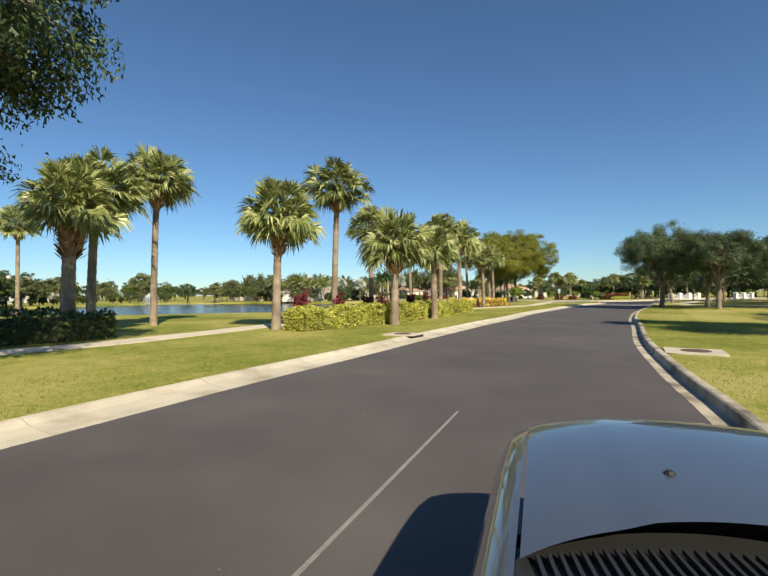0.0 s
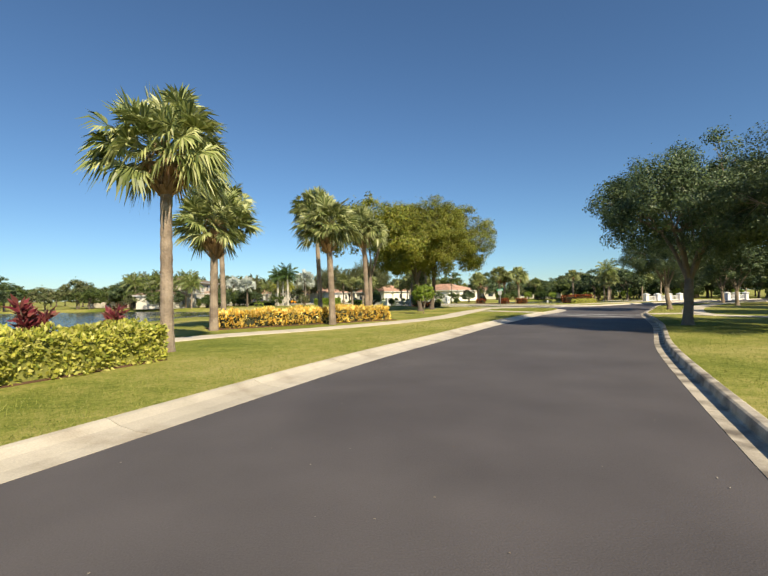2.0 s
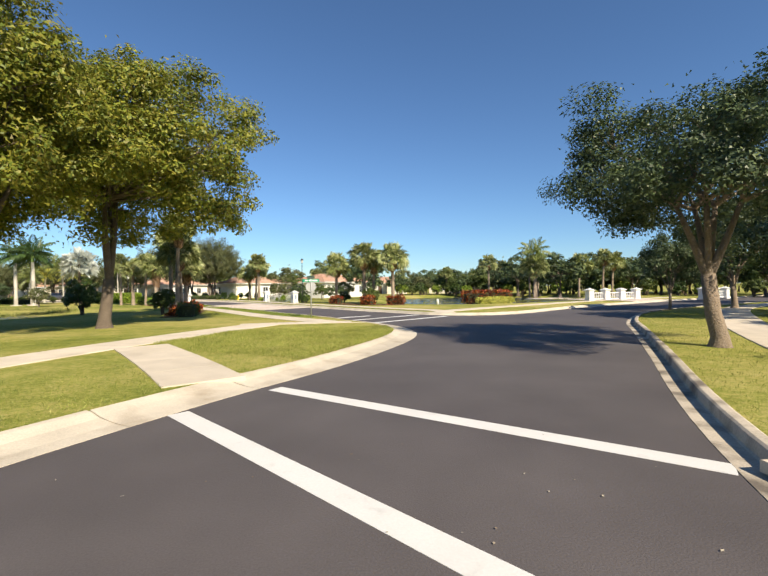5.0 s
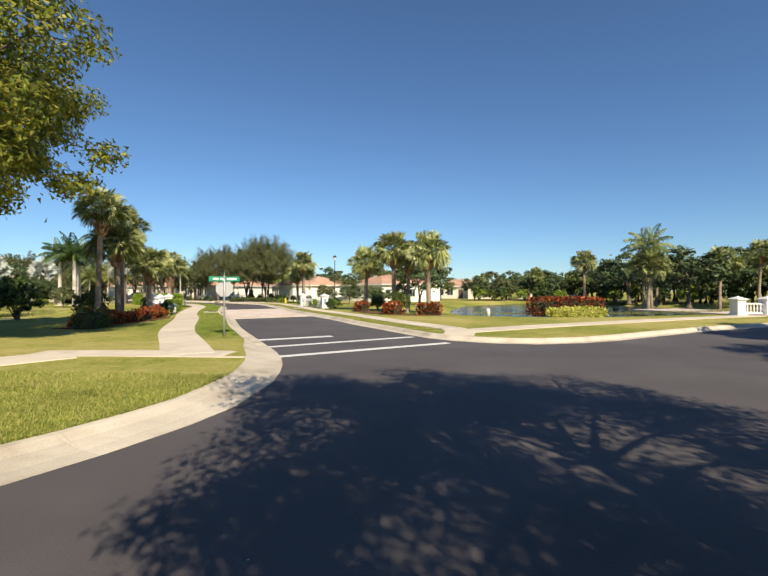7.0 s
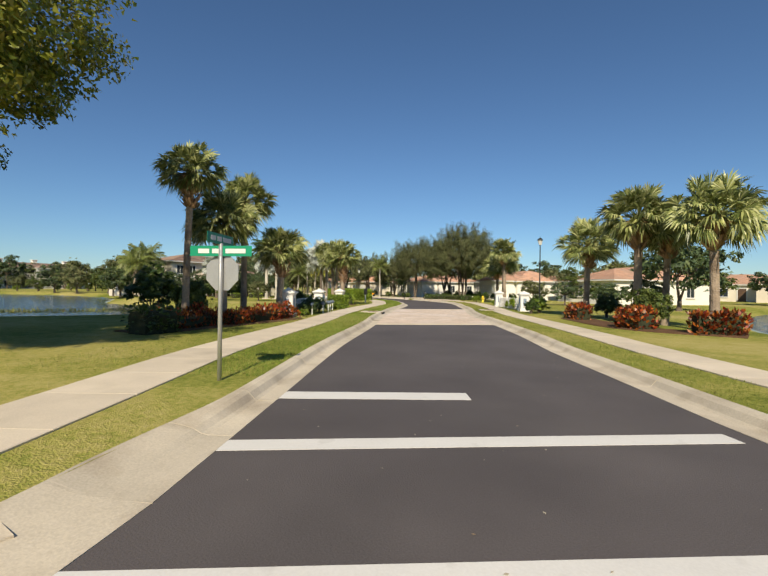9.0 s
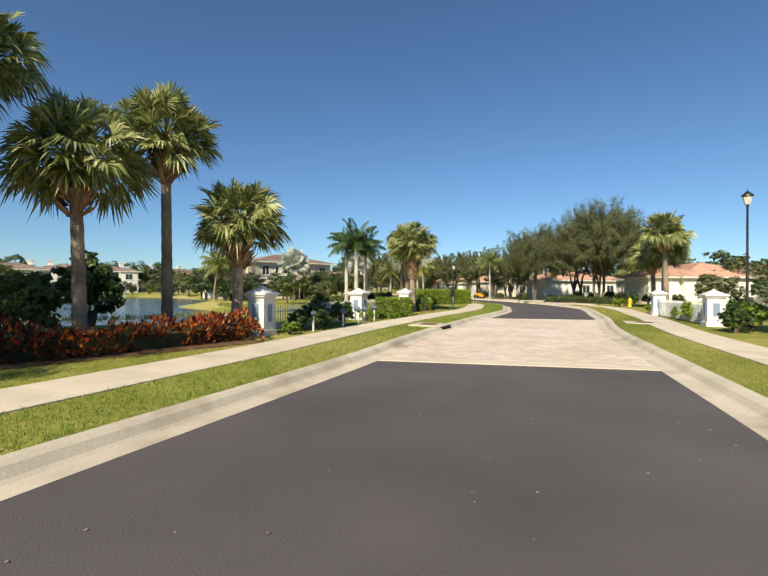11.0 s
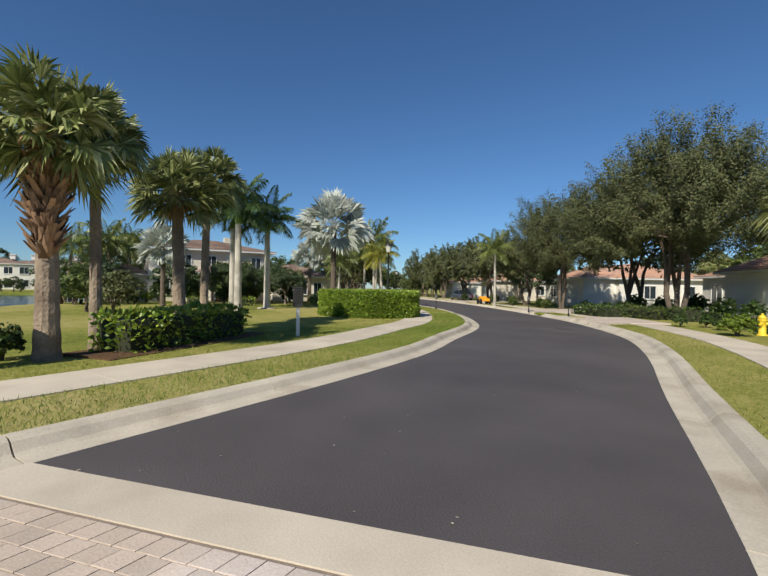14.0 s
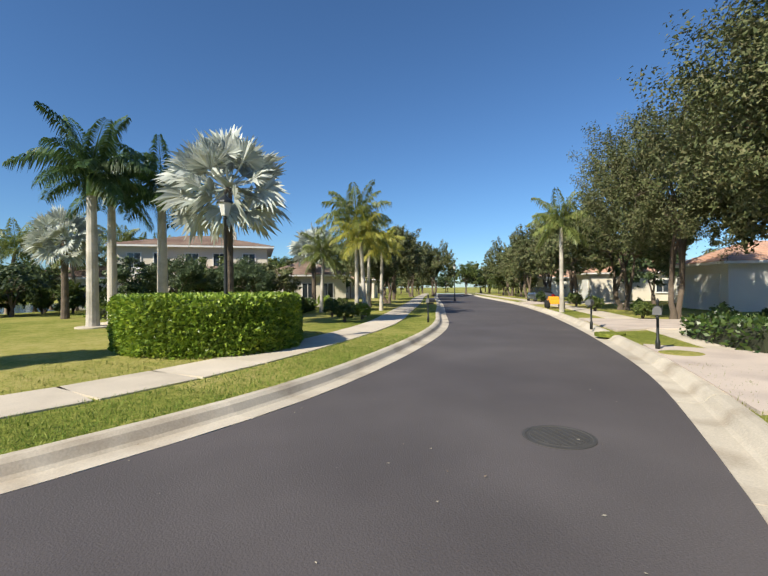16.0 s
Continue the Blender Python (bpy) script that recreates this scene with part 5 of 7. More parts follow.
def manhole(x, y, r, z=0.0, label="round cast iron manhole cover set in the asphalt"):
    t = tagged(new("manhole_cover"), label, "manhole cover", "manhole covers")
    t.matrix_basis = pose(x, y, z)
    bm = bmesh.new()
    lathe(bm, [(r, -0.03), (r, 0.006), (r * 0.9, 0.008), (r * 0.88, 0.003), (r * 0.8, 0.003), (r * 0.78, 0.007), (0.02, 0.007)], 30)
    part("ring", bm, M["iron2"], t)
    for i in range(-3, 4):
        ln = math.sqrt(max(0.01, (r * 0.72) ** 2 - (i * r * 0.2) ** 2)) * 2
        bm = bmesh.new()
        box(bm, 0, i * r * 0.2, 0.009, ln, r * 0.07, 0.006, 0.001)
        part("rib", bm, M["iron2"], t)
    return t


M["iron2"] = mat("worn grey cast iron", (0.07, 0.066, 0.062), 0.7, 0.2, 6, 70, 0.3, metal=0.2)
manhole(14.45, 28.8, 0.37)
manhole(13.3, 125.4, 0.37)
inlet(8.34, 21.3, 65)
inlet(22.74, 103.45, 117)
inlet(14.95, 17.0, -114)
inlet(25.6, 110.6, -61)

# ---- posts and signs ----


def street_sign(x, y, turn):
    """A stop sign seen from behind, with two street name plates on top."""
    t = tagged(new("stop_sign"), "grey back of a stop sign with green name plates", "road sign")
    t.matrix_basis = pose(x, y, GROUND - 0.05, 0, 0, turn)
    bm = bmesh.new()
    lathe(bm, [(0.035, -0.2), (0.035, 2.28), (0.02, 2.3)], 10)
    part("post", bm, M["steel"], t, smooth=True)
    bm = bmesh.new()
    ring = []
    for s in (0.045, 0.052):
        ring.append([bm.verts.new((0.32 * math.cos(math.pi / 8 + k * math.pi / 4), s, 1.82 + 0.32 * math.sin(math.pi / 8 + k * math.pi / 4))) for k in range(8)])
    bm.faces.new(list(reversed(ring[0])))
    bm.faces.new(ring[1])
    for k in range(8):
        bm.faces.new((ring[0][k], ring[0][(k + 1) % 8], ring[1][(k + 1) % 8], ring[1][k]))
    part("plate", bm, M["steel"], t, "bare grey back of the octagonal plate")
    for zz in (1.68, 1.96):
        bm = bmesh.new()
        lathe(bm, [(0.012, 0.0), (0.012, 0.02)], 6)
        bmesh.ops.rotate(bm, verts=bm.verts, matrix=Matrix.Rotation(radians(90), 3, "X"))
        bmesh.ops.translate(bm, verts=bm.verts, vec=(0, 0.045, zz))
        part("bolt", bm, M["steel"], t)
    for zz, rz, ln in ((2.17, 0.0, 1.05), (2.36, 90.0, 0.9)):
        bm = bmesh.new()
        box(bm, 0, 0, 0, ln, 0.006, 0.17, 0.002)
        pl = part("name_plate", bm, M["green_sign"], t, "green street name plate with white bars")
        pl.matrix_basis = pose(0, 0, zz, 0, 0, rz + 8)
        xs = -ln * 0.42
        for w in (0.36, 0.18, 0.2):
            w *= ln
            for sd in (-1, 1):
                bm = bmesh.new()
                box(bm, sd * (xs + w / 2), sd * 0.005, 0, w * 0.9, 0.003, 0.075)
                part("lettering_bar", bm, M["paint"], pl)
            xs += w + 0.03
    return t


street_sign(31.95, 85.45, 22)


def lamp_post(x, y, h, label):
    """A black street lamp with a tapered lantern on a fluted post."""
    t = tagged(new("street_lamp"), label, "street lamp", "street lamps")
    t.matrix_basis = pose(x, y, GROUND - 0.03)
    bm = bmesh.new()
    lathe(bm, [(0.14, 0), (0.14, 0.12), (0.09, 0.2), (0.075, 0.5), (0.055, 0.6), (0.04, h * 0.6), (0.034, h - 0.45), (0.06, h - 0.42), (0.03, h - 0.36)], 14)
    part("post", bm, M["black"], t, smooth=True)
    bm = bmesh.new()
    lathe(bm, [(0.09, h - 0.36), (0.17, h - 0.05), (0.16, h - 0.04)], 6)
    part("lantern", bm, M["lamp_glass"], t, "pale frosted lantern")
    bm = bmesh.new()
    lathe(bm, [(0.2, h - 0.045), (0.19, h), (0.06, h + 0.12), (0.015, h + 0.16), (0.012, h + 0.24)], 12)
    part("cap", bm, M["black"], t)
    return t


M["lamp_glass"] = mat("frosted lamp glass", (0.62, 0.61, 0.56), 0.35, 0.05, 3, 20, 0.0)
lamp_post(29.5, 112.6, 5.1, "tall black street lamp with a lantern behind a white pillar")
lamp_post(5.9, 121.6, 3.65, "black street lamp rising out of the clipped hedge")
lamp_post(-25.5, 142.6, 3.8, "black street lamp on the verge further on")

M["blue_panel"] = mat("blue-grey inset panel", (0.2, 0.27, 0.36), 0.6, 0.08, 2, 30, 0.1)


def pillar(x, y, turn, h=1.45, w=0.58, panel=True, label="white square gate pillar with a pyramid cap and blue panel", group="white pillars"):
    """A white masonry pillar with plinth, cornice and pyramid cap."""
    t = tagged(new("pillar"), label, "pillar", group)
    t.matrix_basis = pose(x, y, GROUND - 0.03, 0, 0, turn)
    k = h / 1.45
    bm = bmesh.new()
    box(bm, 0, 0, 0.09 * k, w * 1.16, w * 1.16, 0.2 * k, 0.012)
    part("plinth", bm, M["white"], t)
    bm = bmesh.new()
    box(bm, 0, 0, 0.65 * k, w, w, 0.95 * k, 0.01)
    part("shaft", bm, M["white"], t)
    bm = bmesh.new()
    for z, s, hh in ((1.13, 1.08, 0.05), (1.18, 1.24, 0.06), (1.23, 1.38, 0.05)):
        box(bm, 0, 0, z * k, w * s, w * s, hh * k, 0.008)
    part("cornice", bm, M["white"], t)
    bm = bmesh.new()
    b = [bm.verts.new((sx * w * 0.64, sy * w * 0.64, 1.255 * k)) for sx, sy in ((-1, -1), (1, -1), (1, 1), (-1, 1))]
    c = [bm.verts.new((sx * w * 0.12, sy * w * 0.12, 1.42 * k)) for sx, sy in ((-1, -1), (1, -1), (1, 1), (-1, 1))]
    bm.faces.new(list(reversed(b)))
    bm.faces.new(c)
    for i in range(4):
        bm.faces.new((b[i], b[(i + 1) % 4], c[(i + 1) % 4], c[i]))
    box(bm, 0, 0, 1.44 * k, w * 0.2, w * 0.2, 0.05 * k, 0.006)
    part("cap", bm, M["white"], t)
    if panel:
        for s, a in ((-1, 0), (1, 0), (-1, 90), (1, 90)):
            bm = bmesh.new()
            box(bm, 0, s * (w / 2 + 0.004), 0.68 * k, w * 0.38, 0.016, 0.5 * k, 0.004)
            bmesh.ops.rotate(bm, verts=bm.verts, matrix=Matrix.Rotation(radians(a), 3, "Z"))
            part("panel", bm, M["blue_panel"], t, "blue-grey inset panel")
    return t


pillar(21.45, 96.45, 32, 1.5)
pillar(17.7, 102.6, 28)
pillar(15.05, 107.7, 28)
pillar(28.65, 111.8, 32)
pillar(24.5, 118.0, 32)


def picket_fence(a, b, label="white picket fence between the pillars", h=0.85):
    """Posts, rails and separate pickets between two points."""
    a, b = Vector(a), Vector(b)
    t = tagged(new("fence"), label, "fence", "picket fences")
    ang = math.atan2(b.y - a.y, b.x - a.x)
    t.matrix_basis = pose(a.x, a.y, GROUND - 0.02, 0, 0, math.degrees(ang))
    ln = (b - a).length
    for z in (0.2, h - 0.16):
        bm = bmesh.new()
        box(bm, ln / 2, 0, z, ln, 0.03, 0.035, 0.004)
        part("rail", bm, M["white"], t)
    v, f = [], []
    for z0, z1, w in ((0.05, h, 0.022),):
        v = [(-w / 2, -0.012, z0), (w / 2, -0.012, z0), (w / 2, 0.012, z0), (-w / 2, 0.012, z0), (-w / 2, -0.012, z1), (w / 2, -0.012, z1), (w / 2, 0.012, z1), (-w / 2, 0.012, z1), (0, -0.012, z1 + 0.05), (0, 0.012, z1 + 0.05)]
        f = [(0, 1, 5, 8, 4), (2, 3, 7, 9, 6), (1, 2, 6, 5), (3, 0, 4, 7), (4, 8, 9, 7), (8, 5, 6, 9)]
    me = mesh_of("picket", v, f, M["white"])
    n = int(ln / 0.14)
    for i in range(n):
        linked("picket", me, t, Matrix.Translation(((i + 0.5) * ln / n, 0.03, 0)))
    return t


picket_fence((21.2, 96.9), (17.9, 102.2))
picket_fence((17.5, 103.0), (15.25, 107.3))
picket_fence((28.4, 112.2), (24.7, 117.6))


def balustrade(a, b, n, label="white balustrade of pillars and turned rails at an entrance"):
    """Pillars joined by a low rail on small balusters."""
    a, b = Vector(a), Vector(b)
    ang = math.degrees(math.atan2(b.y - a.y, b.x - a.x))
    for i in range(n):
        p = a.lerp(b, i / (n - 1))
        pillar(p.x, p.y, ang, 1.35, 0.62, False, "white square pillar with a flat cap in a balustrade", "balustrade pillars")
    for i in range(n - 1):
        p, q = a.lerp(b, i / (n - 1)), a.lerp(b, (i + 1) / (n - 1))
        t = tagged(new("railing"), label, "railing", "balustrade railings")
        t.matrix_basis = pose(p.x, p.y, GROUND, 0, 0, ang)
        ln = (q - p).length
        for z in (0.15, 0.8):
            bm = bmesh.new()
            box(bm, ln / 2, 0, z, ln - 0.6, 0.16, 0.1, 0.01)
            part("rail", bm, M["white"], t)
        k = max(3, int((ln - 0.7) / 0.22))
        bm = bmesh.new()
        lathe(bm, [(0.05, 0.2), (0.035, 0.3), (0.06, 0.42), (0.035, 0.62), (0.05, 0.75)], 8)
        me = bpy.data.meshes.new("baluster")
        bm.to_mesh(me)
        bm.free()
        me.materials.append(M["white"])
        for j in range(k):
            linked("baluster", me, t, Matrix.Translation((0.35 + (j + 0.5) * (ln - 0.7) / k, 0, 0)))


balustrade((60.0, 102.9), (66.4, 104.4), 4)
balustrade((72.5, 102.2), (76.5, 103.6), 3)

M["yellow"] = mat("yellow hydrant paint", (0.75, 0.55, 0.04), 0.5, 0.1, 5, 40, 0.05)


def hydrant(x, y):
    t = tagged(new("fire_hydrant"), "yellow fire hydrant standing on the lawn", "fire hydrant")
    t.matrix_basis = pose(x, y, GROUND - 0.02)
    bm = bmesh.new()
    lathe(bm, [(0.17, 0), (0.17, 0.05), (0.11, 0.07), (0.105, 0.5), (0.14, 0.53), (0.14, 0.57)], 14)
    part("barrel", bm, M["yellow"], t, smooth=True)
    bm = bmesh.new()
    lathe(bm, [(0.13, 0.57), (0.12, 0.65), (0.07, 0.71), (0.03, 0.73), (0.03, 0.78)], 14)
    part("bonnet", bm, M["yellow"], t, smooth=True)
    for a in (0, 120, 240):
        bm = bmesh.new()
        lathe(bm, [(0.055, 0.08), (0.055, 0.16), (0.065, 0.165), (0.065, 0.19), (0.02, 0.2)], 10)
        bmesh.ops.rotate(bm, verts=bm.verts, matrix=Matrix.Rotation(radians(90), 3, "X"))
        bmesh.ops.translate(bm, verts=bm.verts, vec=(0, 0, 0.42))
        bmesh.ops.rotate(bm, verts=bm.verts, matrix=Matrix.Rotation(radians(a), 3, "Z"))
        part("nozzle", bm, M["yellow"], t)
    return t


hydrant(18.6, 128.7)


def dark_box_post(x, y, turn):
    """A white post with a black box on it."""
    t = tagged(new("box_post"), "black box on a white post beside the footpath", "utility post")
    t.matrix_basis = pose(x, y, GROUND - 0.02, 0, 0, turn)
    bm = bmesh.new()
    box(bm, 0, 0, 0.45, 0.09, 0.09, 0.95, 0.006)
    part("post", bm, M["white"], t)
    bm = bmesh.new()
    box(bm, 0, 0, 1.14, 0.27, 0.2, 0.56, 0.015)
    part("housing", bm, M["black"], t, "black metal box")
    bm = bmesh.new()
    box(bm, 0, -0.105, 1.16, 0.19, 0.012, 0.4, 0.004)
    part("door", bm, M["dark"], t)
    bm = bmesh.new()
    box(bm, 0, 0, 1.435, 0.31, 0.24, 0.03, 0.006)
    part("lid", bm, M["black"], t)
    return t


dark_box_post(12.45, 114.45, 60)


M["greybox"] = mat("dark grey enamel", (0.12, 0.12, 0.12), 0.5, 0.1, 3, 40, 0.05)


def mailbox(x, y, turn, label="black mailbox on a scrolled black post beside a driveway"):
    t = tagged(new("mailbox"), label, "mailbox", "mailboxes")
    t.matrix_basis = pose(x, y, GROUND - 0.03, 0, 0, turn)
    bm = bmesh.new()
    lathe(bm, [(0.05, 0), (0.05, 0.25), (0.03, 0.29), (0.026, 1.1), (0.04, 1.13), (0.01, 1.2)], 10)
    part("post", bm, M["black"], t, smooth=True)
    bm = bmesh.new()
    n = 8
    prof = [(-0.085, 0), (0.085, 0)] + [(0.085 * math.cos(math.pi * k / n), 0.1 + 0.085 * math.sin(math.pi * k / n)) for k in range(n + 1)]
    rings = [[bm.verts.new((px, yy, 0.85 + pz)) for px, pz in prof] for yy in (-0.42, 0.05)]
    for i in range(len(prof)):
        j = (i + 1) % len(prof)
        bm.faces.new((rings[0][i], rings[0][j], rings[1][j], rings[1][i]))
    bm.faces.new(list(reversed(rings[0])))
    bm.faces.new(rings[1])
    part("box", bm, M["greybox"], t, "dark grey metal box")
    bm = bmesh.new()
    box(bm, 0.092, -0.2, 0.99, 0.012, 0.03, 0.16)
    part("flag", bm, M["black"], t)
    bm = bmesh.new()
    box(bm, 0, -0.17, 0.81, 0.05, 0.5, 0.05, 0.006)
    part("arm", bm, M["black"], t)
    return t


mailbox(9.6, 130.9, 40)
mailbox(4.9, 133.3, 35)
mailbox(0.2, 129.2, 215, "black mailbox on a black post by the footpath")

# little white irrigation marker by the pond
mk = tagged(new("marker_post"), "small white marker post on the pond bank", "marker post")
mk.matrix_basis = pose(43.0, 100.2, GROUND - 0.03)
bm = bmesh.new()
lathe(bm, [(0.12, 0), (0.12, 0.4), (0.1, 0.5), (0.03, 0.55)], 12)
part("cap", bm, M["white"], mk, smooth=True)


# ---- houses ----


def hip_roof(parent, x0, y0, x1, y1, z, rise, over=0.45, material=None):
    """A hipped roof with eaves, as sloped slabs of tile courses over a box."""
    x0, y0, x1, y1 = x0 - over, y0 - over, x1 + over, y1 + over
    w, d = x1 - x0, y1 - y0
    if w >= d:
        r0, r1 = (x0 + d / 2, (y0 + y1) / 2), (x1 - d / 2, (y0 + y1) / 2)
    else:
        r0, r1 = ((x0 + x1) / 2, y0 + w / 2), ((x0 + x1) / 2, y1 - w / 2)
    c = [(x0, y0, z), (x1, y0, z), (x1, y1, z), (x0, y1, z)]
    a, b = (*r0, z + rise), (*r1, z + rise)
    planes = [(c[0], c[1], b, a), (c[1], c[2], b, b), (c[2], c[3], a, b), (c[3], c[0], a, a)] if w >= d else [(c[0], c[1], a, a), (c[1], c[2], b, a), (c[2], c[3], b, b), (c[3], c[0], a, b)]
    verts, faces = [], []
    for p, q, r, s in planes:
        p, q, r, s = Vector(p), Vector(q), Vector(r), Vector(s)
        n = max(3, int((s - p).length / 0.42))
        for k in range(n):
            u, v = k / n, (k + 1) / n
            lift = Vector((0, 0, 0.05))
            i = len(verts)
            verts.extend([p.lerp(s, u) + lift, q.lerp(r, u) + lift, q.lerp(r, v), p.lerp(s, v), p.lerp(s, u), q.lerp(r, u)])
            faces.extend([(i, i + 1, i + 2, i + 3), (i + 4, i + 5, i + 1, i)])
    bm = bmesh.new()
    vs = [bm.verts.new(v) for v in verts]
    for f in faces:
        bm.faces.new([vs[i] for i in f])
    bmesh.ops.remove_doubles(bm, verts=bm.verts, dist=0.002)
    part("roof", bm, material or M["tile"], parent, "hipped roof of terracotta tiles in courses")
    bm = bmesh.new()
    box(bm, (x0 + x1) / 2, (y0 + y1) / 2, z - 0.07, w - 0.02, d - 0.02, 0.14)
    part("fascia", bm, M["white"], parent, "white board under the roof edge")


def window(parent, x, y, z, w, h, turn, bars=2):
    """A window with white frame, sill and panes, standing proud of a wall; turn 0 faces -y."""
    mx = pose(x, y, z, 0, 0, turn)
    fr = new("window")
    fr.parent = parent
    fr.matrix_basis = mx
    bm = bmesh.new()
    for sx, sz, bw, bh in ((0, h / 2, w + 0.12, 0.07), (0, -h / 2, w + 0.12, 0.07), (-w / 2, 0, 0.07, h), (w / 2, 0, 0.07, h)):
        box(bm, sx, -0.03, sz, bw, 0.08, bh, 0.004)
    for k in range(1, bars):
        box(bm, -w / 2 + w * k / bars, -0.025, 0, 0.04, 0.05, h)
    part("frame", bm, M["white"], fr)
    for k in range(bars):
        bm = bmesh.new()
        box(bm, -w / 2 + w * (k + 0.5) / bars, -0.012, 0, w / bars - 0.05, 0.015, h - 0.07)
        part("pane", bm, M["glass"], fr)
    bm = bmesh.new()
    box(bm, 0, -0.06, -h / 2 - 0.06, w + 0.2, 0.14, 0.05, 0.005)
    part("sill", bm, M["white"], fr)


def wall_box(parent, x0, y0, x1, y1, z0, z1, material):
    bm = bmesh.new()
    box(bm, (x0 + x1) / 2, (y0 + y1) / 2, (z0 + z1) / 2, x1 - x0, y1 - y0, z1 - z0, 0.01)
    part("wall", bm, material, parent)


def garage_door(parent, x, y, w, h, turn=0):
    g = new("garage_door")
    g.parent = parent
    g.matrix_basis = pose(x, y, 0, 0, 0, turn)
    for k in range(4):
        bm = bmesh.new()
        box(bm, 0, -0.02, h * (k + 0.5) / 4, w, 0.05, h / 4 - 0.02, 0.006)
        part("panel", bm, M["white"], g)


def front_door(parent, x, y, w, h, turn=0):
    g = new("door")
    g.parent = parent
    g.matrix_basis = pose(x, y, 0, 0, 0, turn)
    bm = bmesh.new()
    box(bm, 0, -0.02, h / 2, w, 0.05, h, 0.006)
    part("leaf", bm, M["darkwood"], g)
    for sx, sz, bw, bh in ((0, h + 0.06, w + 0.3, 0.12), (-w / 2 - 0.08, h / 2, 0.14, h), (w / 2 + 0.08, h / 2, 0.14, h)):
        bm = bmesh.new()
        box(bm, sx, -0.04, sz, bw, 0.1, bh, 0.005)
        part("surround", bm, M["white"], g)


M["darkwood"] = mat("dark door wood", (0.09, 0.05, 0.03), 0.5, 0.2, 2, 30, 0.2)
M["screen"] = mat("dark insect screen", (0.035, 0.035, 0.035), 0.8, 0.1, 4, 60, 0.0)


def bungalow(x, y, turn, w, d, label, wall="stucco2", h=2.75, rise=1.7, garage=True, wing=True):
    """A single-storey villa: front towards its own -y."""
    t = tagged(new("house"), label, "house", "villas")
    t.matrix_basis = pose(x, y, GROUND - 0.05, 0, 0, turn)
    wall_box(t, -w / 2, 0, w / 2, d, 0, h, M[wall])
    hip_roof(t, -w / 2, 0, w / 2, d, h, rise)
    if wing:
        wall_box(t, w * 0.12, -3.2, w * 0.46, 0.2, 0, h - 0.02, M[wall])
        hip_roof(t, w * 0.12, -3.2, w * 0.46, 2.5, h + 0.02, rise * 0.75)
        if garage:
            garage_door(t, w * 0.29, -3.21, w * 0.24, 2.15)
        else:
            window(t, w * 0.29, -3.2, 1.5, 1.5, 1.3, 0)
    front_door(t, -w * 0.02, -0.01, 1.0, 2.1)
    for k in (-0.36, -0.2):
        window(t, w * k, 0, 1.45, 1.3, 1.35, 0)
    for sg, tn in ((-1, -90), (1, 90)):
        for k in (0.3, 0.7):
            window(t, sg * w / 2, d * k, 1.45, 1.2, 1.2, tn)
    return t


V1 = "single-storey villa with pale walls and a terracotta hipped roof"
bungalow(13.5, 145.2, -39, 13, 10, V1)
bungalow(28.8, 138.6, -37, 13, 10, V1, "stucco2")
bungalow(-4.5, 152.2, -25, 14, 10, V1, "stucco2")
bungalow(-22, 158.5, -23, 14, 10, V1, "stucco")
bungalow(-40, 166.5, -23, 14, 10, V1, "stucco2")
bungalow(45, 168, -8, 13, 9, "villa with dark screened porches beyond the pond", "stucco", garage=False)
bungalow(63, 164, -20, 13, 9, "villa with dark screened porches beyond the pond", "stucco", garage=False)
bungalow(-42, 134.5, 158, 12, 9, V1, "stucco")
bungalow(13, 160, 10, 12, 9, V1, "stucco")


M["tile_brown"] = mat("brown roof tile", (0.33, 0.24, 0.19), 0.85, 0.2, 1.5, 12, 0.5, island=0.16, second=(0.24, 0.16, 0.13), second_scale=0.6, distance=0.03)


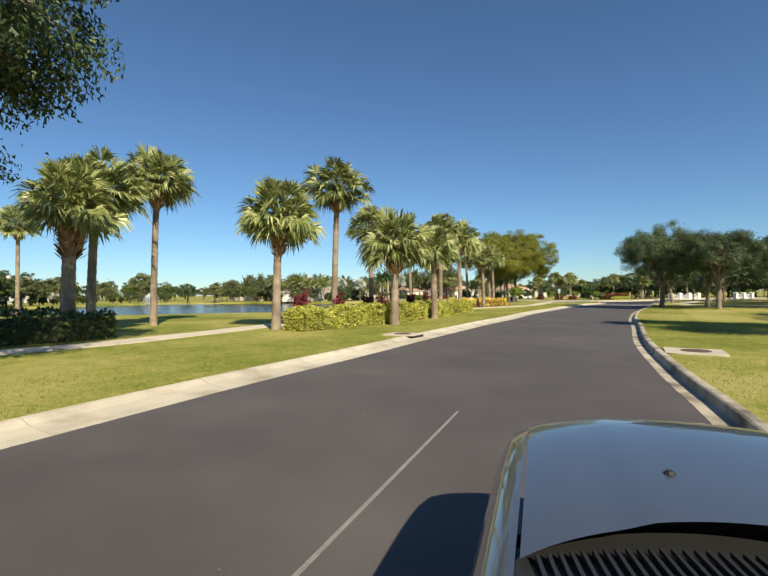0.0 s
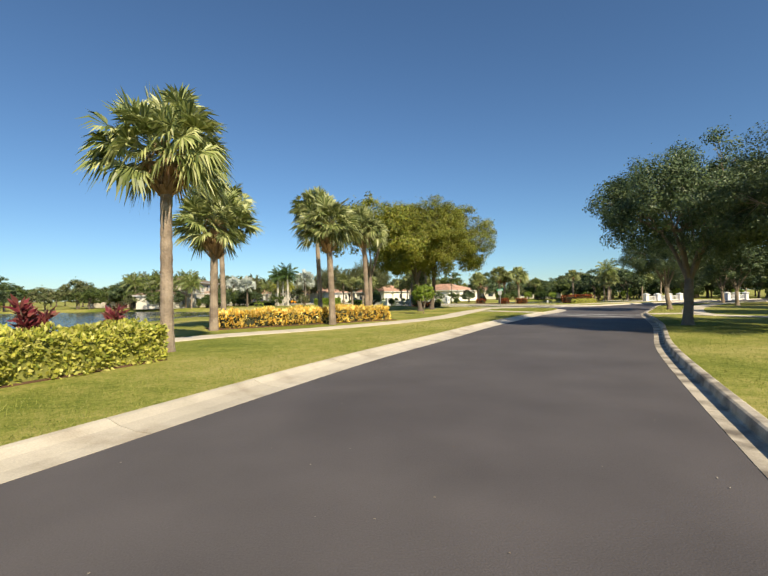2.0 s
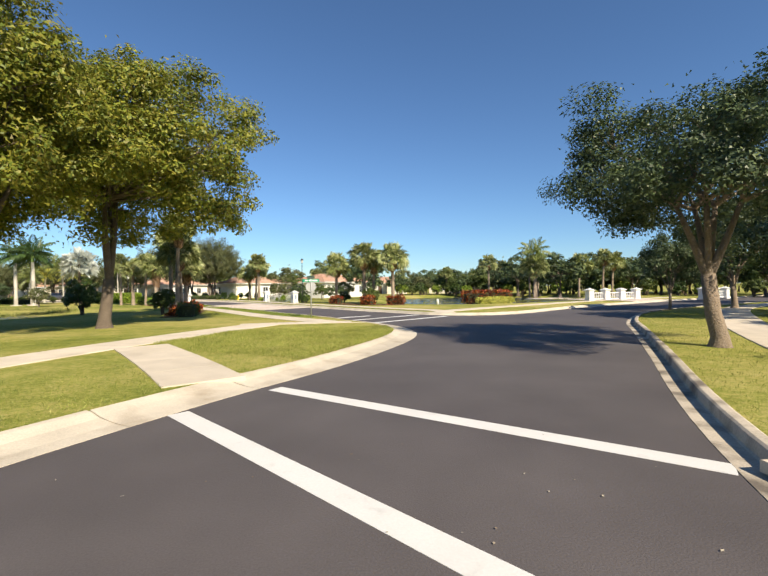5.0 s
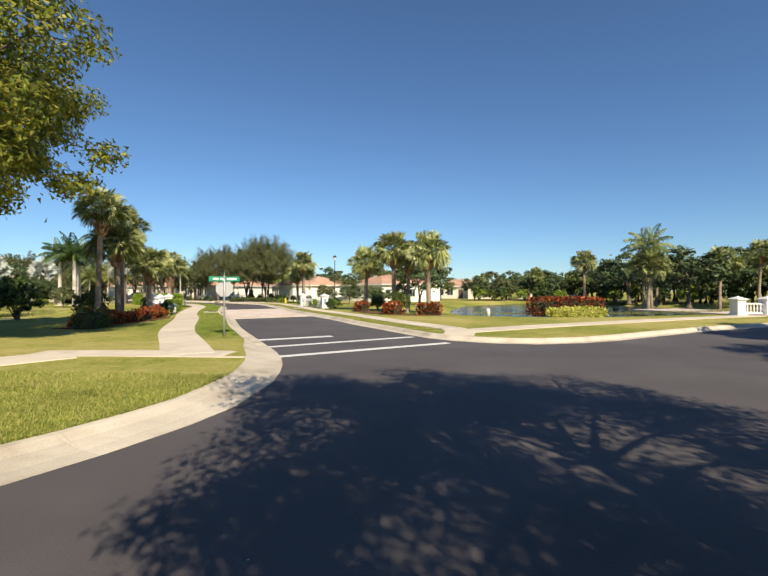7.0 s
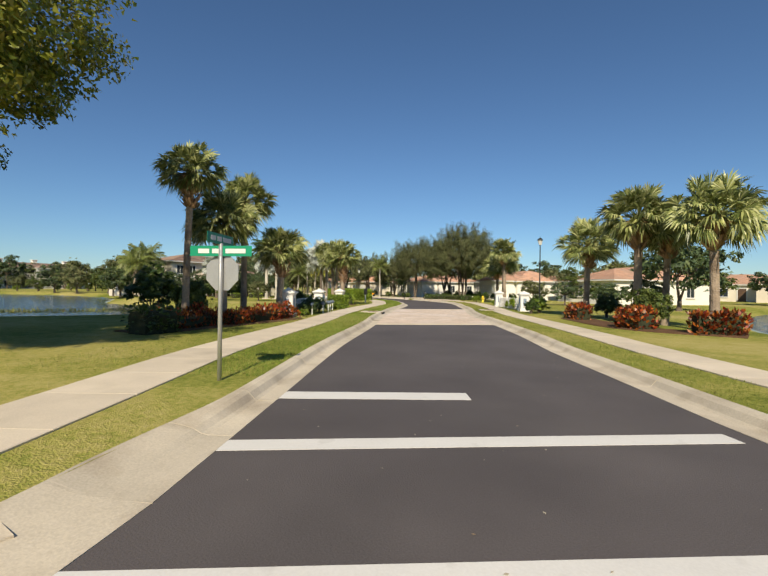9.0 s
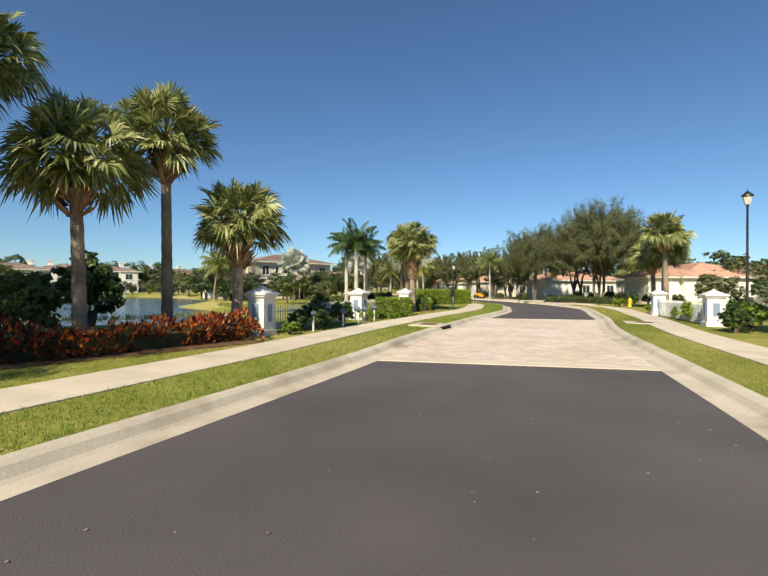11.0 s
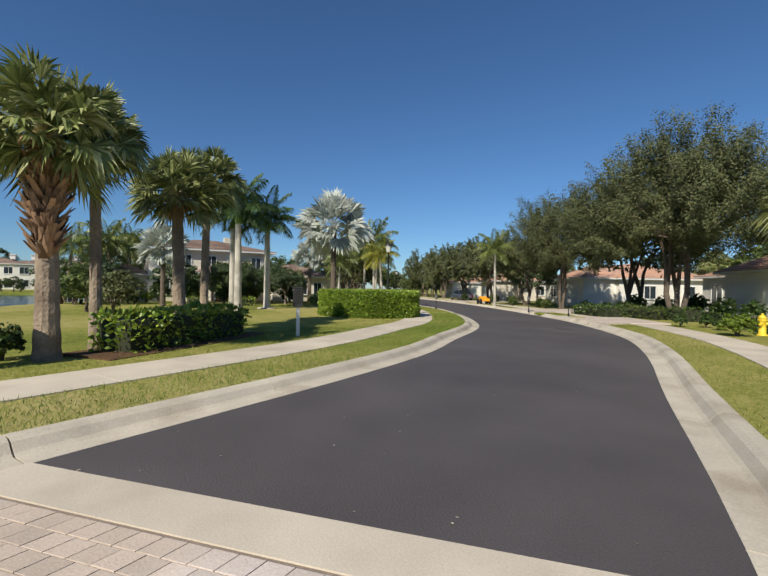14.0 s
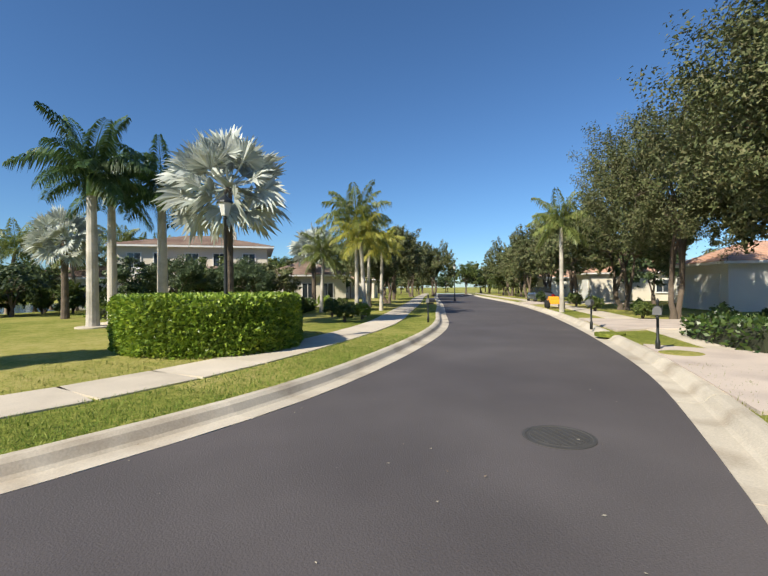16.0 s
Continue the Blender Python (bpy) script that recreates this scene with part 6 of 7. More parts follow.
def big_house():
    """The two-storey corner house with a lower wing and garage, its front towards +x."""
    t = tagged(new("house"), "two-storey cream house with terracotta roofs, arches and wings", "house")
    t.matrix_basis = pose(-19.0, 117.0, GROUND - 0.05, 0, 0, 90)
    h1, h2 = 2.5, 4.9
    wall_box(t, -4.8, 0, 6.0, 9, 0, h2, M["stucco"])
    brown = M["tile_brown"]
    hip_roof(t, -4.8, 0, 6.0, 9, h2, 1.3, 0.55, brown)
    wall_box(t, -8.8, 1.2, -4.8, 9, 0, h1, M["stucco"])
    hip_roof(t, -8.8, 1.2, -4.7, 9, h1, 1.0, 0.45, brown)
    wall_box(t, 6.0, -1.2, 12.2, 8, 0, h1 + 0.1, M["stucco"])
    hip_roof(t, 6.0, -1.2, 12.2, 8, h1 + 0.12, 1.35, 0.45, brown)
    # porch with columns
    wall_box(t, -1.0, -1.6, 3.2, 0, h1 - 0.3, h1 + 0.2, M["stucco"])
    hip_roof(t, -1.0, -1.6, 3.2, 0.6, h1 + 0.22, 0.6, 0.3, brown)
    for k in (-0.8, 0.5, 1.7, 3.0):
        bm = bmesh.new()
        lathe(bm, [(0.16, 0), (0.16, 0.12), (0.11, 0.16), (0.1, h1 - 0.45), (0.15, h1 - 0.4), (0.15, h1 - 0.28)], 12, (k, -1.4, 0))
        part("column", bm, M["white"], t, smooth=True)
    front_door(t, 1.1, -0.01, 1.3, 2.1)
    for k in (-3.6, -2.0, 4.6):
        window(t, k, 0, 1.35, 1.0, 1.3, 0)
    for k in (-3.6, -1.8, 0.4, 2.4, 4.6):
        window(t, k, 0, 3.75, 0.95, 1.15, 0)
    for k in (7.6, 9.1, 10.7):
        window(t, k, -1.2, 1.35, 0.9, 1.2, 0)
    window(t, -6.8, 1.2, 1.3, 1.5, 1.3, 0)
    window(t, 6.0, 2.5, 3.75, 0.9, 1.1, 90)
    window(t, 6.0, 5.5, 3.75, 0.9, 1.1, 90)
    bm = bmesh.new()
    box(bm, 3.0, 5.5, 6.2, 0.8, 0.7, 1.0, 0.02)
    part("chimney", bm, M["stucco"], t)
    bm = bmesh.new()
    box(bm, 0.6, -0.04, h1 + 0.25, 10.9, 0.1, 0.16, 0.01)
    part("string_course", bm, M["white"], t)
    return t


big_house()


def apartments(x, y, turn, label="two-storey pale apartment block with balconies and tiled roof"):
    """A lakeside block: bays with recessed balconies on two floors."""
    t = tagged(new("apartment_building"), label, "apartment building", "lakeside apartments")
    t.matrix_basis = pose(x, y, GROUND - 0.1, 0, 0, turn) @ Matrix.Scale(1.24, 4)
    w, d, h = 19, 9, 4.9
    wall_box(t, -w / 2, 0, w / 2, d, 0, h, M["stucco2"])
    hip_roof(t, -w / 2, 0, w / 2, d, h, 1.35, 0.6, M["tile_brown"])
    for sx in (-7.4, 0, 7.4):
        wall_box(t, sx - 1.7, -1.5, sx + 1.7, 0.1, 0, h - 0.03, M["stucco2"])
        hip_roof(t, sx - 1.7, -1.5, sx + 1.7, 2, h + 0.01, 0.75, 0.35, M["tile_brown"])
        for zz in (1.25, 3.65):
            window(t, sx, -1.5, zz, 1.4, 1.3, 0)
        bm = bmesh.new()
        box(bm, sx * 0.9, 4.4, h + 1.5, 0.9, 0.9, 0.9, 0.02)
        box(bm, sx * 0.9, 4.4, h + 2.0, 1.15, 1.15, 0.14, 0.02)
        part("chimney", bm, M["stucco2"], t)
    for sx in (-3.7, 3.7):
        for zz in (0.15, 2.5):
            b = new("balcony")
            b.parent = t
            b.matrix_basis = pose(sx, 0, zz)
            bm = bmesh.new()
            box(bm, 0, -0.03, 1.1, 3.7, 0.06, 2.0)
            part("screen", bm, M["screen"], b, "dark screened opening")
            bm = bmesh.new()
            box(bm, 0, -0.8, -0.04, 3.8, 1.5, 0.14, 0.01)
            part("floor_slab", bm, M["white"], b)
            bm = bmesh.new()
            for k in range(13):
                box(bm, -1.8 + k * 0.3, -1.45, 0.5, 0.04, 0.04, 0.9)
            box(bm, 0, -1.45, 0.95, 3.7, 0.06, 0.07)
            part("railing", bm, M["white"], b)
            for k in (-1.85, 1.85):
                bm = bmesh.new()
                box(bm, k, -1.4, 1.2, 0.2, 0.2, 2.35, 0.01)
                part("column", bm, M["white"], b)
    return t


apartments(-108.6, 79.1, 86)
apartments(-107.4, 100.2, 90)
apartments(-117.3, 126.9, 98)

# ---- fountain ----
M["spray"] = mat("white water spray", (0.85, 0.88, 0.9), 0.5, 0.05, 5, 40, 0.0, translucent=0.5)


def fountain(x, y, h, label="fountain throwing a white spray from the pond"):
    t = tagged(new("fountain"), label, "fountain")
    t.matrix_basis = pose(x, y, WATER)
    bm = bmesh.new()
    lathe(bm, [(0.5, -0.05), (0.5, 0.1), (0.35, 0.16), (0.08, 0.2), (0.06, 0.35)], 14)
    part("float", bm, M["black"], t)
    rs = np.random.RandomState(5)
    n = 5200
    u, a = rs.rand(n), rs.uniform(0, 2 * np.pi, n)
    reach = h * 0.75 * rs.uniform(0.25, 1.0, n)
    pos = np.stack([np.cos(a) * reach * u, np.sin(a) * reach * u, h * (1 - (2 * u - 1) ** 2) * rs.uniform(0.75, 1.0, n) * (1 - 0.25 * reach / h) + 0.05], 1)
    sp = linked("spray", quad_mesh("spray", leaf_quads(rs, pos, 0.15, 0.0, 0.5), M["spray"]), t)
    tagged(sp, kind="stuff")
    return t


fountain(-58, 101.2, 3.0)

# ---- orange machine parked at the verge far along the street ----
M["orange"] = mat("orange machine paint", (0.8, 0.33, 0.02), 0.45, 0.1, 2, 30, 0.05)


def loader(x, y, turn):
    t = tagged(new("utility_cart"), "small orange utility machine parked on the verge", "machine")
    t.matrix_basis = pose(x, y, GROUND, 0, 0, turn)
    bm = bmesh.new()
    box(bm, 0, 0, 0.45, 1.5, 0.75, 0.3, 0.08)
    box(bm, 0.4, 0, 0.66, 0.6, 0.65, 0.22, 0.06)
    part("body", bm, M["orange"], t)
    bm = bmesh.new()
    box(bm, -0.7, 0, 0.42, 0.25, 0.8, 0.24, 0.04)
    part("bumper", bm, M["orange"], t)
    for sx in (-0.6, 0.6):
        for sy in (-0.45, 0.45):
            bm = bmesh.new()
            lathe(bm, [(0.1, -0.09), (0.24, -0.09), (0.27, -0.05), (0.27, 0.05), (0.24, 0.09), (0.1, 0.09)], 16)
            bmesh.ops.rotate(bm, verts=bm.verts, matrix=Matrix.Rotation(radians(90), 3, "X"))
            bmesh.ops.translate(bm, verts=bm.verts, vec=(sx, sy, 0.27))
            part("wheel", bm, M["dark"], t)
    return t


loader(-7.3, 141.2, 150)


# ---- cars ----
M["carpaint"] = mat("dark grey metallic car paint", (0.13, 0.135, 0.15), 0.33, 0.03, 1.0, 200, 0.0, metal=0.55, coat=1.0)
M["rubber"] = mat("black rubber", (0.015, 0.015, 0.015), 0.7, 0.1, 4, 50, 0.05)
M["trim"] = mat("black plastic trim", (0.02, 0.02, 0.02), 0.5, 0.1, 4, 60, 0.1)
M["chrome"] = mat("bright metal", (0.7, 0.7, 0.7), 0.15, 0.03, 2, 30, 0.0, metal=1.0)
M["carglass"] = mat("dark car glass", (0.015, 0.018, 0.02), 0.03, 0.02, 1, 5, 0.0, spec=0.8)
M["lamp_red"] = mat("red lamp lens", (0.3, 0.01, 0.01), 0.2, 0.05, 3, 30, 0.0)


def skin(bm, sections):
    """Joins cross sections of equal length into a skin."""
    rows = [[bm.verts.new(p) for p in sec] for sec in sections]
    for a, b in zip(rows, rows[1:]):
        for i in range(len(a) - 1):
            bm.faces.new((a[i], a[i + 1], b[i + 1], b[i]))
    return rows


def wheel(parent, x, y, r, w):
    bm = bmesh.new()
    lathe(bm, [(r * 0.62, -w / 2), (r * 0.95, -w / 2), (r, -w * 0.35), (r, w * 0.35), (r * 0.95, w / 2), (r * 0.62, w / 2)], 24)
    bmesh.ops.rotate(bm, verts=bm.verts, matrix=Matrix.Rotation(radians(90), 3, "Y"))
    bmesh.ops.translate(bm, verts=bm.verts, vec=(x, y, r))
    wh = part("wheel", bm, M["rubber"], parent)
    bm = bmesh.new()
    lathe(bm, [(0.05, -w * 0.52), (r * 0.6, -w * 0.46), (r * 0.6, w * 0.46), (0.05, w * 0.52)], 14)
    bmesh.ops.rotate(bm, verts=bm.verts, matrix=Matrix.Rotation(radians(90), 3, "Y"))
    bmesh.ops.translate(bm, verts=bm.verts, vec=(x, y, r))
    part("rim", bm, M["chrome"], wh)


def parked_car(x, y, turn, paint, label):
    """A saloon car by its outline, nose towards its own +y."""
    t = tagged(new("car"), label, "car", "parked cars")
    t.matrix_basis = pose(x, y, 0.1, 0, 0, turn)
    bm = bmesh.new()
    prof = [(-2.2, 0.35, 0.75), (-2.15, 0.8, 0.8), (-1.5, 0.92, 0.86), (1.0, 0.92, 0.88), (1.9, 0.8, 0.84), (2.2, 0.55, 0.74), (2.2, 0.3, 0.74)]
    skin(bm, [[(-w, yy, 0.28), (-w, yy, z * 0.75), (-w * 0.93, yy, z), (0, yy, z + 0.03), (w * 0.93, yy, z), (w, yy, z * 0.75), (w, yy, 0.28)] for yy, z, w in prof])
    part("body", bm, paint, t, smooth=True)
    bm = bmesh.new()
    skin(bm, [[(-w, yy, z0), (-w * 0.8, yy + s, z1), (0, yy + s, z1 + 0.04), (w * 0.8, yy + s, z1), (w, yy, z0)] for yy, z0, z1, w, s in ((-1.7, 0.92, 0.94, 0.78, 0), (-1.0, 0.9, 1.38, 0.82, 0), (0.3, 0.9, 1.4, 0.82, 0), (1.15, 0.92, 0.95, 0.78, 0))])
    part("cabin", bm, M["carglass"], t)
    for sx in (-0.76, 0.76):
        for sy in (-1.35, 1.35):
            wheel(t, sx, sy, 0.32, 0.2)
        bm = bmesh.new()
        box(bm, sx * 0.85, -2.18, 0.68, 0.3, 0.06, 0.14, 0.02)
        part("tail_lamp", bm, M["lamp_red"], t)
    return t


parked_car(-18.5, 148.2, 68, M["carpaint"], "dark car parked on a driveway under trees")



# ---- the dark car standing on the boulevard where the shot begins ----


def dark_suv(x, y, turn):
    """A dark grey car: the origin lies on the ground below its left roof edge, nose towards its own +y."""
    t = tagged(new("car"), "dark grey metallic car standing on the asphalt road", "car")
    t.matrix_basis = pose(x, y, 0, 0, 0, turn)
    c = 0.72
    bm = bmesh.new()
    # bonnet: rows from the scuttle forward, bulging in the middle and dropping at nose and sides
    rows = []
    for k in range(17):
        u = k / 16
        row = []
        for i in range(41):
            v = i / 40 * 2 - 1
            yy = 1.3 + u * (1.6 + 0.14 * (1 - abs(v) ** 3)) + 0.3 * (1 - v * v) * (1 - u)
            zz = 1.06 - 0.02 * u - 0.07 * u ** 8 + 0.03 * (1 - v * v) - 0.02 * abs(v) ** 8 + 0.012 * max(0.0, min(1.0, (0.62 - abs(v)) * 8))
            row.append((c + v * 0.78, yy, zz))
        rows.append(row)
    skin(bm, rows)
    part("bonnet", bm, M["carpaint"], t, "dark grey glossy bonnet with a raised middle", smooth=True)
    for sg in (-1, 1):
        bm = bmesh.new()
        secs = []
        for k in range(9):
            u = k / 8
            yy = 1.05 + u * 1.85
            zz = 1.045 - 0.02 * u - 0.07 * u ** 8
            e = 0.79 - 0.03 * u ** 6
            secs.append([(c + sg * (e + 0.004), yy, zz - 0.01), (c + sg * (e + 0.08), yy, zz - 0.03), (c + sg * (e + 0.14), yy, zz - 0.12), (c + sg * (e + 0.15), yy, zz - 0.35), (c + sg * (e + 0.14), yy, 0.34)])
        skin(bm, secs)
        part("fender", bm, M["carpaint"], t, smooth=True)
        bm = bmesh.new()
        skin(bm, [[(c + sg * 0.94, yy, 0.3), (c + sg * 0.94, yy, 1.0), (c + sg * 0.9, yy, 1.04)] for yy in (1.1, 0.2, -1.0, -2.1)])
        part("door_panel", bm, M["carpaint"], t)
        bm = bmesh.new()
        skin(bm, [[(c + sg * 0.9, y0, 1.04), (c + sg * 0.74, y1, 1.62)] for y0, y1 in ((1.0, 0.1), (-1.0, -1.0), (-1.9, -1.6))])
        part("side_window", bm, M["carglass"], t)
        for yy in (1.95, -1.35):
            wheel(t, c + sg * 0.8, yy, 0.36, 0.24)
    bm = bmesh.new()
    skin(bm, [[(c + v * 0.79, 2.9 + 0.14 * (1 - abs(v) ** 3) + dy, z) for v in (-1, -0.7, -0.3, 0, 0.3, 0.7, 1)] for z, dy in ((0.93, 0.0), (0.75, 0.06), (0.5, 0.1), (0.3, 0.02))])
    part("front_bumper", bm, M["carpaint"], t, smooth=True)
    for sg in (-1, 1):
        bm = bmesh.new()
        box(bm, c + sg * 0.58, 3.0, 0.78, 0.3, 0.12, 0.16, 0.03)
        part("headlamp", bm, M["chrome"], t, "clear headlamp")
    # black box added to close the see-through gap below the bonnet
    bm = bmesh.new()
    box(bm, c, 2.0, 0.9, 1.56, 1.4, 0.12, 0.03)
    part("inner_panel", bm, M["trim"], t, "black filler box added under the bonnet")
    for sx in (-0.25, 0.25):
        bm = bmesh.new()
        lathe(bm, [(0.022, 0), (0.022, 0.012), (0.012, 0.022)], 10, (c + sx, 1.95, 1.085))
        part("washer_jet", bm, M["trim"], t)
    # scuttle grille between bonnet and windscreen
    bm = bmesh.new()
    skin(bm, [[(c + v * 0.8, 1.0 + 0.12 * (1 - v * v), 1.045), (c + v * 0.8, 1.4 + 0.3 * (1 - v * v), 1.01)] for v in [i / 10 - 1 for i in range(21)]])
    part("scuttle", bm, M["trim"], t, "black plastic scuttle")
    for k in range(46):
        v = -0.92 + k * 0.04
        bm = bmesh.new()
        box(bm, c + v * 0.78, 1.22 + 0.24 * (1 - v * v), 1.037, 0.012, 0.15, 0.016, 0.002, 0.2)
        part("louvre", bm, M["trim"], t)
    bm = bmesh.new()
    v_, f_ = [], []
    tube(v_, f_, [(c - 0.52, 1.12, 1.07), (c - 0.1, 1.2, 1.09), (c + 0.45, 1.22, 1.1)], [0.014, 0.012, 0.007], 6)
    linked("wiper", mesh_of("wiper", v_, f_, M["trim"]), t, label="black wiper arm")
    bm.free()
    bm = bmesh.new()
    lathe(bm, [(0.035, 0), (0.035, 0.04), (0.015, 0.05)], 14, (c - 0.52, 1.13, 1.03))
    part("wiper_pivot", bm, M["trim"], t)
    bm = bmesh.new()
    skin(bm, [[(c + v * 0.82, 1.02 + 0.12 * (1 - v * v), 1.045), (c + v * 0.72, 0.22 + 0.12 * (1 - v * v), 1.58)] for v in (-1, -0.5, 0, 0.5, 1)])
    part("windscreen", bm, M["carglass"], t, smooth=True)
    bm = bmesh.new()
    skin(bm, [[(c + v * 0.74, yy, 1.62 + 0.06 * (1 - v * v)) for v in (-1, -0.5, 0, 0.5, 1)] for yy in (0.12, -0.8, -1.6)])
    skin(bm, [[(c + v * (0.74 + 0.18 * (1.62 - z) / 0.6), yy, z) for v in (-1, 0, 1)] for yy, z in ((-1.6, 1.62), (-2.1, 1.05), (-2.3, 0.95), (-2.3, 0.35))])
    part("roof", bm, M["carpaint"], t, smooth=True)
    for sg in (-1, 1):
        bm = bmesh.new()
        box(bm, c + sg * 1.1, 0.78, 1.05, 0.24, 0.14, 0.17, 0.05)
        part("mirror", bm, M["carpaint"], t, "rounded wing mirror")
        bm = bmesh.new()
        box(bm, c + sg * 0.95, 0.8, 1.0, 0.14, 0.06, 0.05, 0.01)
        part("mirror_arm", bm, M["trim"], t)
    return t


dark_suv(8.629, 3.959, -13.5)

# ---- planting soil ----


def soil_bed(pts, w, label="brown mulched planting bed"):
    t = tagged(new("planting_bed"), label, "planting bed", kind="structure")
    v, f = extrude_profile(smooth_line(pts, 0.6), [(-w / 2, 0.0), (-w / 2, GROUND + 0.02), (-w * 0.4, GROUND + 0.05), (w * 0.4, GROUND + 0.05), (w / 2, GROUND + 0.02), (w / 2, 0.0)])
    linked("soil", mesh_of("soil", v, f, M["soil"]), t)


soil_bed([(2.4, 23.7), (3.6, 25.6), (5.3, 28.2), (7.6, 33.2), (9.2, 36.8), (10.6, 40.4), (11.7, 43.2)], 1.5)
soil_bed([(8.6, 54.4), (13.3, 57.9), (18.3, 61.2)], 2.0)
soil_bed([(23.7, 87.8), (23.1, 91.5), (22.3, 95.6)], 1.9)
soil_bed([(14.3, 109.4), (12.6, 111.5), (10.9, 113.2)], 1.6)
soil_bed([(33.3, 106.0), (36.4, 101.5), (39.9, 100.8)], 1.7)
for i, (x, y, r) in enumerate(((-2.3, 116.1, 0.6), (-4.3, 116.2, 0.55), (-3.8, 118.3, 0.6))):
    rg = tagged(new("tree_ring"), "pale gravel ring around a palm trunk", "tree ring", kind="structure")
    rg.matrix_basis = pose(x, y, GROUND)
    bm = bmesh.new()
    lathe(bm, [(r, -0.05), (r, 0.05), (r * 0.9, 0.07), (0.05, 0.06)], 20)
    part("gravel", bm, M["walk"], rg)

# ---- driveways of brick and concrete ----


def driveway(a, b, depth, label):
    """A slab from the kerb between two points back towards a house."""
    a, b = Vector(a), Vector(b)
    d = (b - a).normalized()
    n = Vector((d.y, -d.x)) * -1
    if n.y < 0:
        n = -n
    t = tagged(new("driveway"), label, "driveway", kind="structure")
    q = [a - d * 0.9 + n * 0.6, b + d * 0.9 + n * 0.6, b + d * 0.2 + n * 1.9, b + n * depth, a + n * depth, a - d * 0.2 + n * 1.9]
    bm = bmesh.new()
    low = [bm.verts.new((p.x, p.y, 0.0)) for p in q]
    top = [bm.verts.new((p.x, p.y, GROUND + (0.06 if k not in (0, 1) else 0.045))) for k, p in enumerate(q)]
    bm.faces.new(top)
    for k in range(len(q)):
        bm.faces.new((low[k], low[(k + 1) % len(q)], top[(k + 1) % len(q)], top[k]))
    part("apron", bm, M["drive"], t)


M["drive"] = mat("pale brick drive", (0.56, 0.47, 0.4), 0.88, 0.12, 0.9, 100, 0.2, second=(0.46, 0.38, 0.33), second_scale=1.2, second_lo=0.45, second_hi=0.7, distance=0.01)
driveway((9.2, 130.3), (12.6, 127.8), 3.7, "pale brick driveway in dappled tree shade")
driveway((1.5, 135.1), (4.9, 133.2), 9.0, "pale brick driveway in dappled tree shade")
driveway((-18, 145.0), (-14, 143.1), 9.0, "pale brick driveway in dappled tree shade")
driveway((63, 98.7), (68, 101.3), 14, "pale paved entrance road between white balustrades")

# ---- grass blades along the verges that the street passes closest ----
rs = np.random.RandomState(9)
DRAINS = ((7.4, 21.7), (21.8, 103.0), (15.9, 16.6), (26.5, 111.1))


def blades(name, line, lo, hi, n, size, label, leaf="grassblade"):
    s = along(line)
    pos = []
    u = rs.uniform(0, s[-1], n)
    for x in u:
        p, q = at_length(line, s, x), at_length(line, s, min(x + 0.3, s[-1]))
        d = (q - p).normalized() if (q - p).length > 1e-4 else Vector((0, 1))
        k = lo + (hi - lo) * rs.rand() ** 1.2
        p = (p.x - d.y * k, p.y + d.x * k, GROUND)
        if all(math.hypot(p[0] - a, p[1] - b) > 1.25 for a, b in DRAINS):
            pos.append(p)
    pos = np.array(pos)
    clear = np.ones(len(pos), bool)
    for line_, half in PATHS:
        lo_, hi_ = line_.min(0) - 2, line_.max(0) + 2
        near = np.where(((pos[:, :2] > lo_) & (pos[:, :2] < hi_)).all(1))[0]
        for chunk in np.array_split(near, max(1, len(near) // 4000)):
            if len(chunk):
                clear[chunk] &= np.linalg.norm(pos[chunk, None, :2] - line_[None], axis=2).min(1) > half
    pos = pos[clear]
    n = len(pos)
    out = np.stack([rs.normal(0, 0.5, n), rs.normal(0, 0.5, n), np.full(n, 1.6)], 1)
    ob = linked(name, quad_mesh(name, leaf_quads(rs, pos, size, 0, 0.16 if size > 0.1 else 0.2, out)[:, :3], M[leaf]))
    return tagged(ob, label, "grass", kind="stuff")


L_main = cut_line(LEFT, nearest_length(LEFT, (3.4, 8.2)), nearest_length(LEFT, (34.9, 72.7)), 1.0)
L_side = cut_line(LEFT, nearest_length(LEFT, (32.8, 86.3)), nearest_length(LEFT, (5.1, 127.4)), 1.0)
blades("grass", L_main, 0.9, 4.2, 56000, 0.07, "short mown grass along the boulevard kerb")
blades("grass", L_side, 0.6, 2.05, 38000, 0.07, "short mown green grass between kerb and footpath", "stripblade")
blades("grass", L_side, 3.45, 5.5, 16000, 0.07, "short mown grass behind the footpath")
R_side = cut_line(RIGHT_SIDE, nearest_length(RIGHT_SIDE, (10.7, 129.3)), nearest_length(RIGHT_SIDE, (38.5, 88.2)), 1.0)
blades("grass", R_side, 0.6, 1.8, 14000, 0.07, "short mown grass between kerb and footpath")
R_main = cut_line(RIGHT_MAIN, nearest_length(RIGHT_MAIN, (50.9, 83.6)), nearest_length(RIGHT_MAIN, (12.4, 10.3)), 1.0)
blades("grass", R_main, 0.5, 3.5, 30000, 0.07, "short mown grass along the boulevard kerb")
shore = [Vector(p) for p in la[-14:] + la[:16]]
sgn = 1 if inside(tuple(offset_line(shore, 0.5)[5]), la) else -1
blades("shore_grass", shore, -sgn * 0.0, -sgn * 1.1, 6000, 0.3, "low yellowish grass at the pond edge", "reed")
shore2 = [Vector(p) for p in lb[:26]]
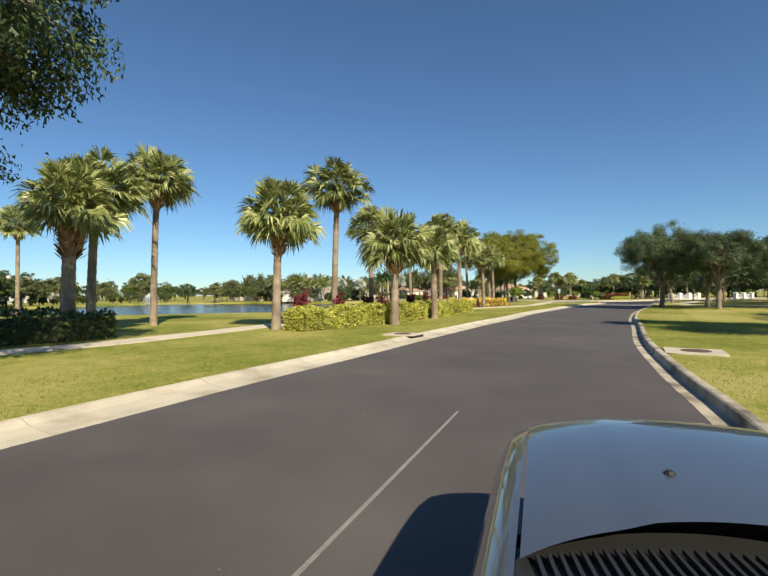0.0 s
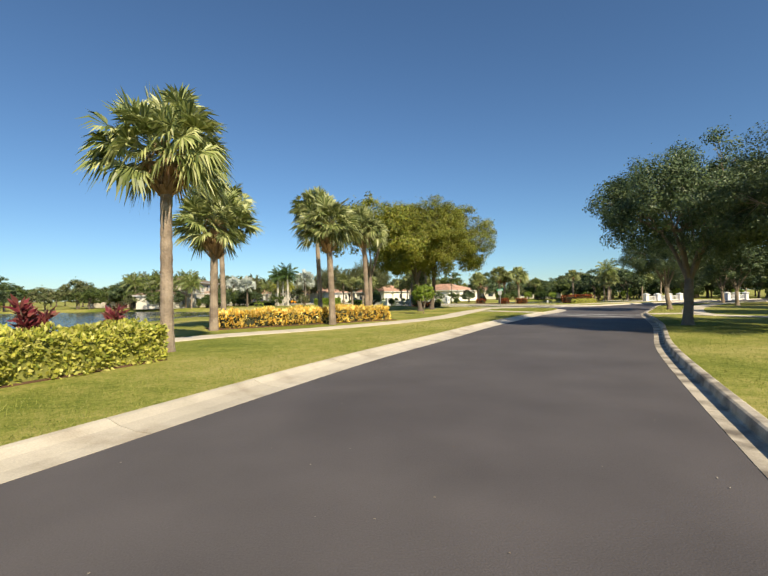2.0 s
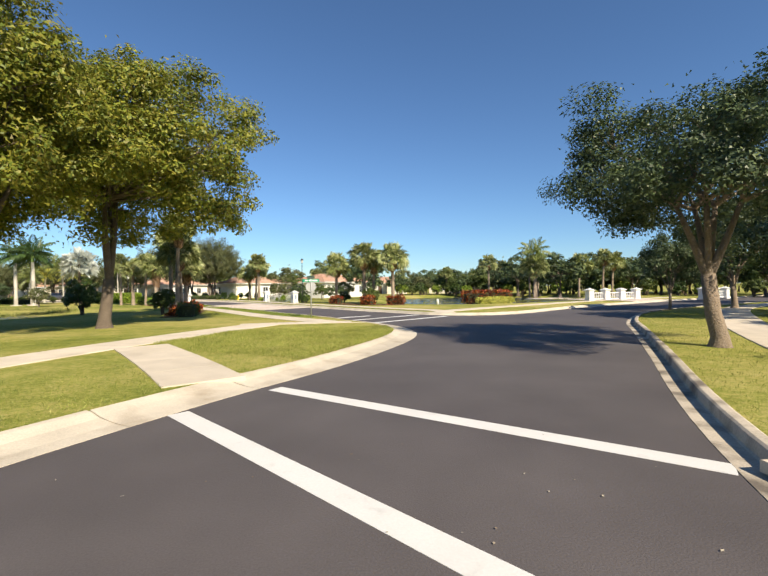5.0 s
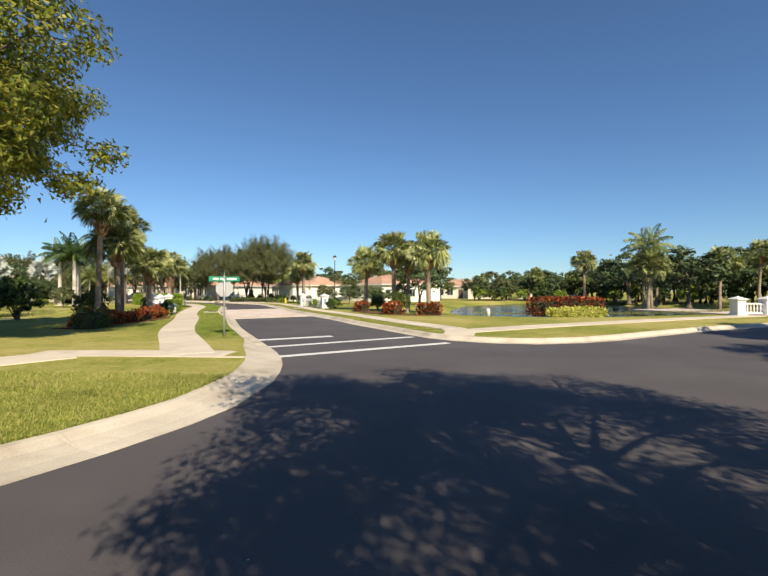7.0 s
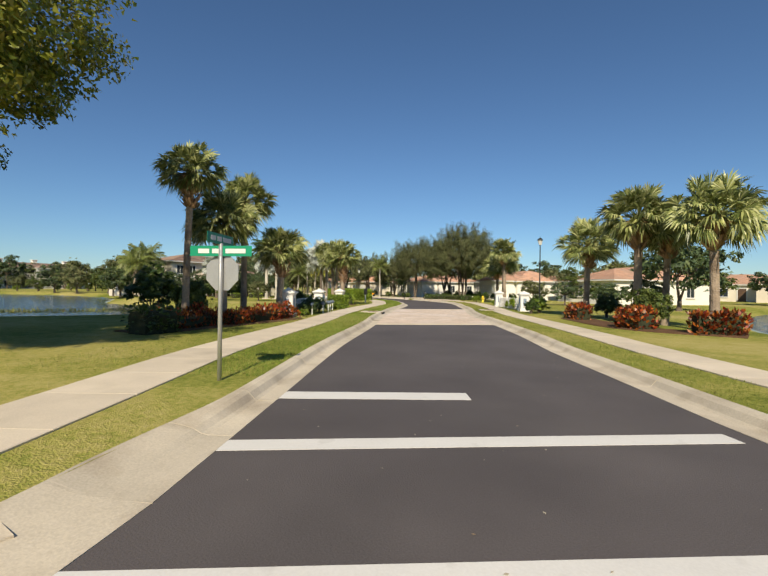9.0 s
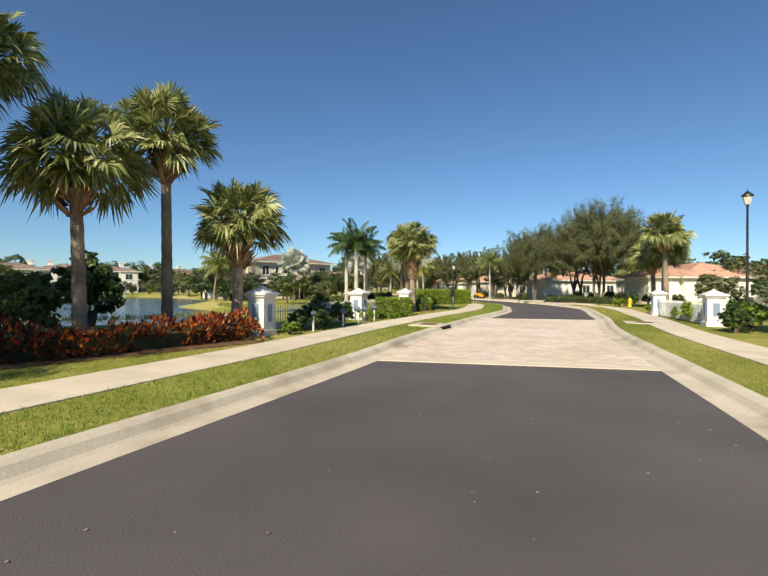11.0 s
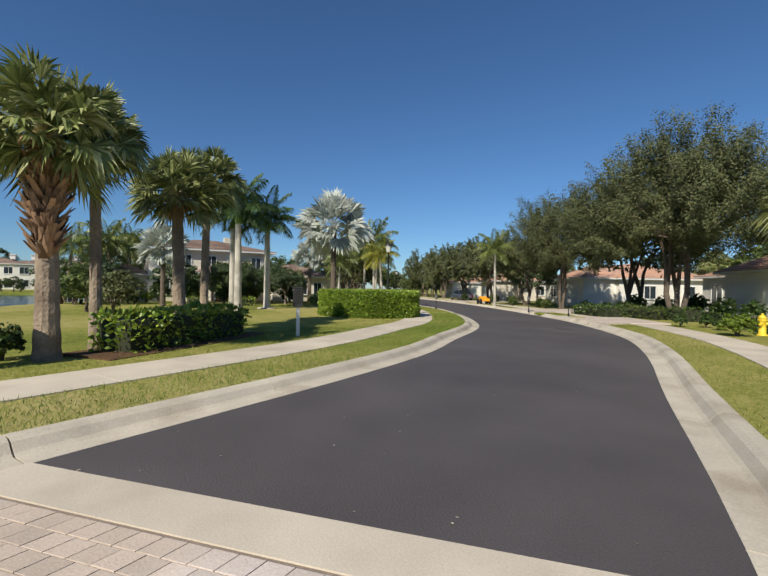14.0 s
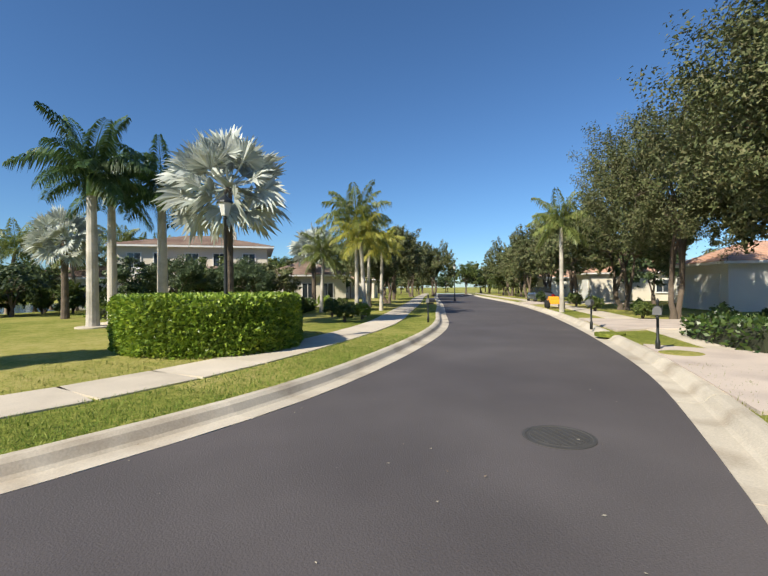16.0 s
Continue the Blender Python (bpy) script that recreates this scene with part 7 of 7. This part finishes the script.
sgn = 1 if inside(tuple(offset_line(shore2, 0.5)[5]), lb) else -1
blades("shore_grass", shore2, -sgn * 0.0, -sgn * 1.1, 4500, 0.22, "low yellowish grass at the pond edge", "reed")

# ---- brick pavers across the side street ----
P_A, P_B, P_C, P_D = Vector((26.75, 97.05)), Vector((31.0, 100.2)), Vector((22.9, 111.95)), Vector((19.9, 109.35))
bed = tagged(new("pavement"), "pinkish brick paving laid across the side street between pale bands", "brick paving", kind="structure")
left_edge = cut_line(LEFT, nearest_length(LEFT, P_A), nearest_length(LEFT, P_D), 0.5)
right_edge = list(reversed(cut_line(RIGHT_SIDE, nearest_length(RIGHT_SIDE, P_C), nearest_length(RIGHT_SIDE, P_B), 0.5)))
v = [(p.x, p.y, 0.006) for p in left_edge] + [(p.x, p.y, 0.006) for p in reversed(right_edge)]
linked("bedding_sand", mesh_of("bedding_sand", v, [tuple(range(len(v)))], M["sand"]), bed)
ls_, rs_ = along(left_edge)[-1], along(right_edge)[-1]
la_, ra_ = along(left_edge), along(right_edge)


def pave(u, w):
    """A point of the paving: u along the street, w across, both 0 to 1."""
    return at_length(left_edge, la_, u * ls_).lerp(at_length(right_edge, ra_, u * rs_), w)


for u0, u1 in ((0.0, 0.034), (0.966, 1.0)):
    q = [pave(u0, 0.0), pave(u0, 1.0), pave(u1, 1.0), pave(u1, 0.0)]
    bm = bmesh.new()
    low, top = [bm.verts.new((p.x, p.y, 0.0)) for p in q], [bm.verts.new((p.x, p.y, 0.018)) for p in q]
    f = bm.faces.new(top)
    for k in range(4):
        bm.faces.new((low[k], low[(k + 1) % 4], top[(k + 1) % 4], top[k]))
    bmesh.ops.recalc_face_normals(bm, faces=bm.faces)
    part("band", bm, M["walk"], bed, "pale concrete band")
rows_n, cols_n = 74, 29
joined_v, joined_f, made = [], [], 0
rp = random.Random(3)
for i in range(rows_n):
    u0, u1 = 0.036 + 0.928 * i / rows_n, 0.036 + 0.928 * (i + 1) / rows_n
    sh = 0.5 * (i % 2)
    for j in range(-1, cols_n):
        w0, w1 = (j + sh) / cols_n, (j + 1 + sh) / cols_n
        w0, w1 = max(0.0, w0), min(1.0, w1)
        if w1 - w0 < 0.01:
            continue
        gu, gw = (u1 - u0) * 0.02, (w1 - w0) * 0.02
        base = [pave(u0 + gu, w0 + gw), pave(u0 + gu, w1 - gw), pave(u1 - gu, w1 - gw), pave(u1 - gu, w0 + gw)]
        cx = sum((p for p in base), Vector((0, 0))) / 4
        z = 0.013 + rp.uniform(-0.0015, 0.0015)
        bev = [cx + (p - cx) * 0.96 for p in base]
        verts = [(p.x, p.y, 0.004) for p in base] + [(p.x, p.y, z - 0.0018) for p in base] + [(p.x, p.y, z) for p in bev]
        faces = [(8, 9, 10, 11)] + [(a, (a + 1) % 4, 4 + (a + 1) % 4, 4 + a) for a in range(4)] + [(4 + a, 4 + (a + 1) % 4, 8 + (a + 1) % 4, 8 + a) for a in range(4)]
        if 34 <= i < 46 and made < 300:
            linked("brick", mesh_of("brick", [(p[0] - cx.x, p[1] - cx.y, p[2]) for p in verts], faces, M["paver"]), bed, Matrix.Translation((cx.x, cx.y, 0)))
            made += 1
        else:
            b = len(joined_v)
            joined_v += verts
            joined_f += [tuple(b + k for k in f) for f in faces]
tagged(linked("bricks", mesh_of("bricks", joined_v, joined_f, M["paverstuff"]), bed), kind="stuff")

# corner lawns that the turn passes closest
L_corner = cut_line(LEFT, nearest_length(LEFT, (33.3, 70)), nearest_length(LEFT, (36.4, 79.2)), 0.5)
blades("grass", L_corner, 0.9, 7.5, 60000, 0.075, "short mown grass on the street corner")

# small pale flecks and leaf litter on the asphalt
rsf = np.random.RandomState(21)
fl = []
for line, lo, hi, n in ((LEFT, -6.5, -0.2, 900), (RIGHT_SIDE, -5.0, -0.1, 500), (LEFT, 0.05, 0.5, 350)):
    s = along(line)
    for x in rsf.uniform(10, s[-1] - 60, n):
        p, q = at_length(line, s, x), at_length(line, s, x + 0.3)
        d = (q - p).normalized()
        k = rsf.uniform(lo, hi)
        p = (p.x - d.y * k, p.y + d.x * k)
        if inside(p, road_loop) or lo > 0:
            fl.append((p[0], p[1], 0.014))
fl = np.array(fl)
flq = leaf_quads(rsf, fl, 0.035, 0, 0.6)
flq[:, :, 2] = 0.012 + (flq[:, :, 2] - 0.014) * 0.12
M["litter"] = leafmat("dry leaf litter", [(0.42, 0.38, 0.3), (0.5, 0.44, 0.34), (0.2, 0.13, 0.07)], 0.8, 0.1, 0.2)
tagged(linked("litter", quad_mesh("litter", flq, M["litter"])), "tiny dry leaves scattered on the asphalt", "leaf litter", kind="stuff")

# ---- planting in front of the houses ----
DV = "dense dark evergreen shrub against a house wall"
for i, (x, y, s, tl) in enumerate(((-15.6, 112.8, 1.5, 1.3), (-14.6, 115.0, 1.6, 1.5), (-15.2, 117.6, 1.7, 1.6), (-13.8, 119.4, 1.5, 1.4), (-15.0, 121.6, 1.8, 1.6), (-12.6, 122.6, 1.3, 1.3), (-11.8, 117.2, 1.2, 1.2), (-15.8, 110.6, 1.4, 1.2))):
    tree("dark_bush", x, y, s * 0.68, i * 63, DV, "shrub", group="house shrubs", tall=tl, name="shrub")
MT = "small dense garden tree near a house"
for i, (k, x, y, s, tl) in enumerate((("far_b", -15.4, 114.2, 0.5, 0.9), ("far_a", -16.0, 119.0, 0.55, 0.85), ("far_c", -14.6, 123.6, 0.5, 0.9), ("far_b", -20.5, 106.5, 0.55, 0.8), ("far_a", -24.5, 109, 0.6, 0.85),
                                     ("far_c", 25.0, 127.4, 0.4, 0.85), ("far_a", 31.5, 124.2, 0.36, 0.8), ("far_b", 28.2, 126.0, 0.38, 0.75), ("far_c", 35.0, 125.5, 0.42, 0.85), ("far_b", 33.5, 117.5, 0.34, 0.75),
                                     ("far_a", 40.2, 146.5, 0.6, 0.85), ("far_b", 46.0, 147.2, 0.62, 0.85), ("far_c", 51.5, 147.4, 0.6, 0.9), ("far_a", 57.5, 146.0, 0.65, 0.85), ("far_b", 63.5, 144.5, 0.65, 0.9),
                                     ("far_c", 36.0, 144, 0.6, 0.85), ("far_a", 69.5, 139.5, 0.7, 0.9), ("far_b", 33.2, 138.5, 0.55, 0.9), ("far_c", 74.5, 132, 0.7, 0.9), ("far_a", 78, 125.5, 0.7, 0.85))):
    tree(k, x, y, s, i * 97, MT, group="garden trees", tall=tl)
# trees along the far shore before the apartments
for i in range(26):
    a = i / 25
    x, y = -68.5 + 4 * math.sin(a * 9) + rw.uniform(-1.5, 1.5), 48 + a * 74 + rw.uniform(-1, 1)
    tree(("far_a", "far_b", "far_c")[i % 3], x, y, rw.uniform(0.7, 0.95) if y < 86 else rw.uniform(0.3, 0.5), i * 71, "low tree on the far pond shore", group="shore trees", tall=rw.uniform(0.75, 1.0))

for i in range(22):
    a = i / 21
    tree(("bush", "olive_bush", "dark_bush")[i % 3], -70.5 + 2 * math.sin(a * 11) + rw.uniform(-0.8, 0.8), 60 + a * 68, rw.uniform(0.8, 1.3), i * 47, "rounded shrub on the far pond shore", "shrub", group="shore shrubs", name="shrub")
for i in range(30):
    a = i / 29
    tree(("far_a", "far_b", "far_c")[i % 3], -134 + 6 * math.sin(a * 23) + rw.uniform(-1.5, 1.5), 78 + a * 105, rw.uniform(0.9, 1.1), i * 37, "broad green tree behind the lakeside apartments", group="trees behind apartments", tall=rw.uniform(0.85, 1.0))

# woods closing the view beyond the second pond
for i in range(44):
    a = (i // 2) / 21
    back = i % 2
    x, y = 49 + 47 * a + back * 5 + rw.uniform(-1.2, 1.2), 150 - 8 * a - 46 * a * a + back * 5 + rw.uniform(-1.2, 1.2)
    tree(("far_a", "far_b", "far_c")[i % 3], x, y, (0.5 + 0.32 * a + 0.18 * back) * rw.uniform(0.9, 1.1), i * 83, "dense dark green tree in the woods past the pond", group="pond wood trees", tall=rw.uniform(0.85, 1.05))

for i in range(24):
    a = i / 23
    x, y = 47 + 46 * a + rw.uniform(-1, 1), 147 - 8 * a - 46 * a * a + rw.uniform(-1, 1)
    tree(("bush", "olive_bush", "dark_bush")[i % 3], x, y, rw.uniform(1.3, 1.9), i * 61, "tall shrub at the edge of the woods", "shrub", group="wood edge shrubs", name="shrub")

# trees closing the far end of the street
for i in range(18):
    x, y = -62 - i * 2.6 + rw.uniform(-2, 2), 140 + (i % 6) * 8 + rw.uniform(-2, 2)
    tree(("far_a", "far_b", "far_c")[i % 3], x, y, rw.uniform(0.6, 0.85), i * 53, "broad-headed tree where the street bends away", group="street end trees", tall=rw.uniform(0.85, 1.05))

for i in range(14):
    x, y = -36 - (i % 7) * 5.2 + rw.uniform(-1, 1), 158 + (i // 7) * 6 + (i % 7) * 2.2 + rw.uniform(-1, 1)
    tree(("far_c", "far_b", "far_a")[i % 3], x, y, rw.uniform(0.5, 0.7), i * 59, "broad-headed tree where the street bends away", group="street end trees", tall=rw.uniform(0.85, 1.0))

# low beds along the drives
for i, (x, y, sc) in enumerate(((14.6, 136.6, 0.8), (16.2, 135.5, 0.75), (11.2, 137.6, 0.8), (9.0, 138.8, 0.85), (12.6, 138.4, 0.9), (17.8, 134.4, 0.7), (19.2, 133.4, 0.75), (20.8, 132.4, 0.7))):
    tree("dark_bush", x, y, sc, i * 77, "dense dark shrub under the street trees", "shrub", group="shade shrubs", name="shrub")
hedge([(8.0, 134.4), (9.6, 133.4), (11.2, 132.6)], 1.2, 0.6, "darkhedge", 0.13, 130, "low dark clipped bed beside a driveway", seed=31, ragged=0.08)
hedge([(9.6, 135.2), (11.4, 134.6), (13.0, 134.0)], 1.2, 0.6, "mixed", 0.13, 120, "low yellow-green clipped bed beside a driveway", seed=32, ragged=0.09)
hedge([(13.2, 134.6), (14.4, 133.9)], 1.0, 0.65, "darkhedge", 0.13, 120, "low dark clipped bed beside a driveway", seed=33, ragged=0.08)
hedge([(-7.4, 123.9), (-10.5, 124.8), (-13.0, 125.6)], 1.1, 0.75, "darkhedge", 0.13, 110, "dark clipped hedge along the garden edge", seed=34, ragged=0.06)
hedge([(-8.6, 117.0), (-8.3, 118.6)], 0.8, 0.6, "hedge", 0.12, 120, "short clipped hedge on the front lawn", seed=35, ragged=0.05)
hedge([(-8.0, 114.0), (-8.1, 115.3)], 0.8, 0.6, "hedge", 0.12, 120, "short clipped hedge on the front lawn", seed=36, ragged=0.05)

# little garden posts along the fence
M["slate"] = mat("slate blue cap", (0.12, 0.15, 0.19), 0.5, 0.1, 4, 40, 0.05)
for x, y in ((21.3, 98.3), (20.6, 99.9), (20.0, 101.0), (19.7, 101.5), (18.9, 102.6)):
    t = tagged(new("garden_post"), "short white post with a slate diamond cap", "garden post", "garden posts")
    t.matrix_basis = pose(x, y, GROUND - 0.03, 0, 0, 30)
    bm = bmesh.new()
    box(bm, 0, 0, 0.25, 0.05, 0.05, 0.55, 0.004)
    part("stake", bm, M["white"], t)
    bm = bmesh.new()
    lathe(bm, [(0.02, 0.48), (0.15, 0.6), (0.02, 0.74)], 4)
    part("cap", bm, M["slate"], t)
# grass rings at the mailboxes
for x, y in ((10.25, 130.8), (6.6, 132.45)):
    t = tagged(new("tree_ring"), "small grass ring around a mailbox post", "grass ring", kind="structure")
    t.matrix_basis = pose(x, y, GROUND)
    bm = bmesh.new()
    lathe(bm, [(0.42, -0.05), (0.42, 0.05), (0.36, 0.06), (0.05, 0.065)], 22)
    part("turf", bm, M["grass"], t)

# mixed garden trees behind the pond lawn
for i, (x, y, s, tl) in enumerate(((-2.5, 108.6, 0.34, 0.9), (2.2, 109.8, 0.3, 0.95), (-12.4, 108.8, 0.45, 0.85), (-22.8, 106.6, 0.42, 0.85), (-29, 109.3, 0.5, 0.85), (-34, 114.5, 0.6, 0.9), (-40, 113, 0.62, 0.85), (-47, 111, 0.65, 0.9), (-54, 110, 0.7, 0.85),
                                   (13.4, 128.6 + 20, 0.7, 0.9), (22.5, 147.5, 0.7, 0.9), (-9.5, 152, 0.7, 0.9), (26.5, 141.5, 0.6, 0.9))):
    tree(("far_a", "far_c", "far_b")[i % 3], x, y, s, i * 83, "leafy garden tree behind the pond lawn", group="garden trees", tall=tl)
for x, y, sc, tl in ((-11.2, 117.6, 0.4, 0.95), (-12.8, 121.0, 0.42, 0.9), (-10.5, 121.8, 0.34, 0.95)):
    tree("oak_mid", x, y, sc, x * 31, "dark dense tree before the front of a house", group="garden trees", tall=tl)
for i, (x, y, h) in enumerate(((-14.6, 109.4, 1.9), (-15.9, 110.2, 2.1), (-17.4, 110.0, 1.8), (-16.6, 108.7, 1.6))):
    rosette(x, y, h, 0.9, "mixed", "clump of large upright tropical leaves on the lawn edge", 7, 80 + i, group="tropical clumps")
